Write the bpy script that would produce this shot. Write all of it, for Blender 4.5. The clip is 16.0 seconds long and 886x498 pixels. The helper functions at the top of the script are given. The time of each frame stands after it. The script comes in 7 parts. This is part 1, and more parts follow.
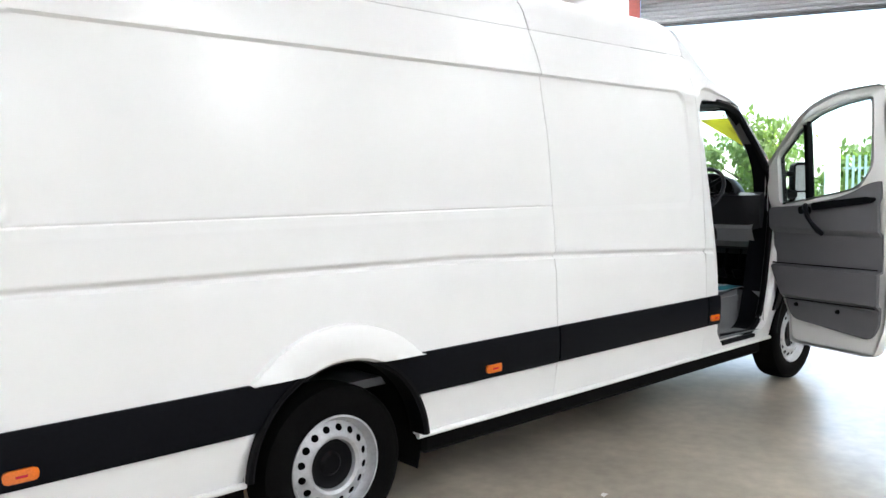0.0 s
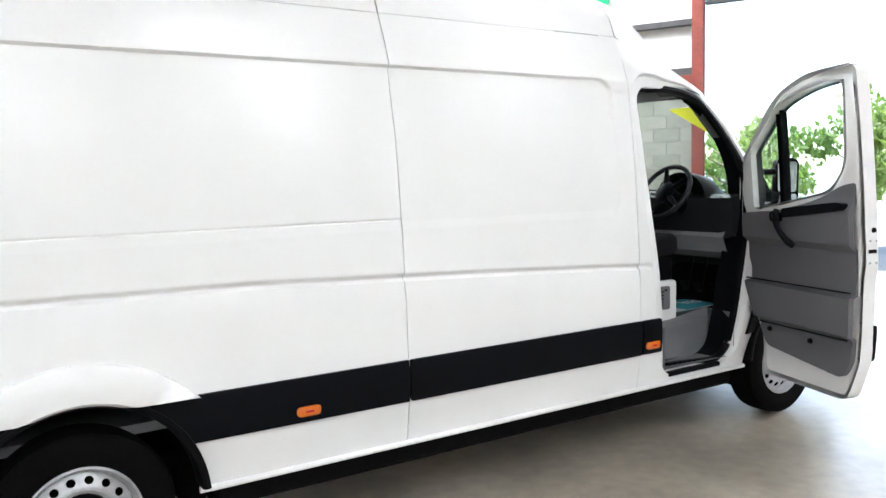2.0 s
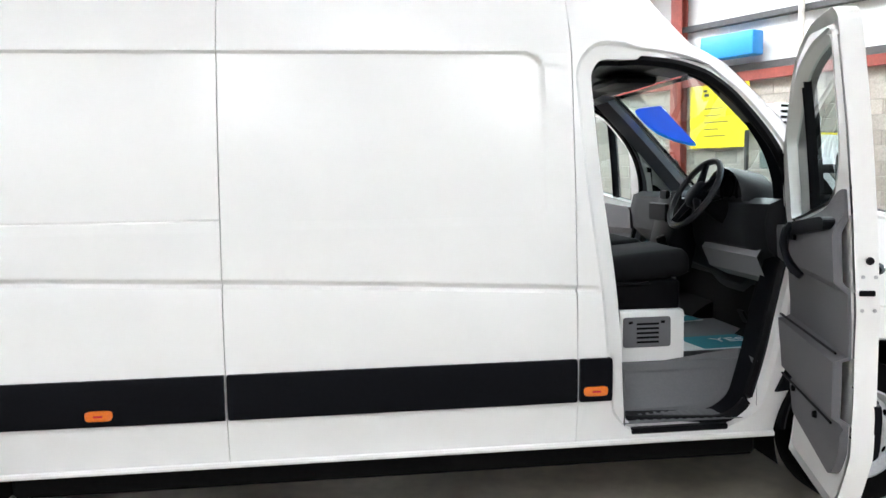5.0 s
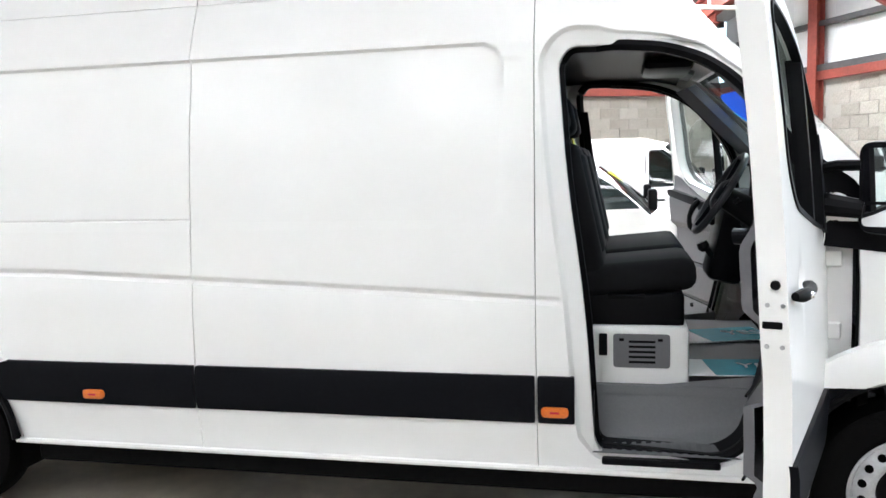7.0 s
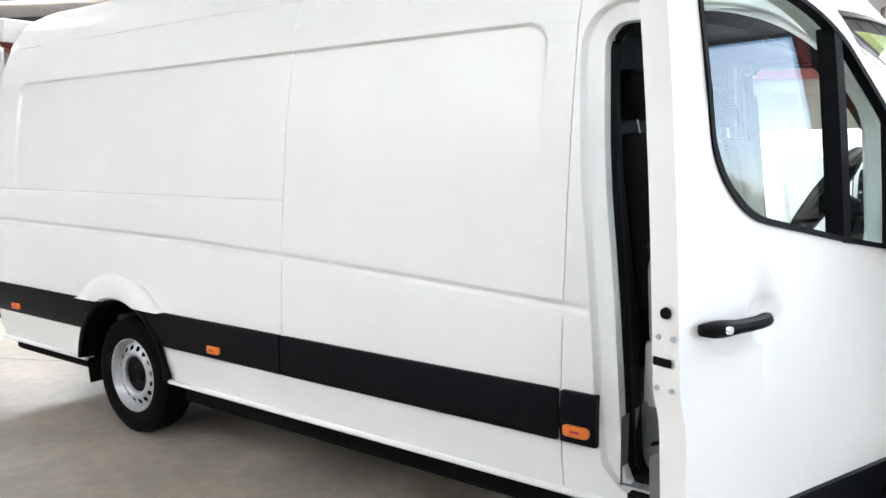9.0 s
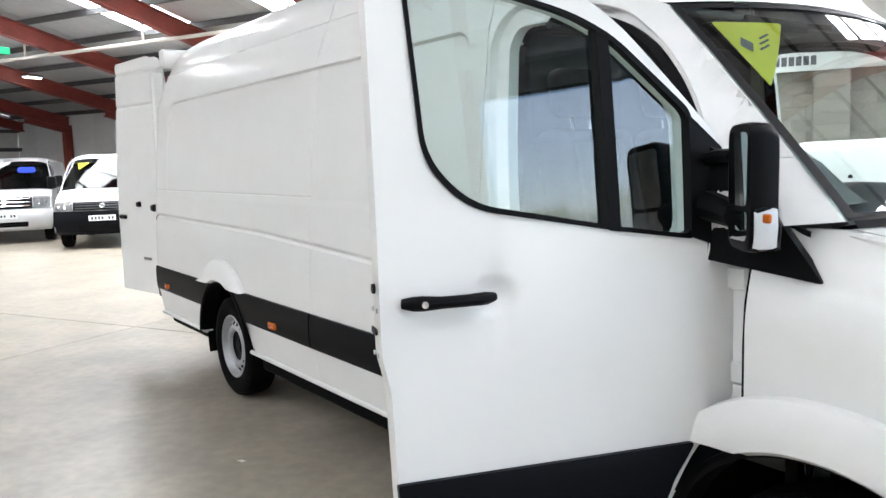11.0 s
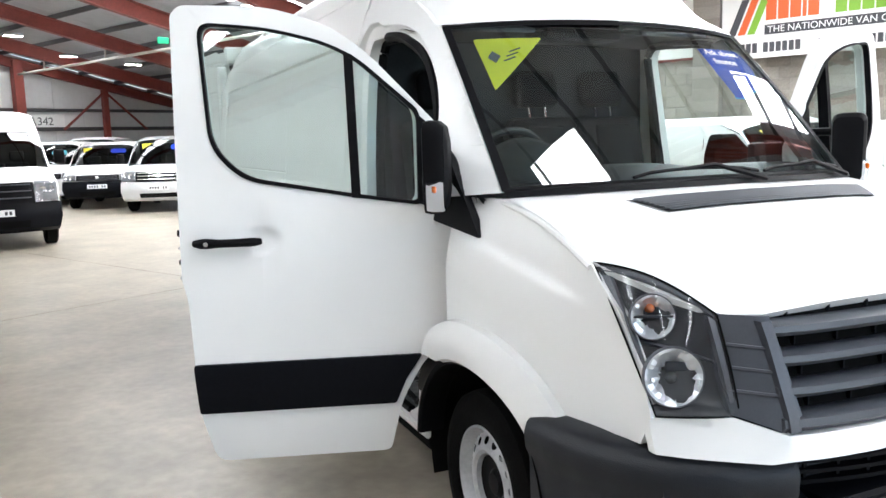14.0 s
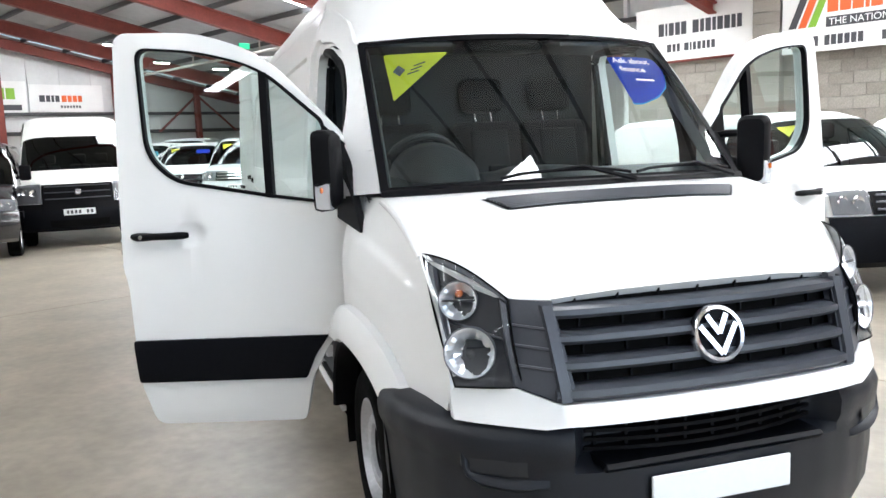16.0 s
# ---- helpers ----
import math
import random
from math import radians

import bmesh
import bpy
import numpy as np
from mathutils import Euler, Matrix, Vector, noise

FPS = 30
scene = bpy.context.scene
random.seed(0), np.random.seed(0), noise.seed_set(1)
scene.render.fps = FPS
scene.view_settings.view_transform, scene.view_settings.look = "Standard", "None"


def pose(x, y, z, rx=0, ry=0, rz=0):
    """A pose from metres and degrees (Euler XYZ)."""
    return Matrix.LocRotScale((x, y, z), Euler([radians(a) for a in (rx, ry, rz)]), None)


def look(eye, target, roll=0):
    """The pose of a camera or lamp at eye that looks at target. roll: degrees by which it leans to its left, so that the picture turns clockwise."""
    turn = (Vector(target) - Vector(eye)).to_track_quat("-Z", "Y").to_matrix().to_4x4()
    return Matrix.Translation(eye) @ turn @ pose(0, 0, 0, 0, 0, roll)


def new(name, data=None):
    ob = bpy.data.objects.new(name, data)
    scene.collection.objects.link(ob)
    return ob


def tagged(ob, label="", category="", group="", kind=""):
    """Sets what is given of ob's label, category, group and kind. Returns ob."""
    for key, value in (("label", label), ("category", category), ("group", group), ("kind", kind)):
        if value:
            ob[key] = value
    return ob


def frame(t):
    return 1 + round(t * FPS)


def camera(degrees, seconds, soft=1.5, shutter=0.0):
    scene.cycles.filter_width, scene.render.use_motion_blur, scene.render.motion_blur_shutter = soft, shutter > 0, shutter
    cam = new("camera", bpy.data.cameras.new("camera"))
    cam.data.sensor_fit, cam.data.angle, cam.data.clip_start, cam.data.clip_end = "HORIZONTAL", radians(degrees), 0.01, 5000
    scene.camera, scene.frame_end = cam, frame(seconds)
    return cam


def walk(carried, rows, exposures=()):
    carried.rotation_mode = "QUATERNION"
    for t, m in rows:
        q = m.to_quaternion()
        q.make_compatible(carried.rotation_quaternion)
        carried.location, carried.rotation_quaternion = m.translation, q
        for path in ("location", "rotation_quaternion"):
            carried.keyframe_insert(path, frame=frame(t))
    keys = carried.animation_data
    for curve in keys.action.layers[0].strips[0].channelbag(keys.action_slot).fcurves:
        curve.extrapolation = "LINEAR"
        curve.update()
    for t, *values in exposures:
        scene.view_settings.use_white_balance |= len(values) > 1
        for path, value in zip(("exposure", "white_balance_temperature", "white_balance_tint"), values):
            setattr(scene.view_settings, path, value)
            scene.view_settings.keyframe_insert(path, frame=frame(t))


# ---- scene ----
cam = camera(57.7, 16.0)
PATH = [
    (0, (-1.906, -2.789, 1.541), (-0.577, -1.301, 1.39), -0.9),
    (0.5, (-1.596, -2.769, 1.515), (-0.292, -1.259, 1.373), -0.8),
    (1, (-1.232, -2.887, 1.565), (0.016, -1.333, 1.404), -0.8),
    (1.5, (-0.799, -3.023, 1.573), (0.368, -1.407, 1.412), -1.1),
    (2, (-0.437, -3.151, 1.621), (0.647, -1.479, 1.445), -1.4),
    (2.5, (-0.038, -3.3, 1.585), (0.933, -1.56, 1.422), -1.1),
    (3, (0.342, -3.299, 1.586), (1.222, -1.51, 1.426), -1.3),
    (3.5, (0.721, -3.356, 1.597), (1.471, -1.509, 1.432), -1.2),
    (4, (1.127, -3.397, 1.602), (1.718, -1.493, 1.434), -0.9),
    (6.5, (2.955, -3.31, 1.644), (2.678, -1.339, 1.448), -1.6),
    (7, (3.264, -3.191, 1.641), (2.829, -1.249, 1.439), -1.5),
    (7.5, (3.544, -3.043, 1.648), (2.94, -1.149, 1.43), -1.2),
    (8, (3.851, -2.873, 1.66), (2.999, -1.079, 1.427), -1.4),
    (8.5, (4.083, -2.718, 1.649), (3.04, -1.027, 1.42), -0.7),
    (11, (5.436, -1.917, 1.624), (3.808, -0.777, 1.402), -1.7),
    (11.5, (5.698, -1.77, 1.63), (4.014, -0.714, 1.407), -2.2),
    (12, (5.95, -1.629, 1.628), (4.219, -0.652, 1.406), -2.3),
    (12.5, (6.197, -1.518, 1.618), (4.434, -0.602, 1.391), -2.1),
    (13, (6.429, -1.39, 1.621), (4.64, -0.529, 1.377), -1.9),
    (13.5, (6.667, -1.313, 1.633), (4.864, -0.489, 1.373), -1.8),
    (14, (6.872, -1.194, 1.623), (5.054, -0.404, 1.355), -1.7),
    (14.5, (7.069, -1.067, 1.625), (5.233, -0.322, 1.35), -1.6),
    (15, (7.266, -0.886, 1.605), (5.402, -0.211, 1.342), -1.8),
    (15.5, (7.394, -0.741, 1.616), (5.516, -0.107, 1.347), -1.9),
    (16, (7.52, -0.552, 1.631), (5.62, 0.015, 1.364), -2.3),
]
walk(cam, [(t, look(eye, target, roll)) for t, eye, target, roll in PATH], [(0, 2.3, 6150, 9), (8.6, 2.25, 6150, 9), (11, 1.9, 6150, 9), (13, 1.95, 6150, 9), (16, 1.9, 6150, 9)])

# world and daylight
wd = bpy.data.worlds.new("sky")
scene.world = wd
wd.use_nodes = True
wn = wd.node_tree.nodes
sky = wn.new("ShaderNodeTexSky")
sky.sky_type, sky.sun_disc = "NISHITA", False
sky.sun_elevation, sky.sun_rotation = radians(54), radians(202)
wn["Background"].inputs[1].default_value = 0.15
wd.node_tree.links.new(sky.outputs[0], wn["Background"].inputs[0])
sun_data = bpy.data.lights.new("sun", "SUN")
sun_data.energy, sun_data.angle, sun_data.color = 5.0, radians(0.6), (1.0, 0.95, 0.88)
# sky light entering by the shutter opening
door_light = bpy.data.lights.new("shutter_daylight", "AREA")
door_light.shape, door_light.size, door_light.size_y, door_light.energy, door_light.color = "RECTANGLE", 6.6, 4.2, 50.0, (0.93, 0.97, 1.0)
new("shutter_daylight", door_light).matrix_world = Matrix.Rotation(radians(27), 4, "Z") @ look((12.25, -3.0, 2.2), (0.0, -3.0, 1.6))
sun = new("sun", sun_data)
sun.matrix_world = look((-14, -34, 50), (0, 0, 0))


# ---------------------------------------------------------------- materials
def material(name, base, rough=0.5, metal=0.0, grain=0.0, grain_scale=40.0, stain=0.0, stain_scale=1.5, bump=0.0,
             coat=0.0, stain_color=None, rough_var=0.0, island=0.0, random_tint=0.0, emit=0.0, spec=0.5):
    m = bpy.data.materials.new(name)
    m.use_nodes = True
    n, l = m.node_tree.nodes, m.node_tree.links
    b = n["Principled BSDF"]
    b.inputs["Base Color"].default_value = (*base, 1)
    b.inputs["Roughness"].default_value = rough
    b.inputs["Metallic"].default_value = metal
    b.inputs["Coat Weight"].default_value = coat
    b.inputs["Specular IOR Level"].default_value = spec
    b.inputs["Coat Roughness"].default_value = 0.04
    tc = n.new("ShaderNodeTexCoord")
    col = None
    if stain:
        t = n.new("ShaderNodeTexNoise")
        t.inputs["Scale"].default_value, t.inputs["Detail"].default_value = stain_scale, 6
        l.new(tc.outputs["Object"], t.inputs["Vector"])
        r = n.new("ShaderNodeValToRGB")
        r.color_ramp.elements[0].position, r.color_ramp.elements[1].position = 0.22, 0.74
        sc = stain_color or [c * (1 - stain) for c in base]
        r.color_ramp.elements[0].color, r.color_ramp.elements[1].color = (*sc, 1), (*base, 1)
        l.new(t.outputs[0], r.inputs[0])
        col = r.outputs[0]
        if rough_var:
            mr = n.new("ShaderNodeMapRange")
            mr.inputs[3].default_value, mr.inputs[4].default_value = rough - rough_var, rough + rough_var
            l.new(t.outputs[0], mr.inputs[0])
            l.new(mr.outputs[0], b.inputs["Roughness"])
    if grain or bump:
        g = n.new("ShaderNodeTexNoise")
        g.inputs["Scale"].default_value, g.inputs["Detail"].default_value = grain_scale, 4
        l.new(tc.outputs["Object"], g.inputs["Vector"])
        if grain:
            mx = n.new("ShaderNodeMix")
            mx.data_type, mx.blend_type = "RGBA", "MULTIPLY"
            mr = n.new("ShaderNodeMapRange")
            mr.inputs[1].default_value, mr.inputs[2].default_value = 0.3, 0.7
            mr.inputs[3].default_value, mr.inputs[4].default_value = 1 - grain, 1.0
            l.new(g.outputs[0], mr.inputs[0])
            mx.inputs["Factor"].default_value = 1.0
            if col:
                l.new(col, mx.inputs["A"])
            else:
                mx.inputs["A"].default_value = (*base, 1)
            l.new(mr.outputs[0], mx.inputs["B"])
            col = mx.outputs["Result"]
        if bump:
            bp = n.new("ShaderNodeBump")
            bp.inputs["Strength"].default_value, bp.inputs["Distance"].default_value = bump, 0.01
            l.new(g.outputs[0], bp.inputs["Height"])
            l.new(bp.outputs[0], b.inputs["Normal"])
    if island or random_tint:
        if random_tint:
            src = n.new("ShaderNodeObjectInfo").outputs["Random"]
        else:
            src = n.new("ShaderNodeNewGeometry").outputs["Random Per Island"]
        amt = random_tint or island
        mr = n.new("ShaderNodeMapRange")
        mr.inputs[3].default_value, mr.inputs[4].default_value = 1 - amt, 1.0
        l.new(src, mr.inputs[0])
        mx = n.new("ShaderNodeMix")
        mx.data_type, mx.blend_type = "RGBA", "MULTIPLY"
        mx.inputs["Factor"].default_value = 1.0
        if col:
            l.new(col, mx.inputs["A"])
        else:
            mx.inputs["A"].default_value = (*base, 1)
        l.new(mr.outputs[0], mx.inputs["B"])
        col = mx.outputs["Result"]
    if col:
        l.new(col, b.inputs["Base Color"])
    if emit:
        b.inputs["Emission Color"].default_value = (*base, 1)
        b.inputs["Emission Strength"].default_value = emit
    return m


def glass_material(name, tint, ior=1.5):
    m = bpy.data.materials.new(name)
    m.use_nodes = True
    n, l = m.node_tree.nodes, m.node_tree.links
    n.remove(n["Principled BSDF"])
    tr, gl, mx, fr = n.new("ShaderNodeBsdfTransparent"), n.new("ShaderNodeBsdfGlossy"), n.new("ShaderNodeMixShader"), n.new("ShaderNodeLayerWeight")
    tr.inputs[0].default_value = (*tint, 1)
    gl.inputs["Roughness"].default_value = 0.0
    fr.inputs[0].default_value = 0.5
    pw, ad = n.new("ShaderNodeMath"), n.new("ShaderNodeMath")
    pw.operation, ad.operation = "POWER", "MULTIPLY_ADD"
    pw.inputs[1].default_value = 4.0
    f0 = 2.8 * ((ior - 1) / (ior + 1)) ** 2
    ad.inputs[1].default_value, ad.inputs[2].default_value = 1 - f0, f0
    l.new(fr.outputs["Facing"], pw.inputs[0])
    l.new(pw.outputs[0], ad.inputs[0])
    l.new(ad.outputs[0], mx.inputs[0])
    l.new(tr.outputs[0], mx.inputs[1])
    l.new(gl.outputs[0], mx.inputs[2])
    l.new(mx.outputs[0], n["Material Output"].inputs[0])
    return m


WHITE = material("white_paint", (0.80, 0.80, 0.79), 0.5, grain=0.03, grain_scale=3.0, coat=0.5, spec=0.3)
WHITE.node_tree.nodes["Principled BSDF"].inputs["Coat Roughness"].default_value = 0.17
CREAM = material("cream_paint", (0.76, 0.76, 0.72), 0.3, grain=0.06, grain_scale=2.0, coat=0.5)
SILVER = material("silver_paint", (0.55, 0.56, 0.57), 0.3, metal=0.4, grain=0.05, grain_scale=3.0, coat=0.5)
BLACKPAINT = material("black_paint", (0.015, 0.015, 0.017), 0.2, coat=0.8, grain=0.2, grain_scale=5)
PLASTIC = material("charcoal_plastic", (0.004, 0.0045, 0.0065), 0.42, spec=0.08, grain=0.2, grain_scale=60)
BUMPER = material("bumper_plastic", (0.013, 0.015, 0.020), 0.42, spec=0.3, grain=0.2, grain_scale=260, bump=0.15, stain=0.2, stain_scale=4)
BLANKPANEL = material("blanking_panel", (0.012, 0.014, 0.019), 0.4, grain=0.15, grain_scale=260)
GRILLE = material("grille_plastic", (0.045, 0.049, 0.060), 0.36, grain=0.15, grain_scale=200)
BLACK = material("black_plastic", (0.003, 0.003, 0.004), 0.5, spec=0.1, grain=0.2, grain_scale=200)
DASH = material("dashboard_plastic", (0.016, 0.017, 0.020), 0.5, spec=0.3, grain=0.2, grain_scale=160, bump=0.1)
BULKHEAD = material("bulkhead_lining", (0.030, 0.032, 0.037), 0.7, spec=0.2, grain=0.2, grain_scale=90)
RUBBER = material("tyre_rubber", (0.003, 0.003, 0.003), 0.8, spec=0.08, grain=0.3, grain_scale=120, bump=0.3, stain=0.3, stain_scale=6)
STEEL = material("wheel_silver", (0.55, 0.56, 0.58), 0.4, metal=0.4, grain=0.15, grain_scale=60, stain=0.25, stain_scale=9)
CHROME = material("chrome", (0.88, 0.88, 0.89), 0.12, metal=1.0)
ALU = material("bright_reflector", (0.86, 0.87, 0.89), 0.3, metal=0.7)
LAMPGREY = material("lamp_bezel", (0.10, 0.105, 0.12), 0.35, grain=0.1)
AMBERLENS = material("amber_bulb", (0.75, 0.22, 0.08), 0.25)
LAMPDARK = material("lamp_housing", (0.022, 0.023, 0.027), 0.3, grain=0.1)
ORANGE = material("amber_lens", (0.75, 0.16, 0.01), 0.2, coat=0.8, grain=0.2, grain_scale=150)
REDLENS = material("red_lens", (0.5, 0.02, 0.02), 0.2, coat=0.8)
GREYTRIM = material("grey_door_trim", (0.125, 0.125, 0.134), 0.55, grain=0.12, grain_scale=350, bump=0.2)
LIGHTTRIM = material("light_grey_trim", (0.24, 0.24, 0.25), 0.5, grain=0.1, grain_scale=250, bump=0.1)
CLOTH = material("seat_cloth", (0.006, 0.006, 0.007), 0.9, spec=0.15, grain=0.12, grain_scale=30)
CLOTHMID = material("seat_cloth_patterned", (0.015, 0.016, 0.018), 0.9, spec=0.15, grain=0.12, grain_scale=25)
DARKLINER = material("dark_liner", (0.004, 0.004, 0.004), 0.95, spec=0.1, grain=0.2)
PAPER = material("paper", (0.82, 0.83, 0.84), 0.7, grain=0.03)
TEAL = material("teal_paper", (0.02, 0.23, 0.30), 0.6, grain=0.1, grain_scale=30)
YELLOW = material("yellow_sticker", (0.78, 0.74, 0.04), 0.5, grain=0.05)
BLUE = material("blue_sticker", (0.015, 0.05, 0.55), 0.4, grain=0.05)
CYAN = material("cyan_edge", (0.05, 0.45, 0.80), 0.4)
GLASS = glass_material("vehicle_glass", (0.80, 0.93, 0.91))
DARKGLASS = glass_material("dark_vehicle_glass", (0.20, 0.24, 0.24), 1.33)
LENS = glass_material("clear_lens", (0.96, 0.97, 0.98), 1.25)
MIRROR = material("mirror_glass", (0.9, 0.9, 0.9), 0.02, metal=1.0)
CONCRETE = material("polished_concrete", (0.47, 0.415, 0.33), 0.33, spec=0.6, grain=0.22, grain_scale=11, stain=0.5, stain_scale=1.5, bump=0.03, rough_var=0.04, random_tint=0.06)
JOINT = material("floor_joint", (0.12, 0.11, 0.10), 0.9, grain=0.2)
BLOCK = material("concrete_block", (0.41, 0.38, 0.34), 0.9, grain=0.25, grain_scale=45, bump=0.5, stain=0.15, stain_scale=3, random_tint=0.28)
BLOCKFAR = material("concrete_block_far", (0.40, 0.37, 0.33), 0.9, grain=0.25, grain_scale=45, bump=0.5, stain=0.15, stain_scale=3, island=0.28)
MORTAR = material("mortar", (0.36, 0.34, 0.31), 0.95, grain=0.2, grain_scale=80, stain=0.1)
CLAD = material("wall_lining", (0.72, 0.73, 0.73), 0.6, grain=0.06, grain_scale=6, stain=0.12, stain_scale=1.0, island=0.10)
ROOFSHEET = material("roof_sheet", (0.46, 0.47, 0.48), 0.6, grain=0.08, grain_scale=5, stain=0.2, stain_scale=0.8, island=0.15)
REDSTEEL = material("red_oxide_steel", (0.26, 0.050, 0.035), 0.6, grain=0.2, grain_scale=20, stain=0.3, stain_scale=2.5)
DARKSTEEL = material("dark_steel", (0.06, 0.06, 0.062), 0.6, grain=0.3, grain_scale=15)
PALESTEEL = material("pale_conduit", (0.50, 0.46, 0.42), 0.5, grain=0.15)
GALV = material("galvanised_slat", (0.52, 0.53, 0.55), 0.4, metal=0.6, grain=0.15, grain_scale=30, island=0.2)
BANNER = material("banner_vinyl", (0.78, 0.78, 0.77), 0.5, grain=0.05, grain_scale=2)
INKGREY = material("ink_grey", (0.06, 0.06, 0.07), 0.6, grain=0.1)
INKORANGE = material("ink_orange", (0.75, 0.13, 0.03), 0.6, grain=0.1)
INKGREEN = material("ink_green", (0.22, 0.45, 0.04), 0.6, grain=0.1)
ASPHALT = material("yard_asphalt", (0.30, 0.295, 0.28), 0.9, grain=0.3, grain_scale=60, stain=0.2, stain_scale=0.6, bump=0.4)
LEAF = material("leaf", (0.16, 0.22, 0.08), 0.6, island=0.5, grain=0.2)
ln, ll = LEAF.node_tree.nodes, LEAF.node_tree.links
thin, both = ln.new("ShaderNodeBsdfTranslucent"), ln.new("ShaderNodeMixShader")
thin.inputs[0].default_value, both.inputs[0].default_value = (0.30, 0.45, 0.08, 1), 0.5
ll.new(ln["Principled BSDF"].outputs[0], both.inputs[1])
ll.new(thin.outputs[0], both.inputs[2])
ll.new(both.outputs[0], ln["Material Output"].inputs[0])
for film, glow in ((YELLOW, (0.75, 0.70, 0.05, 1)), (BLUE, (0.03, 0.12, 0.75, 1)), (CYAN, (0.05, 0.45, 0.85, 1))):
    fn, fl = film.node_tree.nodes, film.node_tree.links
    thin, both = fn.new("ShaderNodeBsdfTranslucent"), fn.new("ShaderNodeMixShader")
    thin.inputs[0].default_value, both.inputs[0].default_value = glow, 0.45
    fl.new(fn["Principled BSDF"].outputs[0], both.inputs[1])
    fl.new(thin.outputs[0], both.inputs[2])
    fl.new(both.outputs[0], fn["Material Output"].inputs[0])
BARK = material("bark", (0.12, 0.09, 0.06), 0.9, grain=0.3, grain_scale=12, bump=0.6)
FENCEMETAL = material("fence_metal", (0.20, 0.28, 0.27), 0.5, grain=0.2)
BLUEPLASTIC = material("blue_plastic", (0.02, 0.22, 0.55), 0.5, grain=0.1)
SIGNYELLOW = material("yellow_board", (0.80, 0.66, 0.02), 0.5, grain=0.06)
GREENSIGN = material("green_sign", (0.02, 0.35, 0.16), 0.4, emit=0.1)
ROOFLIGHT = material("rooflight_panel", (1.0, 1.0, 1.0), 0.5, emit=5.6)
TUBE = material("lamp_tube", (1.0, 0.97, 0.9), 0.5, emit=10.0)
BODYGREY = material("tray_grey", (0.15, 0.155, 0.16), 0.6, grain=0.1, grain_scale=100)


# ---------------------------------------------------------------- mesh helpers
def finish(name, bm, mat, smooth=35):
    me = bpy.data.meshes.new(name)
    bm.normal_update()
    bm.to_mesh(me)
    bm.free()
    for mm in (mat if isinstance(mat, (list, tuple)) else [mat]):
        me.materials.append(mm)
    if smooth:
        me.shade_smooth()
        me.set_sharp_from_angle(angle=radians(smooth))
    return me


def placed(ob):
    return (placed(ob.parent) @ ob.matrix_parent_inverse if ob.parent else Matrix.Identity(4)) @ ob.matrix_basis


def part(name, bm, mat, parent, label="", smooth=35):
    ob = new(name, finish(name, bm, mat, smooth))
    if parent:
        ob.parent = parent
        ob.matrix_parent_inverse = placed(parent).inverted()
    if label:
        tagged(ob, label=label)
    return ob


def thing(name, at, label, category, group="", kind=""):
    ob = new(name)
    ob.location = at
    ob.empty_display_size = 0.1
    return tagged(ob, label, category, group, kind)


def solo(name, bm, mat, label, category, group="", kind="", smooth=35, m=None):
    ob = new(name, finish(name, bm, mat, smooth))
    if m:
        ob.matrix_basis = m
    return tagged(ob, label, category, group, kind)


def box(bm, x0, x1, y0, y1, z0, z1, bev=0.0, m=None, seg=1):
    r = bmesh.ops.create_cube(bm, size=1)
    vs = r["verts"]
    for v in vs:
        v.co = Vector((x0 + (v.co.x + .5) * (x1 - x0), y0 + (v.co.y + .5) * (y1 - y0), z0 + (v.co.z + .5) * (z1 - z0)))
    if bev:
        es = list({e for v in vs for e in v.link_edges})
        r = bmesh.ops.bevel(bm, geom=es, offset=bev, segments=seg, affect="EDGES", profile=0.5)
        vs = list({v for f in r["faces"] for v in f.verts} | {v for v in vs if v.is_valid})
    if m:
        bmesh.ops.transform(bm, matrix=m, verts=vs)
    return vs


def grid(bm, rows, close_u=False, close_v=False, caps=False):
    vs = [[bm.verts.new(p) for p in row] for row in rows]
    nr, nc = len(vs), len(vs[0])
    for i in range(nr if close_u else nr - 1):
        for j in range(nc if close_v else nc - 1):
            a, b, c, d = vs[i][j], vs[i][(j + 1) % nc], vs[(i + 1) % nr][(j + 1) % nc], vs[(i + 1) % nr][j]
            try:
                bm.faces.new((a, b, c, d))
            except ValueError:
                pass
    if caps:
        for row in (vs[0], vs[-1]):
            try:
                bm.faces.new(row)
            except ValueError:
                pass
    return vs


def tube(bm, pts, r, n=8, closed=False):
    pts = [Vector(p) for p in pts]
    rows = []
    up = Vector((0, 0, 1))
    for i, p in enumerate(pts):
        a = pts[i - 1] if (i or closed) else p
        b = pts[(i + 1) % len(pts)] if (i < len(pts) - 1 or closed) else p
        d = (b - a).normalized()
        ref = up if abs(d.z) < 0.95 else Vector((1, 0, 0))
        s = d.cross(ref).normalized()
        t = s.cross(d).normalized()
        rr = r[i] if isinstance(r, (list, tuple)) else r
        rows.append([p + rr * (math.cos(2 * math.pi * k / n) * s + math.sin(2 * math.pi * k / n) * t) for k in range(n)])
    grid(bm, rows, close_u=closed, close_v=True, caps=not closed)


def lathe(bm, prof, n=32, m=None):
    """prof: (radius, height) along the local z axis."""
    rows = [[Vector((r * math.cos(2 * math.pi * k / n), r * math.sin(2 * math.pi * k / n), h)) for k in range(n)] for r, h in prof]
    vs = grid(bm, rows, close_v=True)
    if m:
        bmesh.ops.transform(bm, matrix=m, verts=[v for row in vs for v in row])


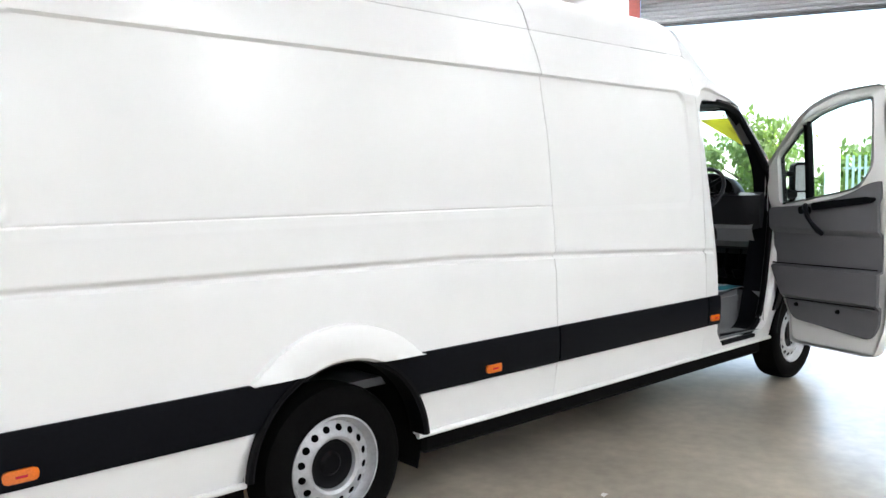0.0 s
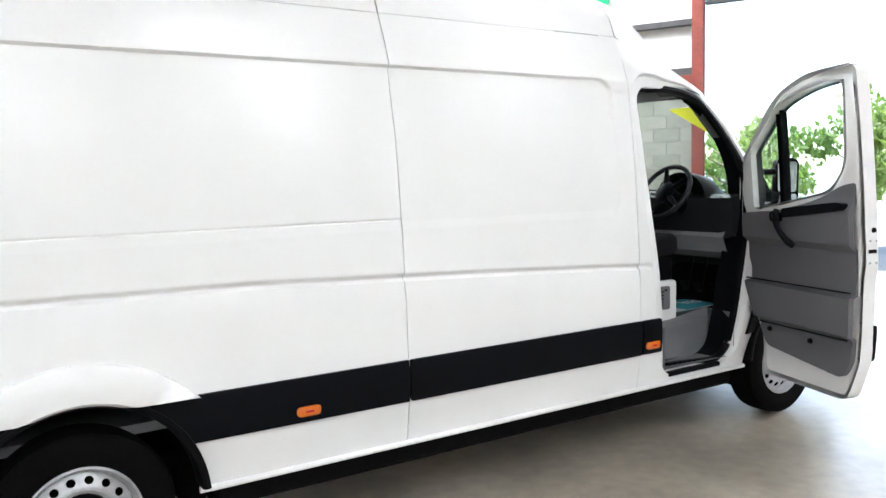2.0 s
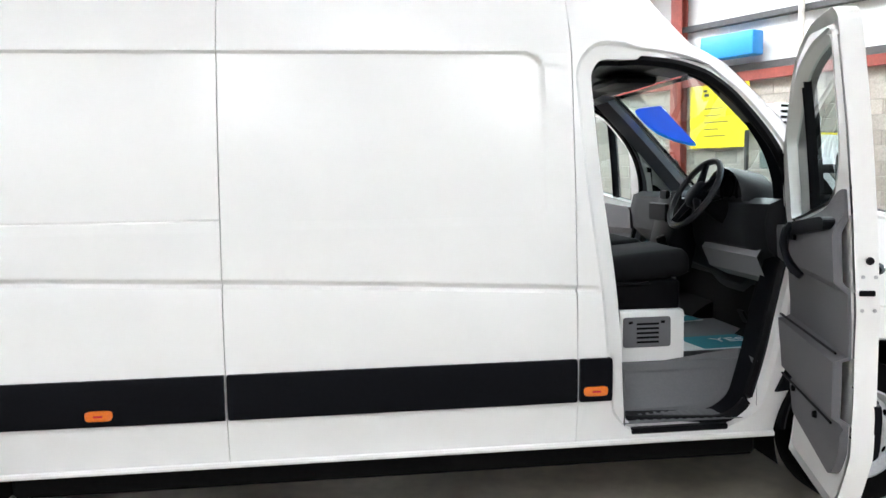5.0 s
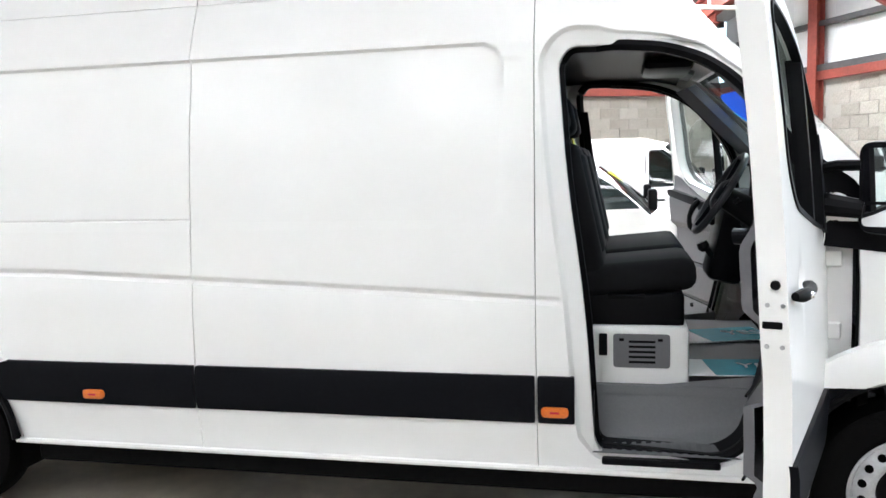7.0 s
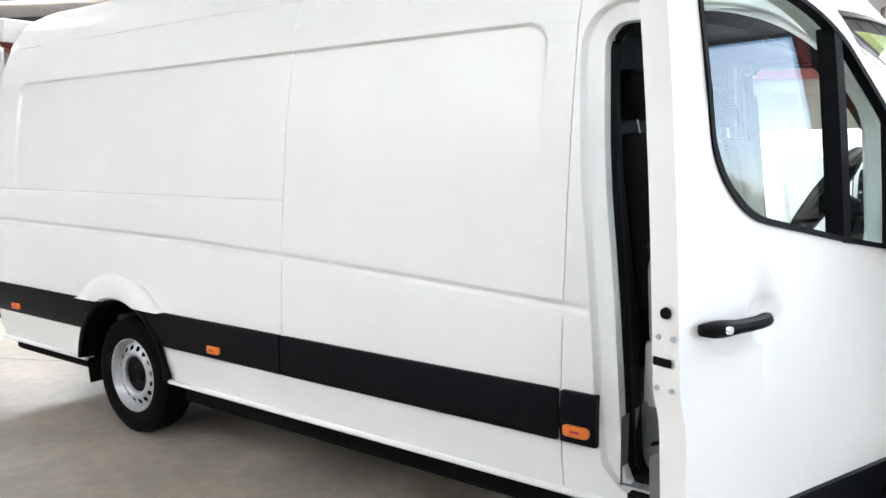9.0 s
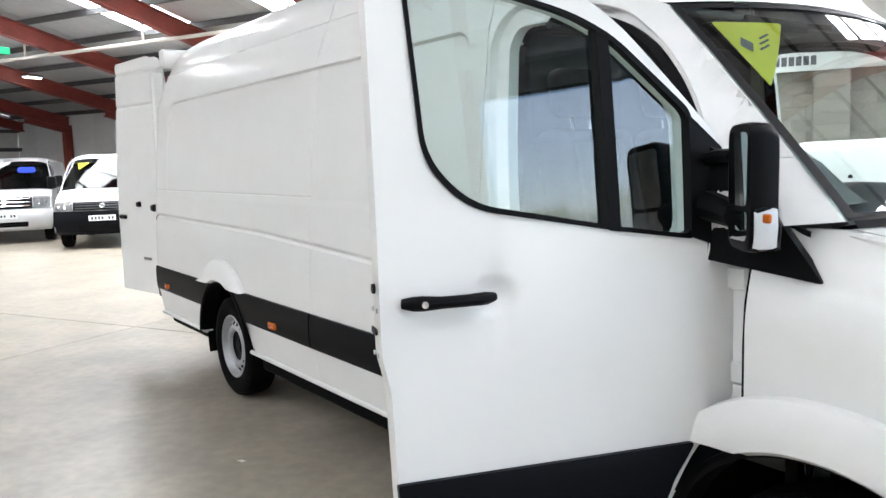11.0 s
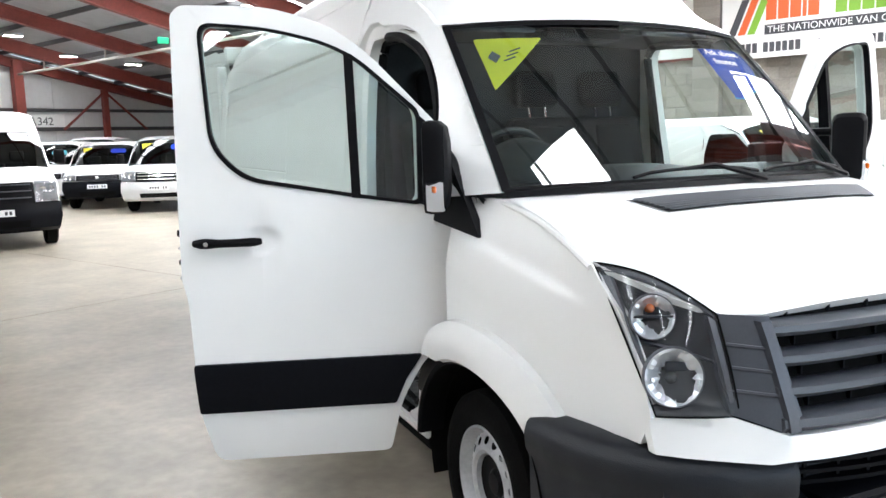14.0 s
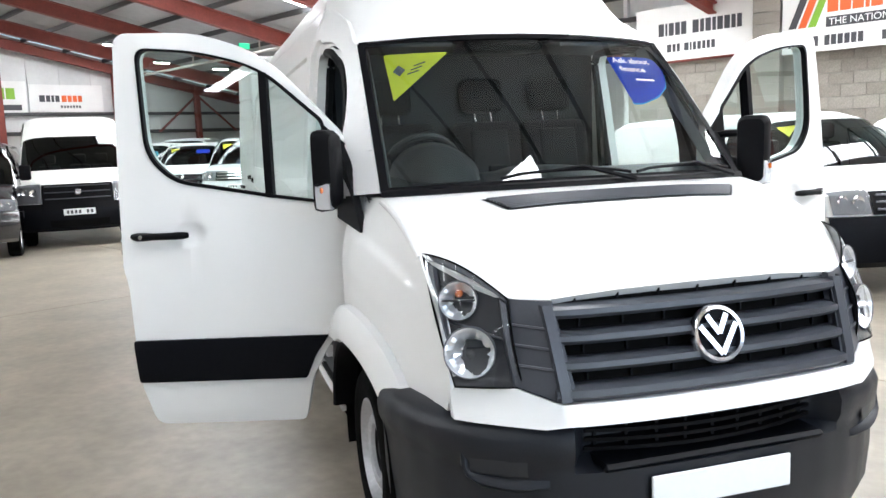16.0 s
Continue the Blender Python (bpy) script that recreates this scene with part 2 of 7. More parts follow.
def fillet(pts, r, n=5):
    """A closed outline with rounded corners; r is one radius or one for each corner."""
    out = []
    k = len(pts)
    for i in range(k):
        p, a, b = Vector(pts[i]).to_2d(), Vector(pts[i - 1]).to_2d(), Vector(pts[(i + 1) % k]).to_2d()
        rr = r[i] if isinstance(r, (list, tuple)) else r
        u, w = (a - p), (b - p)
        rr = min(rr, 0.45 * u.length, 0.45 * w.length)
        if rr <= 0:
            out.append((p.x, p.y))
            continue
        s, e = p + u.normalized() * rr, p + w.normalized() * rr
        for q in range(n + 1):
            t = q / n
            c = (1 - t) ** 2 * s + 2 * t * (1 - t) * p + t * t * e
            out.append((c.x, c.y))
    return out


def arc(cx, cz, r, a0, a1, n, rz=None):
    rz = rz or r
    return [(cx + r * math.cos(radians(a0 + (a1 - a0) * i / n)), cz + rz * math.sin(radians(a0 + (a1 - a0) * i / n))) for i in range(n + 1)]


def sheet(bm, loops, us, vs, f, back=None, full=False):
    """A panel with holes: loops in a plane, cut at us and vs, carried into space by f; back: the lip's depth."""
    b2 = bmesh.new()
    for loop in loops:
        lv = [b2.verts.new((p[0], p[1], 0)) for p in loop]
        for i in range(len(lv)):
            b2.edges.new((lv[i - 1], lv[i]))
    bmesh.ops.triangle_fill(b2, use_beauty=True, use_dissolve=False, edges=b2.edges[:])
    for axis, cuts in ((0, us), (1, vs)):
        for c in cuts:
            co, no = [0, 0, 0], [0, 0, 0]
            co[axis], no[axis] = c, 1
            bmesh.ops.bisect_plane(b2, geom=b2.verts[:] + b2.edges[:] + b2.faces[:], dist=1e-5, plane_co=co, plane_no=no)
    bmesh.ops.recalc_face_normals(b2, faces=b2.faces[:])
    for v in b2.verts:
        v.co = Vector(f(v.co.x, v.co.y))
    if back:
        bd = Vector(back)
        if full:
            g = bmesh.ops.duplicate(b2, geom=b2.faces[:])
            for v in [q for q in g["geom"] if isinstance(q, bmesh.types.BMVert)]:
                v.co += bd
        be = [e for e in b2.edges if e.is_boundary]
        if full:
            be = be[:len(be)]
        g = bmesh.ops.extrude_edge_only(b2, edges=[e for e in be if not full or e.index >= -1])
        if not full:
            for v in [q for q in g["geom"] if isinstance(q, bmesh.types.BMVert)]:
                v.co += bd
    me = bpy.data.meshes.new("tmp")
    b2.to_mesh(me)
    b2.free()
    bm.from_mesh(me)
    bpy.data.meshes.remove(me)


def steps(a, b, d):
    n = max(1, int(round(abs(b - a) / d)))
    return [a + (b - a) * i / n for i in range(n + 1)]


def smooth01(t):
    t = max(0.0, min(1.0, t))
    return t * t * (3 - 2 * t)


def table(tab, z):
    if z <= tab[0][0]:
        return tab[0][1]
    for (z0, y0), (z1, y1) in zip(tab, tab[1:]):
        if z <= z1:
            return y0 + (y1 - y0) * (z - z0) / (z1 - z0)
    return tab[-1][1]


def bar_rows(bm, rects, f, depth):
    for (u0, u1, v0, v1) in rects:
        p = [Vector(f(u, v)) for u, v in ((u0, v0), (u1, v0), (u1, v1), (u0, v1))]
        bd = Vector(depth)
        q = [c + bd for c in p]
        vs = [bm.verts.new(c) for c in p + q]
        for fc in ((0, 1, 2, 3), (0, 1, 5, 4), (1, 2, 6, 5), (2, 3, 7, 6), (3, 0, 4, 7)):
            bm.faces.new([vs[i] for i in fc])


def lettering(name, text, size, mat, m, parent, label=""):
    cu = bpy.data.curves.new(name, "FONT")
    cu.body, cu.size, cu.extrude = text, size, 0.001
    tmp = new("tmp_text", cu)
    dg = bpy.context.evaluated_depsgraph_get()
    me = bpy.data.meshes.new_from_object(tmp.evaluated_get(dg))
    bpy.data.objects.remove(tmp)
    bpy.data.curves.remove(cu)
    bm = bmesh.new()
    bm.from_mesh(me)
    bpy.data.meshes.remove(me)
    bmesh.ops.transform(bm, matrix=m, verts=bm.verts[:])
    return part(name, bm, mat, parent, label, smooth=0)


# ---------------------------------------------------------------- the building, turned against the parked vans
BR = Matrix.Rotation(radians(27), 4, "Z")
A_END, A_FAR, B_BACK, B_DEEP, B_FRONT, B_RIDGE = 12.2, -26.0, 11.9, 16.5, -18.0, -2.0
RAFTERS = [10.8 - 4.2 * i for i in range(9)]


def soffit(b):
    return 4.15 + 0.21 * (B_BACK - b) if b > B_RIDGE else 4.15 + 0.21 * (B_BACK - 2 * B_RIDGE + b)


def built(name, bm, mat, label, category, smooth=35):
    return solo(name, bm, mat, label, category, kind="structure", smooth=smooth, m=BR)


def build_part(name, bm, mat, parent, label="", smooth=35):
    ob = new(name, finish(name, bm, mat, smooth))
    ob.parent = parent
    if label:
        tagged(ob, label=label)
    return ob


# ground outside, one sheet to the horizon
bm = bmesh.new()
box(bm, -900, 900, -900, 900, -0.5, -0.06)
solo("ground", bm, ASPHALT, "pale worn asphalt yard outside the warehouse", "ground", kind="structure")

# floor slabs on a dark bed
bm = bmesh.new()
box(bm, A_FAR, A_END + 0.3, B_FRONT, B_DEEP, -0.055, -0.012)
floor = built("floor", bm, JOINT, "smooth grey-brown concrete warehouse floor with saw-cut joints", "floor")
ja = [A_FAR, -20.67, -11.67, -2.67, A_END + 0.3]
jb = [B_FRONT, -7.47, 1.53, 10.53, B_DEEP]
for i in range(len(ja) - 1):
    for j in range(len(jb) - 1):
        bm = bmesh.new()
        box(bm, ja[i] + 0.005, ja[i + 1] - 0.005, jb[j] + 0.005, jb[j + 1] - 0.005, -0.05, 0.0, bev=0.004)
        build_part("floor_slab", bm, CONCRETE, floor)


def cladding(name, label, spans, along, at, thick, zfun, z0=0.0, mat=CLAD, width=1.1):
    """A lined wall of upright sheets; spans: (from, to) pairs; along: 'a' or 'b'."""
    bm = bmesh.new()
    for s0, s1 in spans:
        n = max(1, int((s1 - s0) / width))
        for i in range(n):
            p, q = s0 + (s1 - s0) * i / n + 0.004, s0 + (s1 - s0) * (i + 1) / n - 0.004
            zl, zr = zfun(p), zfun(q)
            lo = z0(0.5 * (p + q)) if callable(z0) else z0
            c = []
            for s, z in ((p, lo), (q, lo), (q, zr), (p, zl)):
                for t in (at, at + thick):
                    c.append((s, t, z) if along == "a" else (t, s, z))
            vs = [bm.verts.new(x) for x in c]
            for f in ((0, 2, 4, 6), (1, 3, 5, 7), (0, 1, 3, 2), (2, 3, 5, 4), (4, 5, 7, 6), (6, 7, 1, 0)):
                bm.faces.new([vs[k] for k in f])
    bmesh.ops.recalc_face_normals(bm, faces=bm.faces[:])
    return built(name, bm, mat, label, "wall", smooth=0)


OPEN_B0, OPEN_B1, OPEN_Z = -6.5, 0.55, 4.75
roof_at = lambda b: soffit(b) + 0.55
cladding("wall_north", "pale lined warehouse wall above grey blockwork", [(-4, A_END)], "a", B_BACK + 0.1, 0.1, lambda a: roof_at(B_BACK), 3.1)
cladding("wall_north_deep", "pale lined wall behind the parked vans", [(A_FAR, -4)], "a", B_DEEP, 0.1, lambda a: roof_at(B_DEEP) + 0.3)
cladding("wall_step", "pale lined return wall", [(B_BACK, B_DEEP)], "b", -4.0, 0.1, roof_at, width=4)
cladding("wall_south", "pale lined warehouse wall", [(A_FAR, A_END)], "a", B_FRONT - 0.1, 0.1, lambda a: roof_at(B_FRONT))
cladding("wall_west", "pale lined gable wall at the far end", [(B_FRONT, B_RIDGE), (B_RIDGE, B_DEEP)], "b", A_FAR - 0.1, 0.1, roof_at)
cladding("wall_east", "pale lined gable wall with blockwork and a roller shutter opening", [(B_FRONT, OPEN_B0), (OPEN_B1, B_BACK)], "b", A_END + 0.1, 0.1, roof_at, lambda b: 3.1 if b > 0 else 0.0)
cladding("wall_east_lintel", "pale lined wall above the shutter", [(OPEN_B0, B_RIDGE), (B_RIDGE, OPEN_B1)], "b", A_END + 0.1, 0.1, roof_at, OPEN_Z + 0.25)

# blockwork: mortar bed with blocks standing proud
bm = bmesh.new()
box(bm, -4, A_END + 0.3, B_BACK + 0.02, B_BACK + 0.32, 0, 3.08)
bw_n = built("blockwork_north", bm, MORTAR, "grey concrete block lower wall with thin mortar joints", "wall")
bm = bmesh.new()
box(bm, A_END + 0.02, A_END + 0.32, OPEN_B1, B_BACK, 0, 3.08)
bw_e = built("blockwork_east", bm, MORTAR, "grey concrete block lower wall beside the shutter opening", "wall")

# steel rails on top of the blockwork
for nm, b0, args in (("rail_north", None, (-4, A_END, B_BACK - 0.10, B_BACK + 0.02)), ("rail_east", None, (A_END - 0.10, A_END + 0.02, OPEN_B1, B_BACK - 0.1))):
    bm = bmesh.new()
    box(bm, *args, 3.08, 3.24)
    built(nm, bm, REDSTEEL, "red oxide painted steel rail on the blockwork", "rail")
    bm = bmesh.new()
    box(bm, *args, 3.244, 3.36)
    built(nm.replace("rail", "sill"), bm, DARKSTEEL, "dark steel sheeting rail above the red rail", "rail")
for nm, spec in (("sheeting_rail_east", (A_END - 0.06, A_END + 0.09, OPEN_B1, B_BACK, 4.07, 4.17)), ("sheeting_rail_north", (-4, A_END, B_BACK - 0.06, B_BACK + 0.09, 4.07, 4.17)),
                 ("sheeting_rail_far", (A_FAR + 0.01, A_FAR + 0.15, B_FRONT, B_DEEP, 3.15, 3.27)), ("sheeting_rail_low", (A_FAR + 0.01, A_FAR + 0.2, B_FRONT, B_DEEP, 2.42, 2.56)),
                 ("sheeting_rail_high", (A_END - 0.06, A_END + 0.09, OPEN_B1, B_BACK, 5.05, 5.15))):
    bm = bmesh.new()
    box(bm, *spec, bev=0.008)
    built(nm, bm, DARKSTEEL, "dark steel sheeting rail along the wall lining", "rail")


def ibeam(bm, p, q, depth, flange, web=0.03, side=Vector((1, 0, 0))):
    """An I-section from p to q, hanging down from the line by depth."""
    p, q = Vector(p), Vector(q)
    dz = Vector((0, 0, 1))
    for w0, w1, z0, z1 in ((-flange / 2, flange / 2, -0.03, 0), (-flange / 2, flange / 2, -depth, -depth + 0.03), (-web / 2, web / 2, -depth + 0.03, -0.03)):
        rows = []
        for e in (p, q):
            rows.append([e + side * w0 + dz * z0, e + side * w1 + dz * z0, e + side * w1 + dz * z1, e + side * w0 + dz * z1])
        grid(bm, rows, close_v=True, caps=True)


for a in RAFTERS:
    frame_ob = thing("portal_frame", (0, 0, 0), "red oxide painted steel portal frame under the roof", "roof beam", group="portal frames", kind="structure")
    frame_ob.matrix_basis = BR
    eave = B_BACK if a > -4 else B_DEEP
    for b0, b1 in ((eave - 0.1, B_RIDGE), (B_FRONT + 0.1, B_RIDGE)):
        bm = bmesh.new()
        top = 0.40
        ibeam(bm, (a, b0, soffit(b0) + top), (a, b1, soffit(b1) + top), 0.42, 0.2)
        # haunch at the eaves
        s = 1 if b1 > b0 else -1
        ibeam(bm, (a, b0, soffit(b0) + 0.0), (a, b0 + s * 1.8, soffit(b0 + s * 1.8) + 0.0), 0.22, 0.18)
        build_part("rafter", bm, REDSTEEL, frame_ob)
        if a > -4 and b0 > 0:
            continue
        bm = bmesh.new()
        bb = b0
        for w in ((-0.1, 0.1, -0.15, -0.12), (-0.1, 0.1, 0.12, 0.15), (-0.015, 0.015, -0.12, 0.12)):
            box(bm, a + w[0], a + w[1], bb + w[2] - s * -0.1, bb + w[3] - s * -0.1, 0, soffit(bb) + 0.1)
        build_part("column", bm, REDSTEEL, frame_ob)

# purlins
bm = bmesh.new()
b = B_DEEP - 0.3
PURLINS = []
while b > B_FRONT:
    PURLINS.append(b)
    a0 = A_FAR
    a1 = -4 if b > B_BACK else A_END
    z = soffit(b) + 0.41
    box(bm, a0, a1, b - 0.03, b + 0.03, z, z + 0.14)
    b -= 1.45
built("purlins", bm, DARKSTEEL, "dark steel purlins carrying the roof sheets", "purlin", smooth=0)

# roof sheets with gaps where the rooflights lie
LIGHT_STRIPS = []
for a in RAFTERS:
    # bay a > 10 is unseen: its glowing panel is enlarged to brighten the east end
    north = 1.9 if a > 10 else 0.5 if a < -11 else 1.7 if a < -4 else 1.4
    if 4 < a < 10:
        # one bay has two short panels
        LIGHT_STRIPS += [(5.5, 6.4, -1.35, 0.1), (5.25, 6.3, 5.5, 9.2)]
    else:
        LIGHT_STRIPS.append((a - 1.05 - north / 2, a - 1.05 + north / 2, 3.2 if a < 4 else -1.9, 10.6))
    wide = 0.3 if a > 5 else 0.55
    LIGHT_STRIPS.append((a - 2.1 - wide / 2, a - 2.1 + wide / 2, -13.0, -4.0))
bm, bl = bmesh.new(), bmesh.new()


def roof_piece(target, a0, a1, b0, b1, lift=0.0):
    c = []
    for bb, aa in ((b0, a0), (b0, a1), (b1, a1), (b1, a0)):
        c.append((aa, bb, soffit(bb) + 0.56 + lift))
    vs = [target.verts.new(x) for x in c] + [target.verts.new((x[0], x[1], x[2] + 0.04)) for x in c]
    for f in ((3, 2, 1, 0), (4, 5, 6, 7), (0, 1, 5, 4), (1, 2, 6, 5), (2, 3, 7, 6), (3, 0, 4, 7)):
        target.faces.new([vs[k] for k in f])


acuts = sorted({A_FAR, A_END + 0.3, -4.0} | {round(x, 3) for s in LIGHT_STRIPS for x in s[:2]} | {round(a, 3) for a in RAFTERS})
bcuts = sorted({B_FRONT - 0.2, B_BACK, B_RIDGE, B_DEEP + 0.2, -13.0, -4.0, -1.9, -1.35, 0.1, 3.2, 5.5, 9.2, 10.6} | {round(p, 3) for p in PURLINS})
for i in range(len(acuts) - 1):
    for j in range(len(bcuts) - 1):
        am, bmid = 0.5 * (acuts[i] + acuts[i + 1]), 0.5 * (bcuts[j] + bcuts[j + 1])
        if am > -4 and bmid > B_BACK + 0.25:
            continue
        lit = any(s[0] < am < s[1] and s[2] < bmid < s[3] for s in LIGHT_STRIPS)
        roof_piece(bl if lit else bm, acuts[i] + 0.006, acuts[i + 1] - 0.006, bcuts[j], bcuts[j + 1])
bmesh.ops.recalc_face_normals(bm, faces=bm.faces[:])
built("ceiling", bm, ROOFSHEET, "pale grey profiled roof sheets over dark purlins", "roof", smooth=0)
built("rooflights", bl, ROOFLIGHT, "bright translucent rooflight strips between the rafters", "rooflight", smooth=0)
# unseen flat sheet over the pitched roof, added to shut out sun and sky
bm = bmesh.new()
box(bm, A_FAR - 0.3, A_END + 0.4, B_FRONT - 0.3, B_DEEP + 0.4, 9.0, 9.05)
built("roof_cover", bm, ROOFSHEET, "unseen flat sheet above the roof that keeps out sky light", "roof")

# conduit hung under the rafters
bm = bmesh.new()
tube(bm, [(A_FAR, 9.3, soffit(9.3) - 0.22), (A_END - 1, 9.3, soffit(9.3) - 0.22)], 0.045, 8)
for a in RAFTERS:
    tube(bm, [(a - 0.6, 9.3, soffit(9.3) - 0.2), (a - 0.6, 9.3, soffit(9.3) + 0.42)], 0.03, 6)
built("conduit", bm, PALESTEEL, "pale pipe hung on drop rods below the rafters", "pipe")

# far gable: posts and braces
for b0, w in ((9.3, 0.34), (12.66, 0.22), (5.0, 0.22), (-2.0, 0.25), (-9.0, 0.22)):
    bm = bmesh.new()
    box(bm, A_FAR + 0.2, A_FAR + 0.2 + w, b0 - w / 2, b0 + w / 2, 0, soffit(b0) + 0.3, bev=0.01)
    built("gable_post", bm, REDSTEEL, "red oxide painted steel gable post", "post")
for b0, b1 in ((12.66, 10.9), (12.66, 14.4)):
    bm = bmesh.new()
    tube(bm, [(A_FAR + 0.35, b0, 3.95), (A_FAR + 0.35, b1, 2.45)], 0.05, 4)
    built("wind_brace", bm, REDSTEEL, "red steel diagonal wind brace", "brace")
bm = bmesh.new()
ibeam(bm, (A_FAR + 0.35, B_DEEP, soffit(B_DEEP) + 0.35), (A_FAR + 0.35, B_RIDGE, soffit(B_RIDGE) + 0.35), 0.35, 0.2)
built("gable_rafter", bm, REDSTEEL, "red oxide painted gable rafter", "beam")

# near gable: posts, brace and the shutter
for b0, w in ((8.75, 0.24), (6.0, 0.24), (OPEN_B1 - 0.1, 0.18), (OPEN_B0, 0.2)):
    bm = bmesh.new()
    for q in ((-w / 2, w / 2, -0.09, -0.07), (-w / 2, w / 2, 0.07, 0.09), (-0.015, 0.015, -0.07, 0.07)):
        box(bm, A_END - 0.1 + q[2], A_END - 0.1 + q[3], b0 + q[0], b0 + q[1], 0, soffit(b0) + 0.3)
    built("gable_post_east", bm, REDSTEEL, "red oxide painted steel gable post", "post")
bm = bmesh.new()
tube(bm, [(A_END - 0.15, 8.6, 5.09), (A_END - 0.15, 6.1, 3.6)], 0.05, 4)
built("wind_brace_east", bm, REDSTEEL, "red steel diagonal wind brace", "brace")
bm = bmesh.new()
tube(bm, [(A_END - 0.12, 3.6, 3.3), (A_END - 0.12, 3.6, 6.2)], 0.05, 8)
built("downpipe", bm, PALESTEEL, "pale pipe clipped to the lining", "pipe")
shutter = thing("roller_shutter", (0, 0, 0), "raised galvanised roller shutter above the bright opening", "roller shutter", kind="structure")
shutter.matrix_basis = BR
n = 8
for i in range(n):
    bm = bmesh.new()
    z0 = 4.42 + 0.075 * i
    rows = []
    for bb in (OPEN_B0, OPEN_B1 - 0.2):
        rows.append([(A_END - 0.02, bb, z0), (A_END - 0.045, bb, z0 + 0.02), (A_END - 0.045, bb, z0 + 0.05), (A_END - 0.02, bb, z0 + 0.072), (A_END + 0.0, bb, z0 + 0.072), (A_END + 0.0, bb, z0)])
    grid(bm, rows, close_v=True, caps=True)
    build_part("slat", bm, GALV, shutter)
bm = bmesh.new()
box(bm, A_END - 0.06, A_END + 0.01, OPEN_B0, OPEN_B1 - 0.2, 4.36, 4.415, bev=0.008)
build_part("bottom_rail", bm, DARKSTEEL, shutter)
bm = bmesh.new()
lathe(bm, [(0.0, -3.5), (0.24, -3.5), (0.24, 3.5), (0.0, 3.5)], 20, pose(A_END - 0.3, 0.5 * (OPEN_B0 + OPEN_B1), 5.25, 90, 0, 0))
build_part("drum", bm, GALV, shutter)

# pilasters of blockwork with proud blocks
PIL = ((-0.90, -0.36), (3.06, 3.65), (7.85, 8.6))


def block_mesh(w, h, d):
    bm = bmesh.new()
    box(bm, 0.004, w - 0.004, -d, 0.03, 0.004, h - 0.004, bev=0.006)
    return finish("block", bm, BLOCK, 0)


for a0, a1 in PIL:
    bm = bmesh.new()
    box(bm, a0 + 0.015, a1 - 0.015, B_BACK - 0.25, B_BACK + 0.0, 0, 4.3)
    pil = built("pilaster", bm, MORTAR, "concrete block pilaster against the wall", "pilaster")
    me = block_mesh((a1 - a0), 0.225, 0.02)
    for k in range(19):
        ob = new("block", me)
        ob.parent = pil
        ob.location = (a0, B_BACK - 0.24, 0.225 * k)


# ---------------------------------------------------------------- the main van: rear axle at x = 0, right flank at y = 0
W = 1.99
YC = W / 2
PROFILE = [(0.36, .06), (0.40, .036), (0.48, .020), (0.60, 0.003), (0.82, 0.0), (1.05, .004), (1.16, .010), (1.30, .018), (1.50, .030),
           (1.80, .056), (2.13, .095), (2.25, .135), (2.39, .195)]


def fender_y0(x):
    return 0.155 * smooth01((x - 4.25) / 0.85)


van = thing("panel_van", (1.85, YC, 0), "white long high-roof panel van with both cab doors open", "van")


def waist(x):
    return 1.205 - 0.012 * max(-1.3, min(1.0, x)) - 0.032 * max(0.0, x - 0.7) - 0.0055 * max(0.0, x - 0.7) ** 2


RECESS = ((-1.265, 2.80, 1.40, 2.144, 0.10),)


def recess(x, z):
    d = 0.0
    for x0, x1, z0, z1, r in RECESS:
        qx, qz = abs(x - (x0 + x1) / 2) - (x1 - x0) / 2 + r, abs(z - (z0 + z1) / 2) - (z1 - z0) / 2 + r
        s = math.hypot(max(qx, 0), max(qz, 0)) + min(max(qx, qz), 0) - r
        d = max(d, smooth01(-s / 0.016) * (0.004 + 0.017 * smooth01((z - z1 + 0.4) / 0.38)))
    return d


def flank(x, z):
    y = table(PROFILE, z) + recess(x, z)
    if x < 1.40:
        y += 0.005 * math.exp(-((z - 1.437) / 0.004) ** 2)
    if x < -1.53:
        y += 0.03 * smooth01((-1.53 - x) / 0.1) ** 2
    return y


def pressed(side, f):
    """Carries the flank into space with the waist crease following its own line."""
    def g(x, zp):
        z = zp + (waist(x) - 1.19) * smooth01((zp - 0.85) / 0.2) * smooth01((1.352 - zp) / 0.12)
        q = zp - 1.19
        y = f(x, z)
        if -0.1 < q < 0.04:
            y += 0.016 * (smooth01((q + 0.016) / 0.014) - smooth01((q - 0.004) / 0.022)) + 0.008 * smooth01((q + 0.1) / 0.1) * (1 if q < 0 else 1 - smooth01(q / 0.02))
        return side(lambda a, b: y)(x, z)
    return g


def right(f):
    return lambda x, z: (x, f(x, z), z)


def left(f):
    return lambda x, z: (x, W - f(x, z), z)


ZCUTS = [0.40, 0.46, 0.53, 0.60, 0.70, 0.82, 0.95, 1.05] + [1.10] + steps(1.15, 1.23, 0.005) + [1.28, 1.33] + steps(1.355, 1.395, 0.01) + steps(1.425, 1.449, 0.003) + [1.456, 1.465] + [1.52, 1.60, 1.70, 1.80, 1.90, 2.0, 2.05] + steps(2.075, 2.16, 0.006) + [2.2, 2.25, 2.32]
REARX, SEAM, BSEAM = -1.60, 1.402, 2.922
arch_r = arc(0, 0.38, 0.44, 178, 2, 26)
rear_out = [(REARX, 0.40), (-0.44, 0.40)] + arch_r + [(0.44, 0.40), (SEAM - 0.002, 0.40), (SEAM - 0.002, 2.39), (REARX, 2.39)]
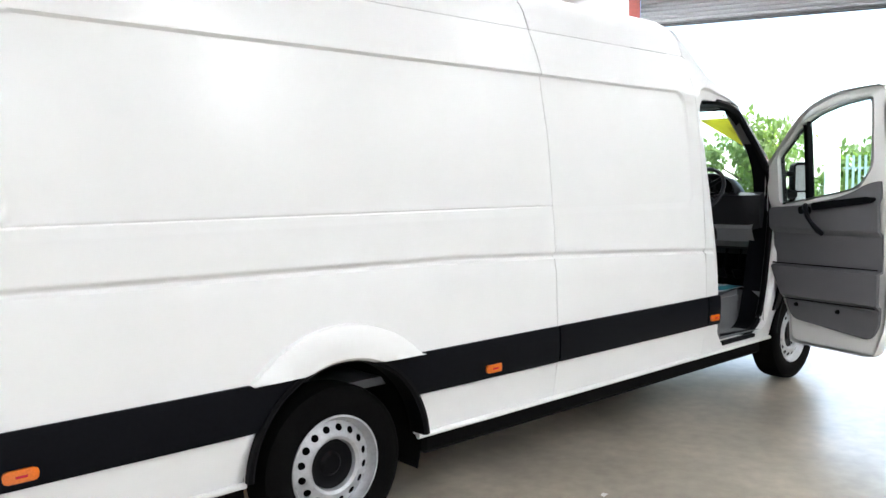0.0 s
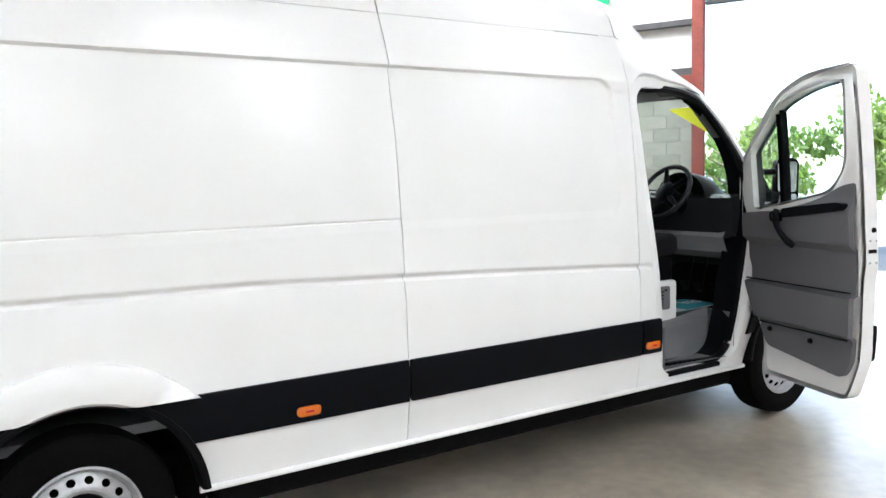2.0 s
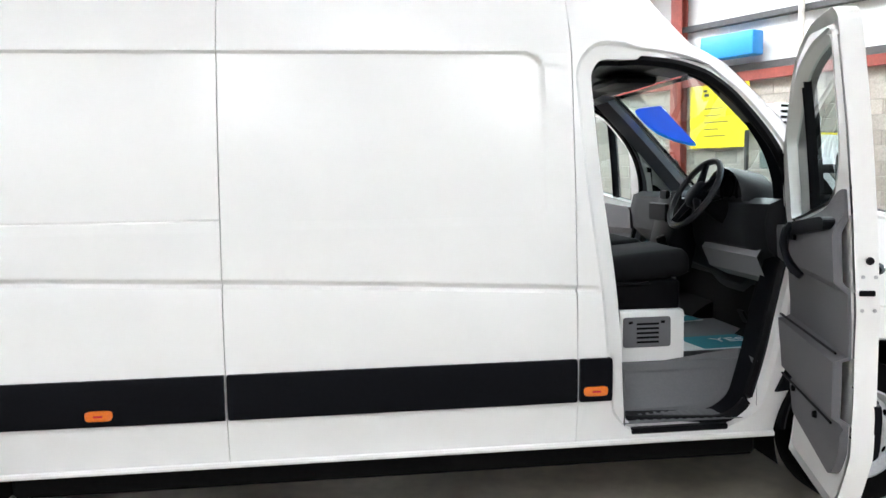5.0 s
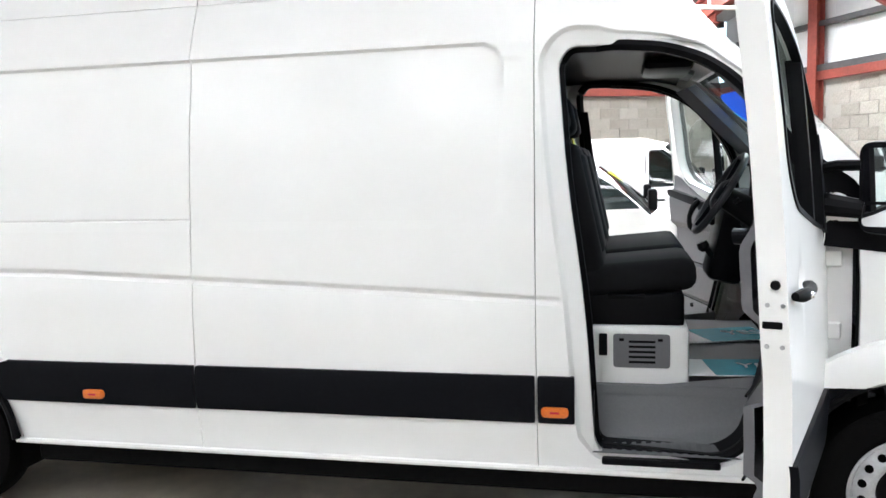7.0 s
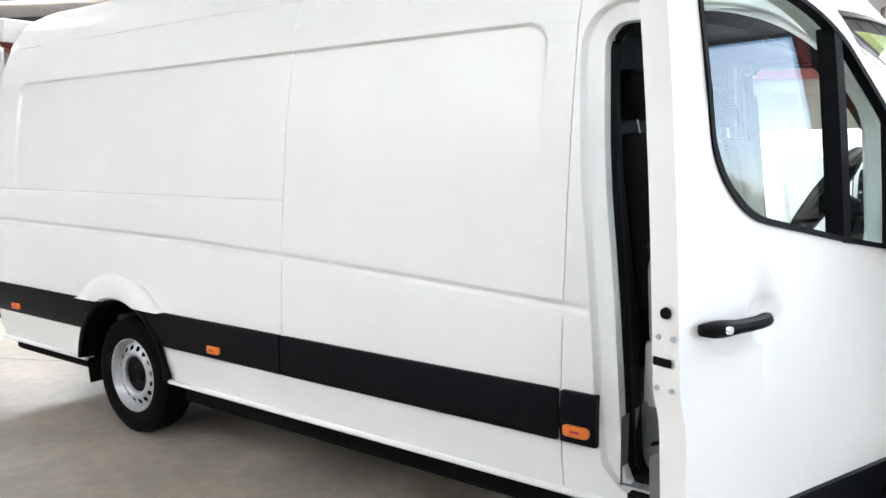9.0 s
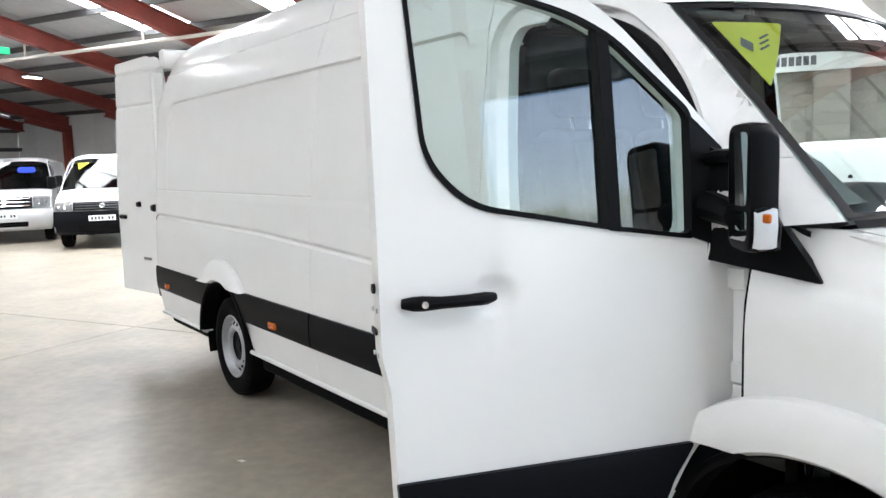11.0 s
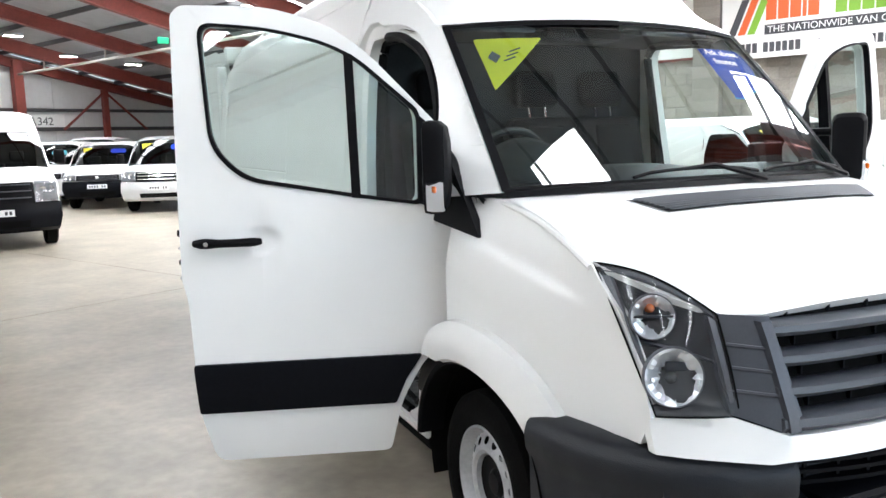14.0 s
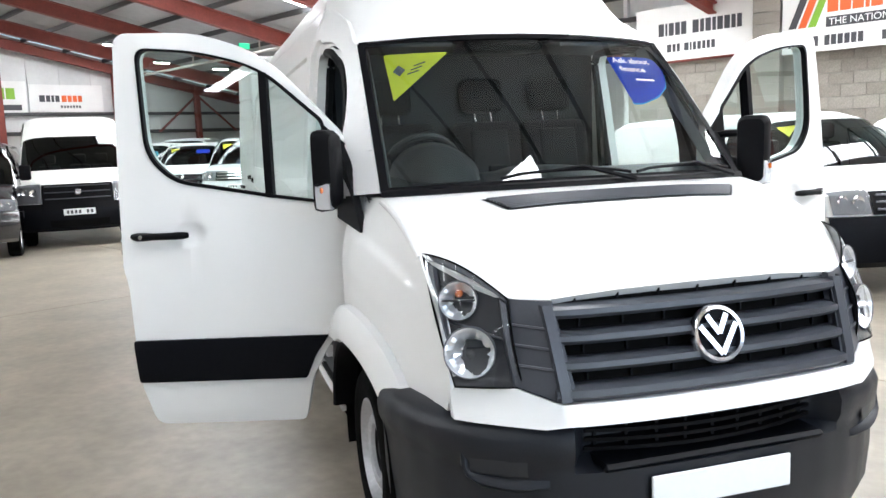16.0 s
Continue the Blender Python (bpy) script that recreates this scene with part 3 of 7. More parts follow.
front_out = [(SEAM + 0.002, 0.40), (BSEAM - 0.002, 0.40), (BSEAM - 0.002, 2.39), (SEAM + 0.002, 2.39)]
XC_R = [-1.57, -1.53, -1.49] + steps(-1.275, -1.165, 0.012) + [-1.0, -0.6, -0.2, 0.2, 0.6, 1.0] + steps(1.28, 1.385, 0.012)
XC_F = steps(1.435, 1.55, 0.013) + [1.7, 2.0, 2.3, 2.5] + steps(2.68, 2.80, 0.012)
for nm, side, sgn in (("right", right, 1), ("left", left, -1)):
    bm = bmesh.new()
    sheet(bm, [rear_out], XC_R, ZCUTS, pressed(side, flank), (0, 0.03 * sgn, 0))
    part("rear_side_panel", bm, WHITE, van)
    bm = bmesh.new()
    sheet(bm, [front_out], XC_F, ZCUTS, pressed(side, flank), (0, 0.03 * sgn, 0))
    part("centre_side_panel", bm, WHITE, van)

# dark lining behind the panel gaps
for y0 in (0.20, W - 0.21):
    bm = bmesh.new()
    box(bm, 1.2, 1.6, y0, y0 + 0.01, 0.42, 2.36)
    part("seam_backing", bm, DARKLINER, van)

# roof: one lofted cap with a pressed gutter line
ROOF = [(0.195, 2.392), (0.205, 2.42), (0.235, 2.50), (0.30, 2.59), (0.42, 2.66), (0.65, 2.705), (YC, 2.72)]


def roof_row(x, drop, pinch=0.0):
    pts = []
    for y, z in ROOF:
        pts.append((y + pinch * (YC - y), 2.392 + (z - 2.392) * drop))
    return [(x, y, z) for y, z in pts] + [(x, W - y, z) for y, z in reversed(pts[:-1])]


bm = bmesh.new()
rows = [roof_row(-1.62, 0.80, 0.03), roof_row(-1.58, 0.90, 0.02), roof_row(-1.48, 0.97, 0.008)] + [roof_row(x, 1.0) for x in steps(-1.3, 1.399, 0.5)]
grid(bm, rows)
part("rear_roof", bm, WHITE, van)
bm = bmesh.new()
rows = [roof_row(x, 1.0) for x in steps(1.405, 2.92, 0.5)]
grid(bm, rows)
part("mid_roof", bm, WHITE, van)
# cab roof falls from the high roof to the top of the windscreen


def ws_edge(t):
    """The windscreen's right edge from its foot (t = 0) to its top (t = 1)."""
    return Vector((4.33 - 0.628 * t, 0.145 + 0.06 * t, 1.43 + 0.66 * t + 0.012 * math.sin(math.pi * t)))


def ws_point(s, t):
    """s: 0 right to 1 left, t: 0 foot to 1 top."""
    e = ws_edge(t)
    y = e.y + (W - 2 * e.y) * s
    bow = 1 - (2 * s - 1) ** 2
    return Vector((e.x + (0.15 - 0.06 * t) * bow, y, e.z + (0.02 + 0.012 * t) * bow * (0.6 + 0.4 * t)))


bm = bmesh.new()
rows = [roof_row(2.926, 1.0)]
base = roof_row(2.926, 1.0)
NR = len(base)
topline = [ws_point(i / (NR - 1), 1.0) + Vector((-0.012, 0, 0.012)) for i in range(NR)]
for k in range(1, 11):
    t = k / 10
    row = []
    for i in range(NR):
        p, q = Vector(base[i]), topline[i]
        c = p.lerp(q, t)
        cw = 1 - abs(2 * i / (NR - 1) - 1) ** 3
        c.z += 0.19 * cw * math.sin(math.pi * t) * (1 - 0.25 * t)
        row.append(c)
    rows.append(row)
rows_roof = rows
grid(bm, rows)
part("cab_roof", bm, WHITE, van)

# cab side with the door opening
APERTURE = [(3.17, .47), (3.64, .455), (3.735, .52), (3.80, .75), (3.855, 1.0), (3.95, 1.36), (3.945, 1.55), (3.895, 1.70), (3.80, 1.84), (3.685, 1.965), (3.57, 2.04), (3.43, 2.088), (3.25, 2.107), (3.06, 2.112), (3.015, 2.05), (3.045, 1.6), (3.12, 1.05), (3.15, .52)]
AP = fillet(APERTURE, [.04, .06, .08, .1, .2, .08, .08, .08, .08, .08, .06, .06, .08, .05, .04, .3, .3, .04], 4)


def cab_y(x, z):
    y = table(PROFILE, z)
    e0, e1 = ws_edge(0), ws_edge(1)
    run = Vector((e1.x - e0.x, e1.z - e0.z))
    k = max(0.0, min(1.0, Vector((x - e0.x, z - e0.z)).dot(run) / run.length_squared))
    best = math.hypot(x - e0.x - k * run.x, z - e0.z - k * run.y)
    if x > 3.55 and z > 1.38:
        e = ws_edge(max(0, min(1, (z - 1.43) / 0.66)))
        y = y + max(0.0, e.y - y) * max(0.0, 1 - best / 0.17) ** 1.6
    top = 2.39 - (x - 2.93) * 0.36
    y += max(0.0, 0.20 - y) * max(0.0, 1 - (top - z) / 0.13) ** 1.4 if z > 1.9 else 0.0
    g = z - waist(x)
    if -0.10 < g < 0.03 and x < 3.06:
        y += 0.014 * (smooth01((g + 0.016) / 0.014) - smooth01((g - 0.004) / 0.022)) * smooth01((3.03 - x) / 0.03)
    # hinge pillar set back, so that the door's leading edge swings in behind the wing
    y += 0.085 * smooth01((x - table([(0.75, 3.89), (1.0, 3.94), (1.36, 4.005)], z)) / 0.03) * smooth01((z - 0.72) / 0.05) * smooth01((1.41 - z) / 0.03)
    return y


def seal_depth(x):
    return 0.045 + 0.06 * smooth01((3.24 - x) / 0.08)


def grown(poly, extra):
    """The opening's outline pushed outwards, less along the sill and the pillar."""
    out, n = [], len(poly)
    area = sum(poly[i][0] * poly[(i + 1) % n][1] - poly[(i + 1) % n][0] * poly[i][1] for i in range(n))
    sg = 1 if area > 0 else -1
    for i, (x, z) in enumerate(poly):
        a, b2 = Vector(poly[i - 1]), Vector(poly[(i + 1) % n])
        d = (b2 - a).normalized()
        k = 0.055
        k += 0.025 * smooth01((3.25 - x) / 0.1) * smooth01((z - 0.5) / 0.1)
        k -= 0.027 * smooth01((0.55 - z) / 0.08)
        k -= 0.012 * smooth01((x - 3.55) / 0.1) * smooth01((z - 1.3) / 0.2)
        k *= extra
        out.append((x + sg * d.y * k, z - sg * d.x * k))
    return out


arch_f = arc(4.325, 0.38, 0.46, 180, 118, 9)
cab_out = [(BSEAM + 0.002, 0.40), (3.865, 0.40)] + arch_f[1:] + [(4.116, 0.795), (4.118, 1.412), (4.325, 1.43), (4.173, 1.603), (4.016, 1.772), (3.859, 1.937), (3.702, 2.09), (3.58, 2.16), (3.4, 2.245), (3.15, 2.335), (BSEAM + 0.002, 2.39)]
for side, sgn in ((right, 1), (left, -1)):
    bm = bmesh.new()
    rim_in = grown(AP, 1.0)
    sheet(bm, [cab_out, rim_in], [2.98, 3.02, 3.3] + steps(3.5, 3.8, 0.05) + steps(3.84, 4.12, 0.02) + [4.17, 4.22], [0.5, 0.7, 0.74, 0.78, 0.95] + steps(1.06, 1.13, 0.006) + [1.2, 1.3, 1.375, 1.39, 1.405] + steps(1.45, 2.3, 0.05), side(cab_y), (0, 0.02 * sgn, 0))
    # stepped reveal round the opening
    loops = []
    for extra, sink in ((1.0, 0.0), (0.93, 0.004), (0.80, 0.022), (0.70, 0.027), (0.12, 0.030), (0.0, 0.034), (0.0, 0.06)):
        loops.append([side(lambda x, z, s=sink: cab_y(x, z) + s)(x, z) for x, z in grown(AP, extra)])
    loops[-1] = [side(lambda x, z: cab_y(x, z) + seal_depth(x) + 0.015)(x, z) for x, z in AP]
    grid(bm, loops, close_v=True)
    part("cab_side", bm, WHITE, van)
    # rubber seal round the opening
    bm = bmesh.new()
    pts = [Vector((x, cab_y(x, z) + seal_depth(x), z)) for x, z in fillet(APERTURE, 0.08, 4)]
    if sgn < 0:
        pts = [Vector((p.x, W - p.y, p.z)) for p in pts]
    tube(bm, pts, 0.024, 6, closed=True)
    part("door_seal", bm, BLACK, van)
    bm = bmesh.new()
    tub = [(x, cab_y(x, z) + seal_depth(x) + 0.005, z) for x, z in fillet(APERTURE, 0.08, 4)]
    tub2 = [(x + 0.012 * (1 if x < 3.5 else -1), 0.20, z + (0.012 if z < 1 else -0.012)) for x, y, z in tub]
    if sgn < 0:
        tub, tub2 = [(x, W - y, z) for x, y, z in tub], [(x, W - y, z) for x, y, z in tub2]
    grid(bm, [tub, tub2], close_v=True)
    part("pillar_trim", bm, PLASTIC, van)
    bm = bmesh.new()
    y0 = 0.0 if sgn > 0 else W - 0.08
    box(bm, 3.18, 3.64, y0 + 0.02, y0 + 0.07, 0.425, 0.452, bev=0.006)
    part("sill_strip", bm, BLACK, van)
    bm = bmesh.new()
    y0 = 0.03 if sgn > 0 else W - 0.05
    box(bm, 2.995, 3.02, y0, y0 + 0.02, 1.15, 1.19, bev=0.006)
    part("door_striker", bm, STEEL, van)

# sill bead along the bottom
for y0 in (0.022, W - 0.022):
    for x0, x1 in ((0.43, 3.86), (-1.55, -0.45)):
        bm = bmesh.new()
        tube(bm, [(x0, y0, 0.395), (x1, y0, 0.395)], 0.014, 8)
        part("sill_bead", bm, WHITE, van)

# rubbing strips, arch flares and marker lamps
def strip_out(x0, x1, z0=0.598, z1=0.792):
    return fillet([(x0, z0), (x1, z0), (x1, z1), (x0, z1)], 0.008, 2)


for sgn in (1, -1):
    place = (lambda x, y, z: (x, y, z)) if sgn > 0 else (lambda x, y, z: (x, W - y, z))
    hugs = [(0.455 * math.cos(radians(a)), 0.38 + 0.455 * math.sin(radians(a))) for a in (29, 36, 43, 50, 57, 63.5)]
    strips = [[(-1.58, 0.598)] + [(-x, z) for x, z in hugs] + [(-0.42, 0.792), (-1.58, 0.792)], [(SEAM - 0.006, 0.598), (SEAM - 0.006, 0.792), (0.42, 0.792)] + list(reversed(hugs)),
              strip_out(SEAM + 0.006, BSEAM - 0.006), strip_out(BSEAM + 0.006, 3.075),
              [(3.85, 0.598)] + [(4.325 - 0.465 * math.cos(radians(a)), 0.38 + 0.465 * math.sin(radians(a))) for a in (29, 36, 43, 50, 57, 62)] + [(4.10, 0.792), (3.945, 0.792)]]
    for outline in strips:
        bm = bmesh.new()
        f = lambda x, z: place(x, flank(x, z) - 0.022 + 0.008 * abs((z - 0.695) / 0.1) ** 4, z)
        sheet(bm, [outline], [], [0.605, 0.62, 0.66, 0.695, 0.73, 0.77, 0.785], f, (0, 0.026 * sgn, 0))
        part("rubbing_strip", bm, PLASTIC, van)
    for cx, a0, a1, zlow in ((0.0, 43.5, 136.5, 0.792), (4.325, 36, 136.5, 0.792)):
        bm = bmesh.new()
        rows = []
        for r, y in ((0.597, 0.006), (0.592, -0.024), (0.565, -0.04), (0.49, -0.052), (0.455, -0.048), (0.442, -0.03), (0.442, 0.10)):
            row = []
            for k in range(29):
                an = radians(a0 + (a1 - a0) * k / 28)
                rr = max(r, (zlow - 0.38) / math.sin(an)) if cx < 1 or an > 1.57 else r
                rr = min(rr, 0.597)
                x, z = cx + rr * math.cos(an), 0.38 + rr * math.sin(an)
                row.append(place(x, y + (fender_y0(x) if cx > 1 else 0.0), z))
            rows.append(row)
        grid(bm, rows)
        part("arch_flare", bm, WHITE, van)
    for cx, mk in ((0.893, None), (2.997, None), (-1.252, None)):
        bm = bmesh.new()
        y0 = -0.022
        out = fillet([(cx - 0.055, 0.628), (cx + 0.055, 0.628), (cx + 0.055, 0.670), (cx - 0.055, 0.670)], 0.02, 4)
        f = lambda x, z: place(x, y0 - 0.012 + 0.5 * abs(z - 0.649) ** 1.5 + flank(x, z) + 8 * max(0, abs(x - cx) - 0.04) ** 2 * 4, z)
        sheet(bm, [out], [cx - 0.03, cx, cx + 0.03], [0.64, 0.65, 0.66], f, (0, 0.015 * sgn, 0))
        mk = part("marker_lamp", bm, ORANGE, van, "amber side marker lamp")
        bm = bmesh.new()
        box(bm, cx - 0.018, cx + 0.018, -0.037 if sgn > 0 else W + 0.034, -0.034 if sgn > 0 else W + 0.037, 0.645, 0.653)
        part("lamp_slot", bm, REDLENS, mk)
    # black lips round the arches
    for cx in (0.0, 4.325):
        bm = bmesh.new()
        rows = []
        for r, y in ((0.468, -0.006), (0.464, -0.028), (0.448, -0.031), (0.434, -0.022), (0.432, 0.08)):
            rows.append([place(cx + r * math.cos(radians(a)), y + (fender_y0(cx + r * math.cos(radians(a))) if cx > 1 else 0.0), 0.38 + r * math.sin(radians(a))) for a in range(4 if cx < 1 else 38, 178, 4)])
        grid(bm, rows)
        part("arch_lip", bm, BLACK, van)
    # dark wheel wells
    for cx in (0.0, 4.325):
        bm = bmesh.new()
        rows = []
        for y in (0.03, 0.72):
            rows.append([place(cx + 0.455 * math.cos(radians(a)), y, 0.38 + 0.455 * math.sin(radians(a))) for a in range(-18, 199, 8)])
        grid(bm, rows)
        vs = [bm.verts.new(p) for p in rows[1]]
        bm.faces.new(vs)
        part("arch_liner", bm, DARKLINER, van)

# fuel and body underside
for nm, q in (("rear_floor_pan", (-1.5, -0.5, 0.08, W - 0.08, 0.30, 0.44)), ("floor_pan", (0.5, 3.8, 0.06, W - 0.06, 0.28, 0.40)), ("chassis_rail", (-0.5, 4.9, 0.45, W - 0.45, 0.30, 0.44)),
              ("fuel_tank", (0.6, 3.6, 0.35, 0.6, 0.22, 0.30)), ("exhaust_box", (-1.4, 4.3, 0.8, 1.1, 0.21, 0.32))):
    bm = bmesh.new()
    box(bm, *q, bev=0.02)
    part(nm, bm, DARKLINER, van)
bm = bmesh.new()
lathe(bm, [(0.0, -0.85), (0.06, -0.85), (0.06, 0.85), (0.0, 0.85)], 12, pose(0, YC, 0.36, 90, 0, 0))
part("rear_axle", bm, DARKLINER, van)


# wheels
def wheel(parent, x, y, out):
    """out: -1 with the face towards -y, 1 towards +y."""
    m = Matrix.Translation((x, y, 0.352)) @ Matrix.Rotation(radians(90 if out < 0 else -90), 4, "X")
    bm = bmesh.new()
    lathe(bm, [(0.0, 0.056), (0.04, 0.056), (0.055, 0.042), (0.09, 0.045), (0.106, 0.054), (0.109, 0.02)], 24, m)
    w = part("wheel", bm, BLACK, parent, "steel wheel with a black tyre")
    bm = bmesh.new()
    lathe(bm, [(0.215, -0.19), (0.222, -0.12), (0.27, -0.11), (0.325, -0.10), (0.345, -0.085), (0.352, -0.05), (0.352, 0.05), (0.345, 0.085), (0.325, 0.10), (0.275, 0.108), (0.225, 0.092), (0.215, 0.075)], 48, m)
    part("tyre", bm, RUBBER, w)
    bm = bmesh.new()
    lathe(bm, [(0.222, 0.07), (0.222, 0.092), (0.213, 0.094), (0.207, 0.08), (0.2, 0.06), (0.192, 0.05)], 48, m)
    # disc with a ring of oval vents
    nseg = 16
    for q in range(nseg):
        a0, a1 = 2 * math.pi * q / nseg, 2 * math.pi * (q + 1) / nseg
        am = 0.5 * (a0 + a1)
        hole = [(0.163 + 0.015 * math.cos(t), am + 0.105 * math.sin(t)) for t in [2 * math.pi * k / 10 for k in range(10)]]
        outer = [(0.192, a0), (0.192, am), (0.192, a1), (0.165, a1), (0.14, a1), (0.14, am), (0.14, a0), (0.165, a0)]
        sheet(bm, [outer, hole], [], [], lambda r, a: m @ Vector((r * math.cos(a), r * math.sin(a), 0.05 + 0.5 * max(0, 0.192 - r))), None)
    lathe(bm, [(0.14, 0.076), (0.128, 0.078), (0.114, 0.07), (0.108, 0.035), (0.085, 0.02), (0.0, 0.02)], 32, m)
    part("rim", bm, STEEL, w)
    bm = bmesh.new()
    lathe(bm, [(0.19, -0.03), (0.0, -0.03)], 24, m)
    part("brake_disc", bm, DARKLINER, w)
    return w


wheel(van, 0.0, 0.145, -1)
wheel(van, 4.325, 0.145, -1)
wheel(van, 0.0, W - 0.145, 1)
wheel(van, 4.325, W - 0.145, 1)

# front wings
def wing_y(x, z):
    y = fender_y0(x) + 0.008
    a, b = Vector((4.12, 1.42)), Vector((4.31, 1.43))
    c = Vector((4.873, 1.25))
    p = Vector((x, z))
    d = 9
    for u, v in ((a, b), (b, c)):
        t = max(0, min(1, (p - u).dot(v - u) / (v - u).length_squared))
        d = min(d, (p - (u + t * (v - u))).length)
    tgt = 0.143 - 0.09 * smooth01((4.29 - x) / 0.25)
    y += max(0.0, tgt - 0.0 - y + 0.01) * max(0.0, 1 - d / 0.30) ** 1.8
    # pressed crease that dies out forwards
    zc = table([(4.12, 1.28), (4.37, 1.25), (4.58, 1.198), (4.75, 1.15), (4.9, 1.11)], x)
    y += 0.014 * smooth01((z - zc + 0.012) / 0.024) * math.exp(-(max(0.0, z - zc) / 0.07) ** 2) * smooth01((4.90 - x) / 0.22) * smooth01((x - 4.14) / 0.12)
    return y


wing_out = [(4.125, 0.80)] + arc(4.325, 0.38, 0.46, 115, 50, 14) + [(4.64, 0.735), (4.80, 0.745), (5.10, 0.76), (5.148, 0.85), (5.10, 0.98), (5.01, 1.12), (4.873, 1.248), (4.68, 1.327), (4.48, 1.382), (4.335, 1.408), (4.125, 1.408)]
for side, sgn in ((right, 1), (left, -1)):
    bm = bmesh.new()
    sheet(bm, [wing_out], steps(4.1, 5.13, 0.03), steps(0.8, 1.42, 0.0105), side(wing_y), (0, 0.03 * sgn, 0))
    part("front_wing", bm, WHITE, van)
    # dark shut line along its trailing edge
    bm = bmesh.new()
    tube(bm, [side(lambda x, z: wing_y(4.125, z) + 0.012)(4.117, z) for z in (0.83, 0.95, 1.08, 1.2, 1.3)], 0.006, 6)
    part("shut_line", bm, DARKLINER, van)
    # black sail panel at the foot of the pillar
    bm = bmesh.new()
    out = fillet([(3.99, 1.315), (4.32, 1.272), (4.10, 1.56), (3.985, 1.64)], 0.012, 3)
    y_of = lambda x, z: 0.018 + 0.125 * (x - 3.99) + 0.05 * (z - 1.3)
    sheet(bm, [out], [4.05, 4.12, 4.18], [1.35, 1.42, 1.5], side(y_of), (0, 0.03 * sgn, 0))
    part("sail_panel", bm, BLACK, van)


# nose: the front face as x over y and z
def nose(y, z):
    u = abs(y - YC)
    x = table([(0, 5.40), (0.15, 5.398), (0.3, 5.39), (0.45, 5.374), (0.55, 5.35), (0.66, 5.275), (0.75, 5.21), (0.82, 5.15), (0.88, 5.06)], u)
    return x - 0.33 * max(0.0, z - 0.85) - 0.6 * max(0, z - 1.02) ** 2


def bon_front(s):
    """Leading edge of the bonnet from right (0) to left (1)."""
    u = abs(2 * s - 1) * 0.84
    tab_z = [(0, 1.145), (0.3, 1.14), (0.5, 1.124), (0.58, 1.118), (0.66, 1.135), (0.72, 1.165), (0.78, 1.205), (0.84, 1.25)]
    tab_x = [(0, 5.275), (0.3, 5.262), (0.5, 5.236), (0.58, 5.222), (0.66, 5.172), (0.72, 5.10), (0.78, 5.0), (0.84, 4.873)]
    return Vector((table(tab_x, u), YC + (s - 0.5) * 1.68, table(tab_z, u)))


bm = bmesh.new()
rows = []
for k in range(15):
    t = k / 14
    row = []
    for i in range(41):
        s = i / 40
        p = ws_point(s, 0.0) + Vector((0.015, 0, -0.018))
        q = bon_front(s)
        c = p.lerp(q, t)
        edge = 1 - abs(2 * s - 1) ** 4
        c.z += 0.075 * math.sin(math.pi * t) * (0.35 + 0.65 * edge)
        row.append(c)
    rows.append(row)
rows.append([c + Vector((-0.03, 0, -0.03)) for c in rows[-1]])
grid(bm, rows)
part("bonnet", bm, WHITE, van)
# white gutter under the gap between bonnet and wing
for i in (0, 40):
    bm = bmesh.new()
    tube(bm, [r[i] + Vector((0, 0, -0.016)) for r in rows[:15]], 0.013, 8)
    part("bonnet_gutter", bm, WHITE, van)


def face_sheet(outline, off, mat, name, label="", back=0.03, ys=None, zs=None, parent=None, bulge=None):
    bm = bmesh.new()
    f = lambda y, z: (nose(y, z) + off + (bulge(y, z) if bulge else 0), y, z)
    y0, y1 = min(p[0] for p in outline), max(p[0] for p in outline)
    z0, z1 = min(p[1] for p in outline), max(p[1] for p in outline)
    sheet(bm, [outline], ys or steps(y0, y1, 0.06), zs or steps(z0, z1, 0.05), f, (-back, 0, 0))
    return part(name, bm, mat, parent or van, label)


def mirrored(pts):
    return [(W - y, z) for y, z in pts]


# grille: dark opening, frame wings, four bars, badge
g_in = [(0.415, 0.825), (W - 0.415, 0.825), (W - 0.43, 1.12), (YC, 1.15), (0.43, 1.12)]
face_sheet(g_in, -0.06, DARKLINER, "grille_opening")
for mir in (False, True):
    wing = [(0.335, 0.868), (0.45, 0.822), (0.50, 0.85), (0.47, 1.122), (0.345, 1.128), (0.325, 1.0)]
    wg = face_sheet(mirrored(wing) if mir else wing, -0.004, GRILLE, "grille_wing")
    for zz in (0.93, 0.99, 1.05):
        bm = bmesh.new()
        pts = [(nose(y, zz), (W - y) if mir else y, zz - 0.12 * (y - 0.35)) for y in (0.345, 0.39, 0.44, 0.47)]
        tube(bm, pts, 0.006, 6)
        part("rib", bm, GRILLE, wg)
for k, (zz, hh) in enumerate(((0.846, 0.022), (0.928, 0.019), (1.008, 0.019), (1.085, 0.019))):
    bm = bmesh.new()
    rows = []
    for y in steps(0.44, W - 0.44, 0.06):
        x = nose(y, zz)
        rows.append([(x - 0.07, y, zz - hh), (x - 0.006, y, zz - hh), (x + 0.008, y, zz - hh * 0.3), (x + 0.004, y, zz + hh * 0.6), (x - 0.02, y, zz + hh), (x - 0.07, y, zz + hh)])
    grid(bm, rows, close_v=True, caps=True)
    part("grille_bar", bm, GRILLE, van)
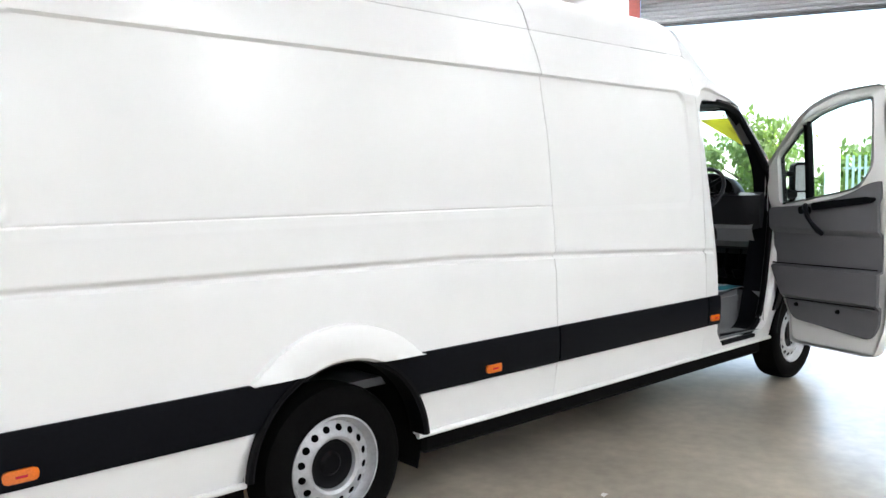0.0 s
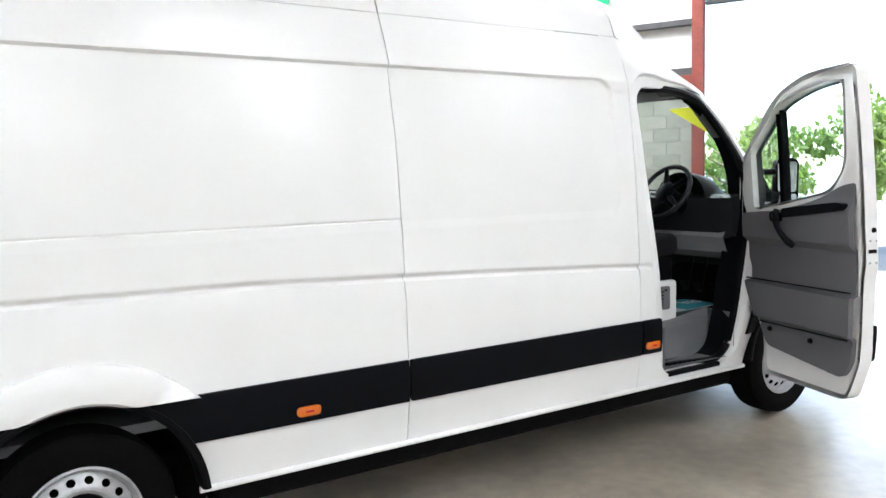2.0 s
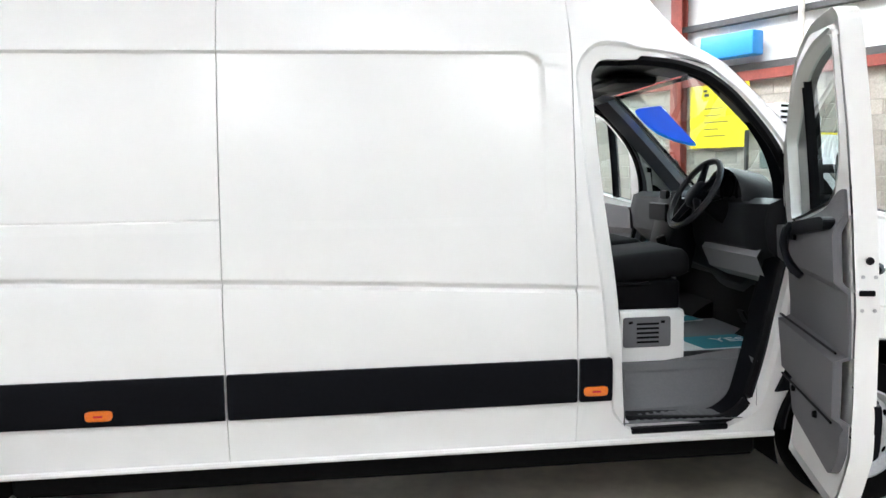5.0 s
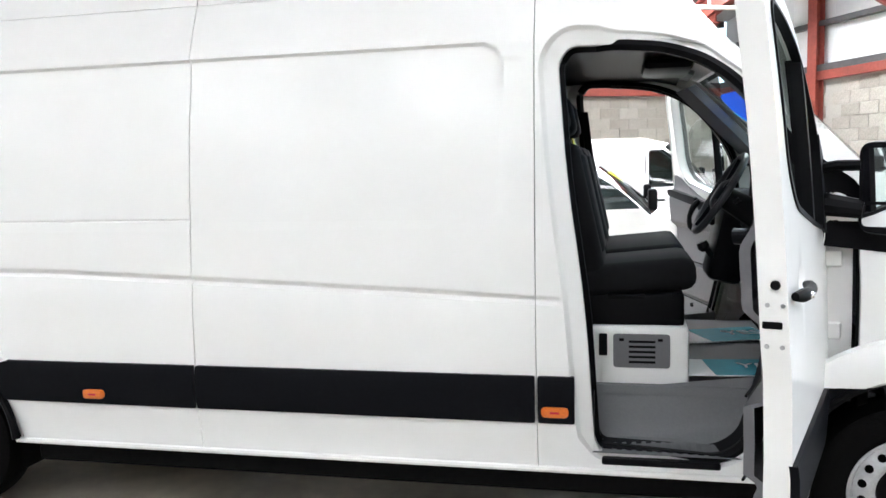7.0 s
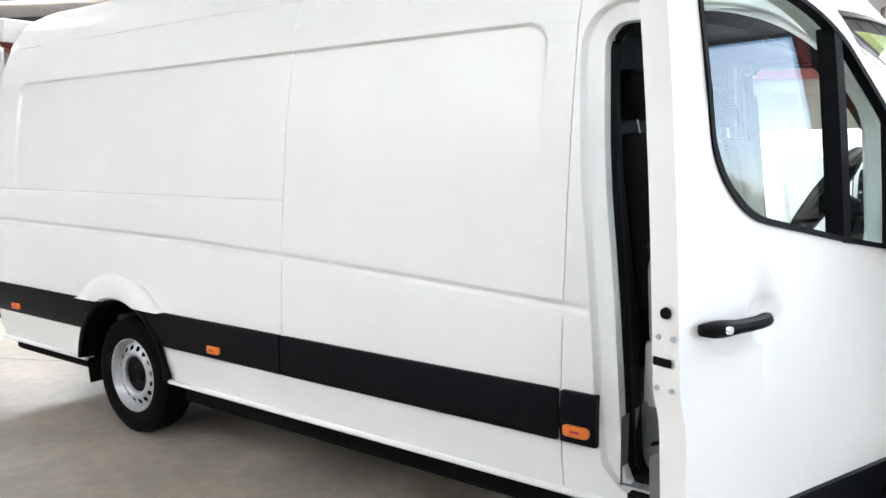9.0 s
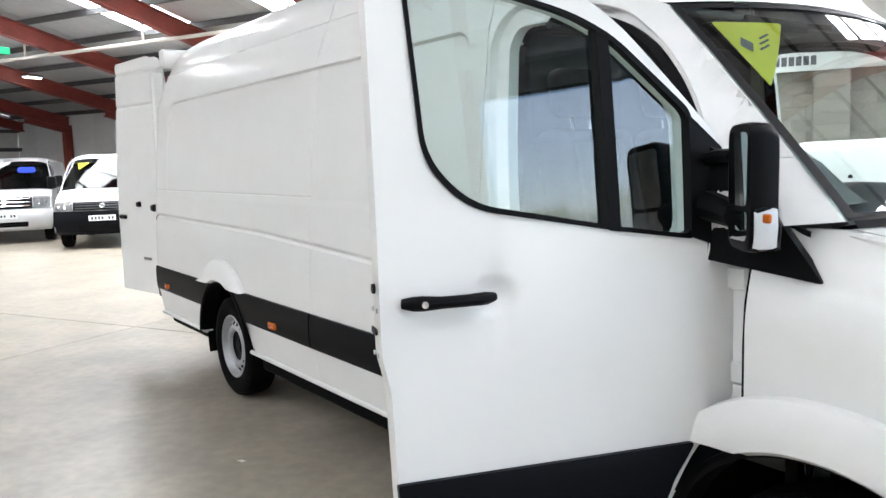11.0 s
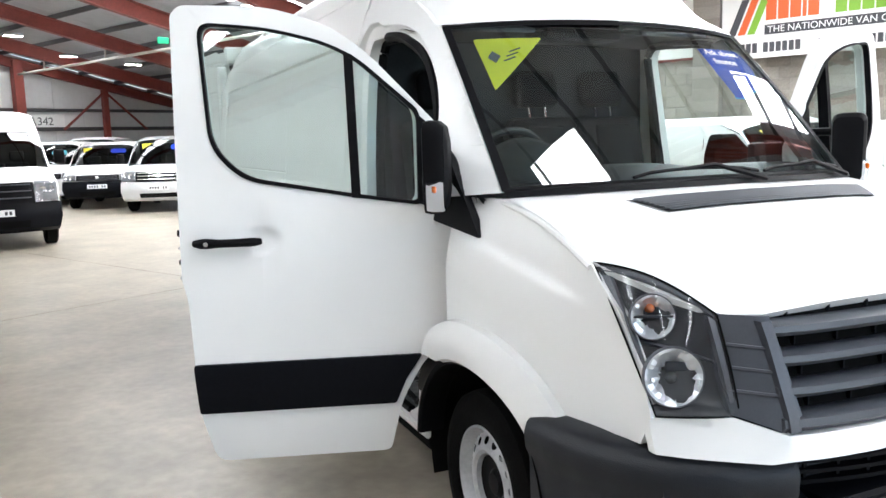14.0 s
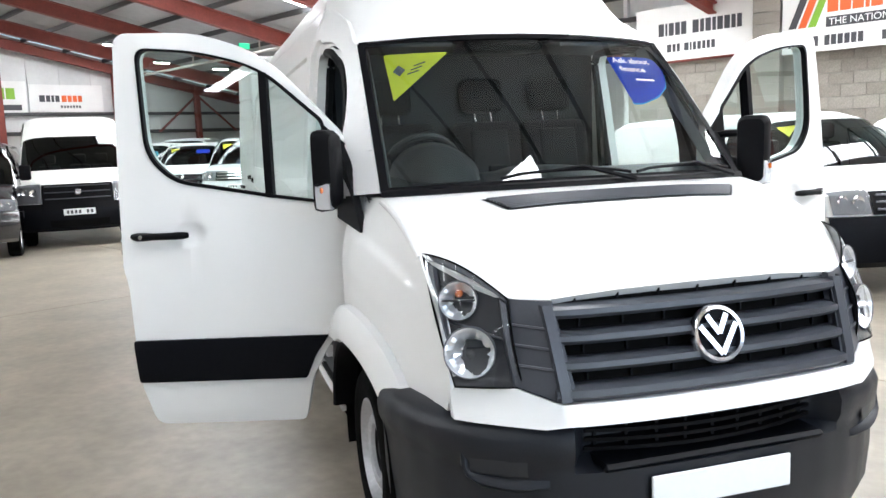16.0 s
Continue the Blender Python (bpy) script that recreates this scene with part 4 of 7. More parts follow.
for mir in (False, True):
    bm = bmesh.new()
    rows = []
    for zz in steps(0.826, 1.112, 0.05):
        y = 0.468 - 0.02 * (zz - 0.826) / 0.286
        x = nose(y, zz)
        rows.append([(xx, (W - yy) if mir else yy, zz) for xx, yy in ((x - 0.03, y - 0.02), (x + 0.010, y - 0.018), (x + 0.012, y + 0.016), (x - 0.03, y + 0.034))])
    grid(bm, rows)
    part("grille_side_bar", bm, GRILLE, van)
for y in steps(0.56, W - 0.56, 0.145):
    for zz in (0.888, 0.968, 1.047, 1.122):
        bm = bmesh.new()
        x = nose(y, zz)
        box(bm, x - 0.06, x - 0.045, y - 0.003, y + 0.003, zz - 0.014, zz + 0.014)
        part("grille_fin", bm, PLASTIC, van, smooth=0)
bxm = Matrix.Translation((nose(YC, 0.985) + 0.006, YC, 0.985)) @ Matrix.Rotation(radians(90 - 18), 4, "Y")
bm = bmesh.new()
lathe(bm, [(0.0, 0.0), (0.084, 0.0), (0.088, 0.006)], 40, bxm)
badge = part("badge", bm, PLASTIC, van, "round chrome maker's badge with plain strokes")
bm = bmesh.new()
lathe(bm, [(0.076, 0.004), (0.078, 0.016), (0.088, 0.018), (0.094, 0.008), (0.094, -0.01)], 40, bxm)
part("badge_ring", bm, CHROME, badge)
for (a, b2) in (((-0.066, 0.028), (0.0, -0.066)), ((0.0, -0.066), (0.066, 0.028)), ((-0.036, 0.06), (0.0, 0.0)), ((0.0, 0.0), (0.036, 0.06))):
    bm = bmesh.new()
    d = Vector((b2[0] - a[0], b2[1] - a[1])).normalized() * 0.009
    nrm = Vector((-d.y, d.x))
    c = [Vector(a) + nrm, Vector(b2) + nrm, Vector(b2) - nrm, Vector(a) - nrm]
    vs = [bm.verts.new(bxm @ Vector((-p.y, p.x, 0.016))) for p in c] + [bm.verts.new(bxm @ Vector((-p.y, p.x, 0.002))) for p in c]
    for f in ((0, 1, 2, 3), (0, 4, 5, 1), (1, 5, 6, 2), (2, 6, 7, 3), (3, 7, 4, 0)):
        bm.faces.new([vs[i] for i in f])
    part("badge_stroke", bm, CHROME, badge)

# headlamps
def lamp_point(s, t, mir, off=0.0):
    """s: 0 outer to 1 inner, t: 0 bottom to 1 top."""
    bo, bi = Vector((5.150, 0.178, 0.853)), Vector((5.270, 0.362, 0.860))
    to, ti = Vector((4.873, 0.164, 1.249)), Vector((5.187, 0.352, 1.126))
    p = bo.lerp(bi, s).lerp(to.lerp(ti, s), t)
    p.z += 0.028 * math.sin(math.pi * s) * t * t
    bul = math.sin(math.pi * s) * 0.028 + math.sin(math.pi * t) * 0.03
    p += Vector((0.8, -0.55, 0.25)).normalized() * (bul + off)
    return Vector((p.x, W - p.y, p.z)) if mir else p


for mir in (False, True):
    bm = bmesh.new()
    grid(bm, [[lamp_point(i / 12, j / 14, mir, -0.055 * math.sin(math.pi * min(1, max(0, i / 12))) ** 0.4 * math.sin(math.pi * j / 14) ** 0.4) for i in range(13)] for j in range(15)])
    lamp = part("headlamp", bm, LAMPDARK, van, "large clear headlamp with dark inner housing")
    for s, t, r in ((0.36, 0.28, 0.080), (0.36, 0.69, 0.062)):
        c = lamp_point(s, t, mir, -0.035)
        nrm = Vector((0.85, 0.40 if mir else -0.40, 0.12)).normalized()
        m = Matrix.Translation(c) @ nrm.to_track_quat("Z", "Y").to_matrix().to_4x4()
        # bowl pressed in facets, each turned a little differently
        rngl = random.Random(7)
        bm = bmesh.new()
        rows = []
        for rr, d in ((0.14, -0.030), (0.42, -0.020), (0.70, 0.0), (0.90, 0.016), (1.0, 0.024), (1.03, 0.012)):
            row = []
            for q in range(28):
                a = 2 * math.pi * (q + 0.5) / 28
                k = (0.010 if rr < 0.95 else 0.0) * rngl.uniform(-1, 1)
                row.append(m @ Vector((r * rr * math.cos(a), r * rr * math.sin(a), d + k)))
            rows.append(row)
        grid(bm, rows, close_v=True)
        refl = part("reflector", bm, ALU, lamp, "polished faceted reflector", smooth=12)
        bm = bmesh.new()
        lathe(bm, [(0.0, 0.008), (r * 0.12, 0.004), (r * 0.2, -0.006), (r * 0.22, -0.026)], 14, m @ Matrix.Translation((0.0, 0.022 if t > 0.5 else -0.006, 0)))
        part("bulb", bm, AMBERLENS if t > 0.5 else DARKSTEEL, refl)
        bm = bmesh.new()
        if t > 0.5:
            box(bm, -r * 0.98, r * 0.98, -0.003, 0.003, -0.012, 0.020, m=m)
        else:
            box(bm, -r * 0.2, r * 0.75, 0.012, 0.040, -0.016, -0.002, bev=0.004, m=m)
        part("reflector_shade", bm, LAMPDARK, refl, smooth=0)
        bm = bmesh.new()
        lathe(bm, [(r * 1.0, 0.024), (r * 1.03, 0.027), (r * 1.06, 0.022), (r * 1.06, 0.006)], 28, m)
        part("lamp_ring", bm, LAMPGREY, lamp)
    # grey bezel inside the lens: outer edge, then the edge along bonnet and grille
    bm = bmesh.new()
    grid(bm, [[lamp_point(u, j / 24, mir, o) for u, o in ((0.03, -0.004), (0.10, -0.006), (0.135, -0.024))] for j in range(2, 23)])
    part("bezel", bm, LAMPGREY, lamp)
    bm = bmesh.new()
    grid(bm, [[lamp_point(1 - u, j / 24, mir, o) for u, o in ((0.03, -0.004), (0.09, -0.006), (0.12, -0.024))] for j in range(2, 23)])
    part("bezel", bm, LAMPGREY, lamp)
    bm = bmesh.new()
    grid(bm, [[lamp_point(i / 24, u, mir, o) for u, o in ((0.985, -0.004), (0.95, -0.006), (0.93, -0.02))] for i in range(1, 24)])
    part("bezel", bm, LAMPGREY, lamp)
    bm = bmesh.new()
    grid(bm, [[lamp_point(0.12 + 0.76 * i / 12, u, mir, o) for u, o in ((0.50, -0.042), (0.485, -0.030), (0.47, -0.044))] for i in range(13)])
    part("housing_step", bm, LAMPGREY, lamp)
    bm = bmesh.new()
    grid(bm, [[lamp_point(i / 24, j / 28, mir, 0.004) for i in range(25)] for j in range(29)])
    part("lamp_lens", bm, LENS, lamp)
    bm = bmesh.new()
    rim = [lamp_point(i / 12, 0, mir, 0.002) for i in range(13)] + [lamp_point(1, j / 14, mir, 0.002) for j in range(1, 15)] + [lamp_point(1 - i / 12, 1, mir, 0.002) for i in range(1, 13)] + [lamp_point(0, 1 - j / 14, mir, 0.002) for j in range(1, 14)]
    tube(bm, rim, 0.003, 6, closed=True)
    part("lamp_rim", bm, DARKLINER, lamp)

# white band under the lamps and grille
band = [(0.165, 0.752), (0.40, 0.745), (0.46, 0.755), (W - 0.46, 0.755), (W - 0.40, 0.745), (W - 0.165, 0.752), (W - 0.163, 0.852), (W - 0.335, 0.862), (W - 0.45, 0.818), (0.45, 0.818), (0.335, 0.862), (0.163, 0.852)]
face_sheet(band, 0.006, WHITE, "bumper_band", bulge=lambda y, z: 0.03 * smooth01((0.84 - z) / 0.12))


# bumper: wraps round to the wheel arches
def bump_line(k):
    """Plan outline of the bumper from the right arch round to the left arch, k in 0..1."""
    half = [(4.70, 0.046), (4.82, 0.055), (4.96, 0.085), (5.09, 0.14), (5.19, 0.215), (5.265, 0.32), (5.315, 0.44), (5.345, 0.56), (5.365, 0.72), (5.375, YC)]
    full = half + [(x, W - y) for x, y in reversed(half[:-1])]
    f = k * (len(full) - 1)
    i = min(int(f), len(full) - 2)
    a, b2 = full[i], full[i + 1]
    return a[0] + (b2[0] - a[0]) * (f - i), a[1] + (b2[1] - a[1]) * (f - i)


bm = bmesh.new()
rows = []
prof = [(-0.10, 0.26), (-0.02, 0.27), (0.0, 0.32), (0.012, 0.45), (0.014, 0.585), (0.016, 0.612), (0.03, 0.64), (0.034, 0.695), (0.022, 0.725), (-0.01, 0.750), (-0.07, 0.756)]
NB = 72
for off, z in prof:
    row = []
    for k in range(NB + 1):
        x, y = bump_line(k / NB)
        x0, y0 = bump_line(max(0, k / NB - 0.01))
        x1, y1 = bump_line(min(1, k / NB + 0.01))
        nrm = Vector((y1 - y0, -(x1 - x0))).normalized()
        u = abs(y - YC)
        zz = z
        o = off
        if u < 0.50 and 0.60 < z < 0.745:
            o = off - 0.11 * smooth01((0.50 - u) / 0.05)
        row.append((x + nrm.x * o, y + nrm.y * o, zz))
    rows.append(row)
grid(bm, rows)
part("bumper", bm, BUMPER, van, "charcoal plastic front bumper")
for sgn in (1, -1):
    def blank_at(k, z, off):
        kk = k if sgn > 0 else 1 - k
        x, y = bump_line(kk)
        return Vector((x + 0.74 * off, y - sgn * 0.67 * off, z))
    ks = steps(0.222, 0.302, 0.01)
    bm = bmesh.new()
    grid(bm, [[blank_at(k, z, o) for k in ks] for z, o in ((0.582, 0.022), (0.592, 0.027), (0.682, 0.029), (0.69, 0.024))])
    fog = part("fog_lamp_blank", bm, BLANKPANEL, van, "black blanking panel in the bumper")
    # lip that runs down the outer side and sweeps along below
    bm = bmesh.new()
    rows = []
    for k, z, w in ((0.207, 0.695, 0.3), (0.208, 0.65, 0.7), (0.211, 0.605, 0.9), (0.219, 0.578, 1.0), (0.235, 0.562, 1.0), (0.26, 0.553, 1.0), (0.285, 0.547, 0.9), (0.31, 0.545, 0.6), (0.33, 0.545, 0.2)):
        side_k, down = (0.010, 0.0) if z > 0.6 else ((0.007, 0.016) if z > 0.57 else (0.0, 0.024))
        rows.append([blank_at(k - side_k * 0.9 * w, z - down * 0.9 * w, 0.014), blank_at(k, z, 0.014 + 0.026 * w), blank_at(k + side_k * 0.5, z + down * 0.4, 0.014 + 0.022 * w), blank_at(k + side_k, z + down, 0.016)])
    grid(bm, rows)
    part("blank_surround", bm, BUMPER, fog)
# lower intake grille inside the bumper
bm = bmesh.new()
for zz in (0.635, 0.665, 0.695, 0.725):
    rows = []
    for y in steps(0.56, W - 0.56, 0.08):
        x = 5.335 - 0.10 * (abs(y - YC) / 0.5) ** 2
        rows.append([(x - 0.02, y, zz - 0.008), (x + 0.02, y, zz - 0.006), (x + 0.02, y, zz + 0.006), (x - 0.02, y, zz + 0.008)])
    grid(bm, rows, close_v=True, caps=True)
for y in steps(0.6, W - 0.6, 0.1):
    x = 5.33 - 0.10 * (abs(y - YC) / 0.5) ** 2
    box(bm, x - 0.02, x + 0.01, y - 0.006, y + 0.006, 0.62, 0.74)
part("intake_grille", bm, BLACK, van)
bm = bmesh.new()
box(bm, 5.2, 5.385, 0.58, W - 0.58, 0.585, 0.612, bev=0.012)
part("bumper_step", bm, PLASTIC, van)
bm = bmesh.new()
box(bm, 5.392, 5.404, YC - 0.26, YC + 0.26, 0.45, 0.56, bev=0.004)
part("number_plate", bm, PAPER, van, "blank white number plate")

# bonnet vent panel
bm = bmesh.new()


def bonnet_at(s, t):
    p = (ws_point(s, 0.0) + Vector((0.015, 0, -0.018))).lerp(bon_front(s), t)
    edge = 1 - abs(2 * s - 1) ** 4
    p.z += 0.075 * math.sin(math.pi * t) * (0.35 + 0.65 * edge)
    return p


def vent_at(f, tt, lift):
    """f: 0 to 1 across the vent, tt: 0 at the screen, 1 at its front edge."""
    s0, s1 = 0.192 + 0.028 * tt, 0.868 - 0.08 * tt
    return bonnet_at(s0 + (s1 - s0) * f, 0.222 + 0.19 * tt) + Vector((0, 0, lift))


rows = [[vent_at(i / 30, j / 6, 0.004) for i in range(31)] for j in range(7)]
grid(bm, rows)
vent = part("bonnet_vent", bm, BLACK, van, "slatted black air intake on the bonnet")
for q in range(8):
    bm = bmesh.new()
    tube(bm, [vent_at(0.015 + 0.97 * i / 24, (q + 0.5) / 8, 0.006) for i in range(25)], 0.005, 4)
    part("vent_slat", bm, GRILLE, vent)

# windscreen
bm = bmesh.new()
grid(bm, [[ws_point(i / 24, j / 12) for i in range(25)] for j in range(13)])
part("windscreen", bm, GLASS, van, "clear raked windscreen with stickers")
bm = bmesh.new()
rim0 = [(i / 24, 0) for i in range(25)] + [(1, j / 12) for j in range(1, 13)] + [(1 - i / 24, 1) for i in range(1, 25)] + [(0, 1 - j / 12) for j in range(1, 12)]
o, inn = [], []
for s, t in rim0:
    o.append(ws_point(s, t) + Vector((0.004, 0, 0.004)))
    inn.append(ws_point(0.02 + 0.96 * s, 0.022 + 0.95 * t) + Vector((0.004, 0, 0.004)))
grid(bm, [o, inn], close_v=True)
part("windscreen_border", bm, BLACK, van)
bm = bmesh.new()
grid(bm, [[ws_point(i / 24, 0) + Vector((dx, 0, dz)) for i in range(25)] for dx, dz in ((-0.01, 0.012), (0.02, 0.004), (0.03, -0.015))])
part("scuttle", bm, BLACK, van)
for s0, s1, t1 in ((0.28, 0.62, 0.03), (0.64, 0.95, 0.025)):
    bm = bmesh.new()
    pts = [ws_point(s0 + (s1 - s0) * i / 8, 0.02 + t1 * math.sin(math.pi * i / 8) ** 0.5) + Vector((0.02, 0, 0.014)) for i in range(9)]
    tube(bm, pts, 0.007, 6)
    p0 = ws_point(s1, 0) + Vector((0.05, 0, 0))
    tube(bm, [p0, pts[5] + Vector((0.008, 0, 0.012)), pts[3]], [0.012, 0.009, 0.006], 6)
    part("wiper", bm, BLACK, van)
# aerial
bm = bmesh.new()
lathe(bm, [(0.035, 0.0), (0.03, 0.02), (0.016, 0.05), (0.0, 0.07)], 12, pose(rows_roof[3][NR // 2].x, YC, rows_roof[3][NR // 2].z - 0.012, 0, -25, 0))
part("aerial", bm, BLACK, van)


# ---------------------------------------------------------------- cab doors, built closed at their hinge line and swung open
DOOR = [(-.08, 1.36), (-.08, .92), (-.03, .84), (.06, .76), (.15, .60), (.20, .385), (.885, .385), (.935, .60), (.95, 1.04), (.97, 1.12), (.965, 2.12), (.93, 2.155), (.60, 2.145), (.38, 2.07), (.25, 1.98), (.08, 1.80), (-.05, 1.66)]
WINDOW = [(.865, 2.085), (.60, 2.06), (.40, 2.005), (.28, 1.945), (.05, 1.735), (.05, 1.385), (.28, 1.42), (.72, 1.50), (.835, 1.62)]


def cab_door(sgn, hinge, swing, label):
    """sgn 1: right-hand door, -1: left-hand door."""
    M = Matrix.Translation(hinge) @ Matrix.Rotation(radians(swing), 4, "Z")

    def P(s, z, d=0.0):
        y = table(PROFILE, z) - 0.0
        return M @ Vector((-s - 0.02, sgn * (y + d), z))
    out = fillet(DOOR, [.05, .1, .05, .1, .05, .03, .05, .05, .05, .02, .02, .03, .1, .1, .1, .1, .05], 3)
    win = fillet(WINDOW, [.06, .1, .15, .06, .03, .03, .05, .12, .12], 5)
    zc = [0.45, 0.6, 0.8, 1.0, 1.2, 1.3, 1.45, 1.6, 1.75, 1.9, 2.05]
    sc = [0.1, 0.3, 0.5, 0.7, 0.88]

    def dished(s, z):
        """A shallow cup behind the handle."""
        q = ((s - 0.66) / 0.07) ** 2 + ((z - 1.262) / 0.06) ** 2
        return 0.022 * max(0.0, 1 - q)
    normal = M.to_3x3() @ Vector((0, sgn, 0))
    bm = bmesh.new()
    sheet(bm, [out, win], sc + steps(0.58, 0.74, 0.018), zc + steps(1.2, 1.325, 0.016), lambda s, z: P(s, z, dished(s, z)), normal * 0.075)
    door = part("cab_door", bm, WHITE, van, label)
    bm = bmesh.new()
    inner = fillet([(-.05, 1.36), (-.05, .92), (.08, .76), (.17, .60), (.22, .41), (.87, .41), (.915, .60), (.93, 1.04), (.945, 1.12), (.94, 2.10), (.60, 2.115), (.38, 2.04), (.08, 1.77), (-.03, 1.64)], 0.04, 3)
    win_in = fillet([(s + (0.015 if s < 0.4 else 0.02 if s > 0.7 else 0), z + (0.02 if z > 1.6 else -0.01)) for s, z in WINDOW], 0.06, 4)
    sheet(bm, [inner, win_in], [], zc, lambda s, z: P(s, z, 0.075))
    part("inner_skin", bm, WHITE, door)
    # rubbing strip low on the door
    bm = bmesh.new()
    st = [(.175, .598), (.932, .598), (.945, .792), (.065, .792), (.13, .70)]
    sheet(bm, [fillet(st, 0.01, 2)], [], [.61, .64, .70, .75, .78], lambda s, z: P(s, z, -0.022 + 0.008 * abs((z - 0.695) / 0.1) ** 4), normal * 0.025)
    part("rubbing_strip", bm, PLASTIC, door)
    # window: glass, rubber frame, divider
    bm = bmesh.new()
    sheet(bm, [win], [], [1.5, 1.65, 1.8, 1.95], lambda s, z: P(s, z, 0.03))
    part("window_glass", bm, GLASS, door)
    bm = bmesh.new()
    wide = fillet([(.871, 2.09), (.60, 2.065), (.397, 2.01), (.276, 1.95), (.042, 1.739), (.042, 1.376), (.28, 1.411), (.725, 1.492), (.841, 1.615)], [.06, .1, .15, .06, .03, .03, .05, .12, .12], 5)
    tight = fillet([(s + (0.006 if s < 0.3 else -0.006 if s > 0.7 else 0), z + (-0.006 if z > 1.7 else 0.006)) for s, z in WINDOW], [.06, .1, .15, .06, .03, .03, .05, .12, .12], 5)
    sheet(bm, [wide, tight], [], [1.5, 1.65, 1.8, 1.95], lambda s, z: P(s, z, -0.006), normal * 0.03)
    part("window_frame", bm, BLACK, door)
    bm = bmesh.new()
    sheet(bm, [[(.28, 1.41), (.315, 1.415), (.325, 1.97), (.29, 1.957)]], [], [1.55, 1.7, 1.85], lambda s, z: P(s, z, -0.004), normal * 0.05)
    part("window_divider", bm, BLACK, door)
    # outside handle
    bm = bmesh.new()
    pts = [P(0.915 - 0.25 * k / 10, 1.262, -0.012 - 0.026 * math.sin(math.pi * k / 10) ** 0.6) for k in range(11)]
    tube(bm, pts, [0.013, 0.019, 0.02, 0.018, 0.016, 0.016, 0.016, 0.016, 0.017, 0.017, 0.012], 10)
    h = part("door_handle", bm, BLACK, door)
    bm = bmesh.new()
    c = P(0.865, 1.262, -0.052)
    lathe(bm, [(0.0, 0.004), (0.009, 0.004), (0.010, -0.006)], 12, Matrix.Translation(c) @ (-normal).to_track_quat("Z", "Y").to_matrix().to_4x4())
    part("lock_barrel", bm, CHROME, h)
    # trim panel with armrest, pull, pocket
    def trim(s, z):
        d = 0.085
        d += 0.045 * smooth01((z - 1.17) / 0.05) * smooth01((1.48 - z) / 0.10)
        d += 0.050 * smooth01((0.955 - z) / 0.02) * smooth01((z - 0.70) / 0.03)
        d += 0.02 * smooth01((0.70 - z) / 0.02)
        d -= 0.007 * math.exp(-(((s - 0.45) / 0.16) ** 2 + ((z - 1.07) / 0.07) ** 2))
        return P(s, z, d)
    tp = fillet([(.02, 1.36), (.02, .95), (.10, .78), (.19, .60), (.24, .56), (.86, .50), (.905, .60), (.915, 1.10), (.915, 1.545), (.82, 1.53), (.62, 1.44), (.35, 1.385)], [.04, .1, .05, .06, .05, .05, .05, .1, .02, .1, .1, .05], 4)
    bm = bmesh.new()
    sheet(bm, [tp], steps(0.1, 0.9, 0.06), steps(0.53, 1.5, 0.02), trim, normal * -0.03)
    tpan = part("door_trim", bm, GREYTRIM, door, "grey moulded plastic door trim")
    bm = bmesh.new()
    ar = fillet([(.42, 1.345), (.88, 1.40), (.90, 1.435), (.86, 1.445), (.42, 1.40)], 0.02, 3)
    sheet(bm, [ar], [.5, .6, .7, .8], [1.37, 1.40, 1.42], lambda s, z: P(s, z, 0.152), normal * -0.04)
    part("armrest_slot", bm, PLASTIC, tpan)
    bm = bmesh.new()
    pts = [P(0.36 + 0.14 * k / 8 * 1.0, 1.385 - 0.20 * k / 8, 0.14 + 0.045 * math.sin(math.pi * k / 8) ** 0.7) for k in range(9)]
    tube(bm, pts, [0.016, 0.02, 0.02, 0.018, 0.016, 0.016, 0.018, 0.02, 0.016], 8)
    part("pull_handle", bm, PLASTIC, tpan)
    bm = bmesh.new()
    out2 = fillet([(.30, 1.32), (.40, 1.32), (.40, 1.375), (.30, 1.375)], 0.02, 3)
    sheet(bm, [out2], [], [], lambda s, z: P(s, z, 0.142), normal * -0.03)
    part("release_cup", bm, BLACK, tpan)
    bm = bmesh.new()
    for zz, s0, s1, dd in ((0.957, 0.05, 0.912, 0.127), (0.705, 0.14, 0.905, 0.135)):
        tube(bm, [P(s0 + (s1 - s0) * k / 6, zz + 0.01 * (k / 6), dd) for k in range(7)], 0.005, 6)
    part("pocket_edge", bm, BLACK, tpan)
    for s0, z0 in ((0.25, 0.665), (0.60, 0.655)):
        bm = bmesh.new()
        lathe(bm, [(0.0, 0.012), (0.012, 0.010), (0.016, -0.004)], 12, Matrix.Translation(P(s0, z0, 0.11)) @ normal.to_track_quat("Z", "Y").to_matrix().to_4x4())
        part("trim_plug", bm, BLACK, tpan)
    if sgn < 0:
        bm = bmesh.new()
        lathe(bm, [(0.0, 0.008), (0.075, 0.008), (0.085, 0.0)], 24, Matrix.Translation(P(0.30, 0.98, 0.10)) @ normal.to_track_quat("Z", "Y").to_matrix().to_4x4())
        part("speaker_grille", bm, PLASTIC, tpan)
    # latch and striker on the shutting edge
    bm = bmesh.new()
    e = M.to_3x3() @ Vector((-1, 0, 0))
    q = Matrix.Translation(P(0.9745, 1.19, 0.035)) @ e.to_track_quat("Z", "Y").to_matrix().to_4x4()
    box(bm, -0.032, 0.02, -0.010, 0.010, 0.0, 0.006, bev=0.003, m=q)
    part("latch", bm, BLACK, door)
    bm = bmesh.new()
    lathe(bm, [(0.0, 0.008), (0.012, 0.008), (0.014, 0.0)], 12, q @ Matrix.Translation((0.0, 0.11, 0)))
    part("door_buffer", bm, BLACK, door)
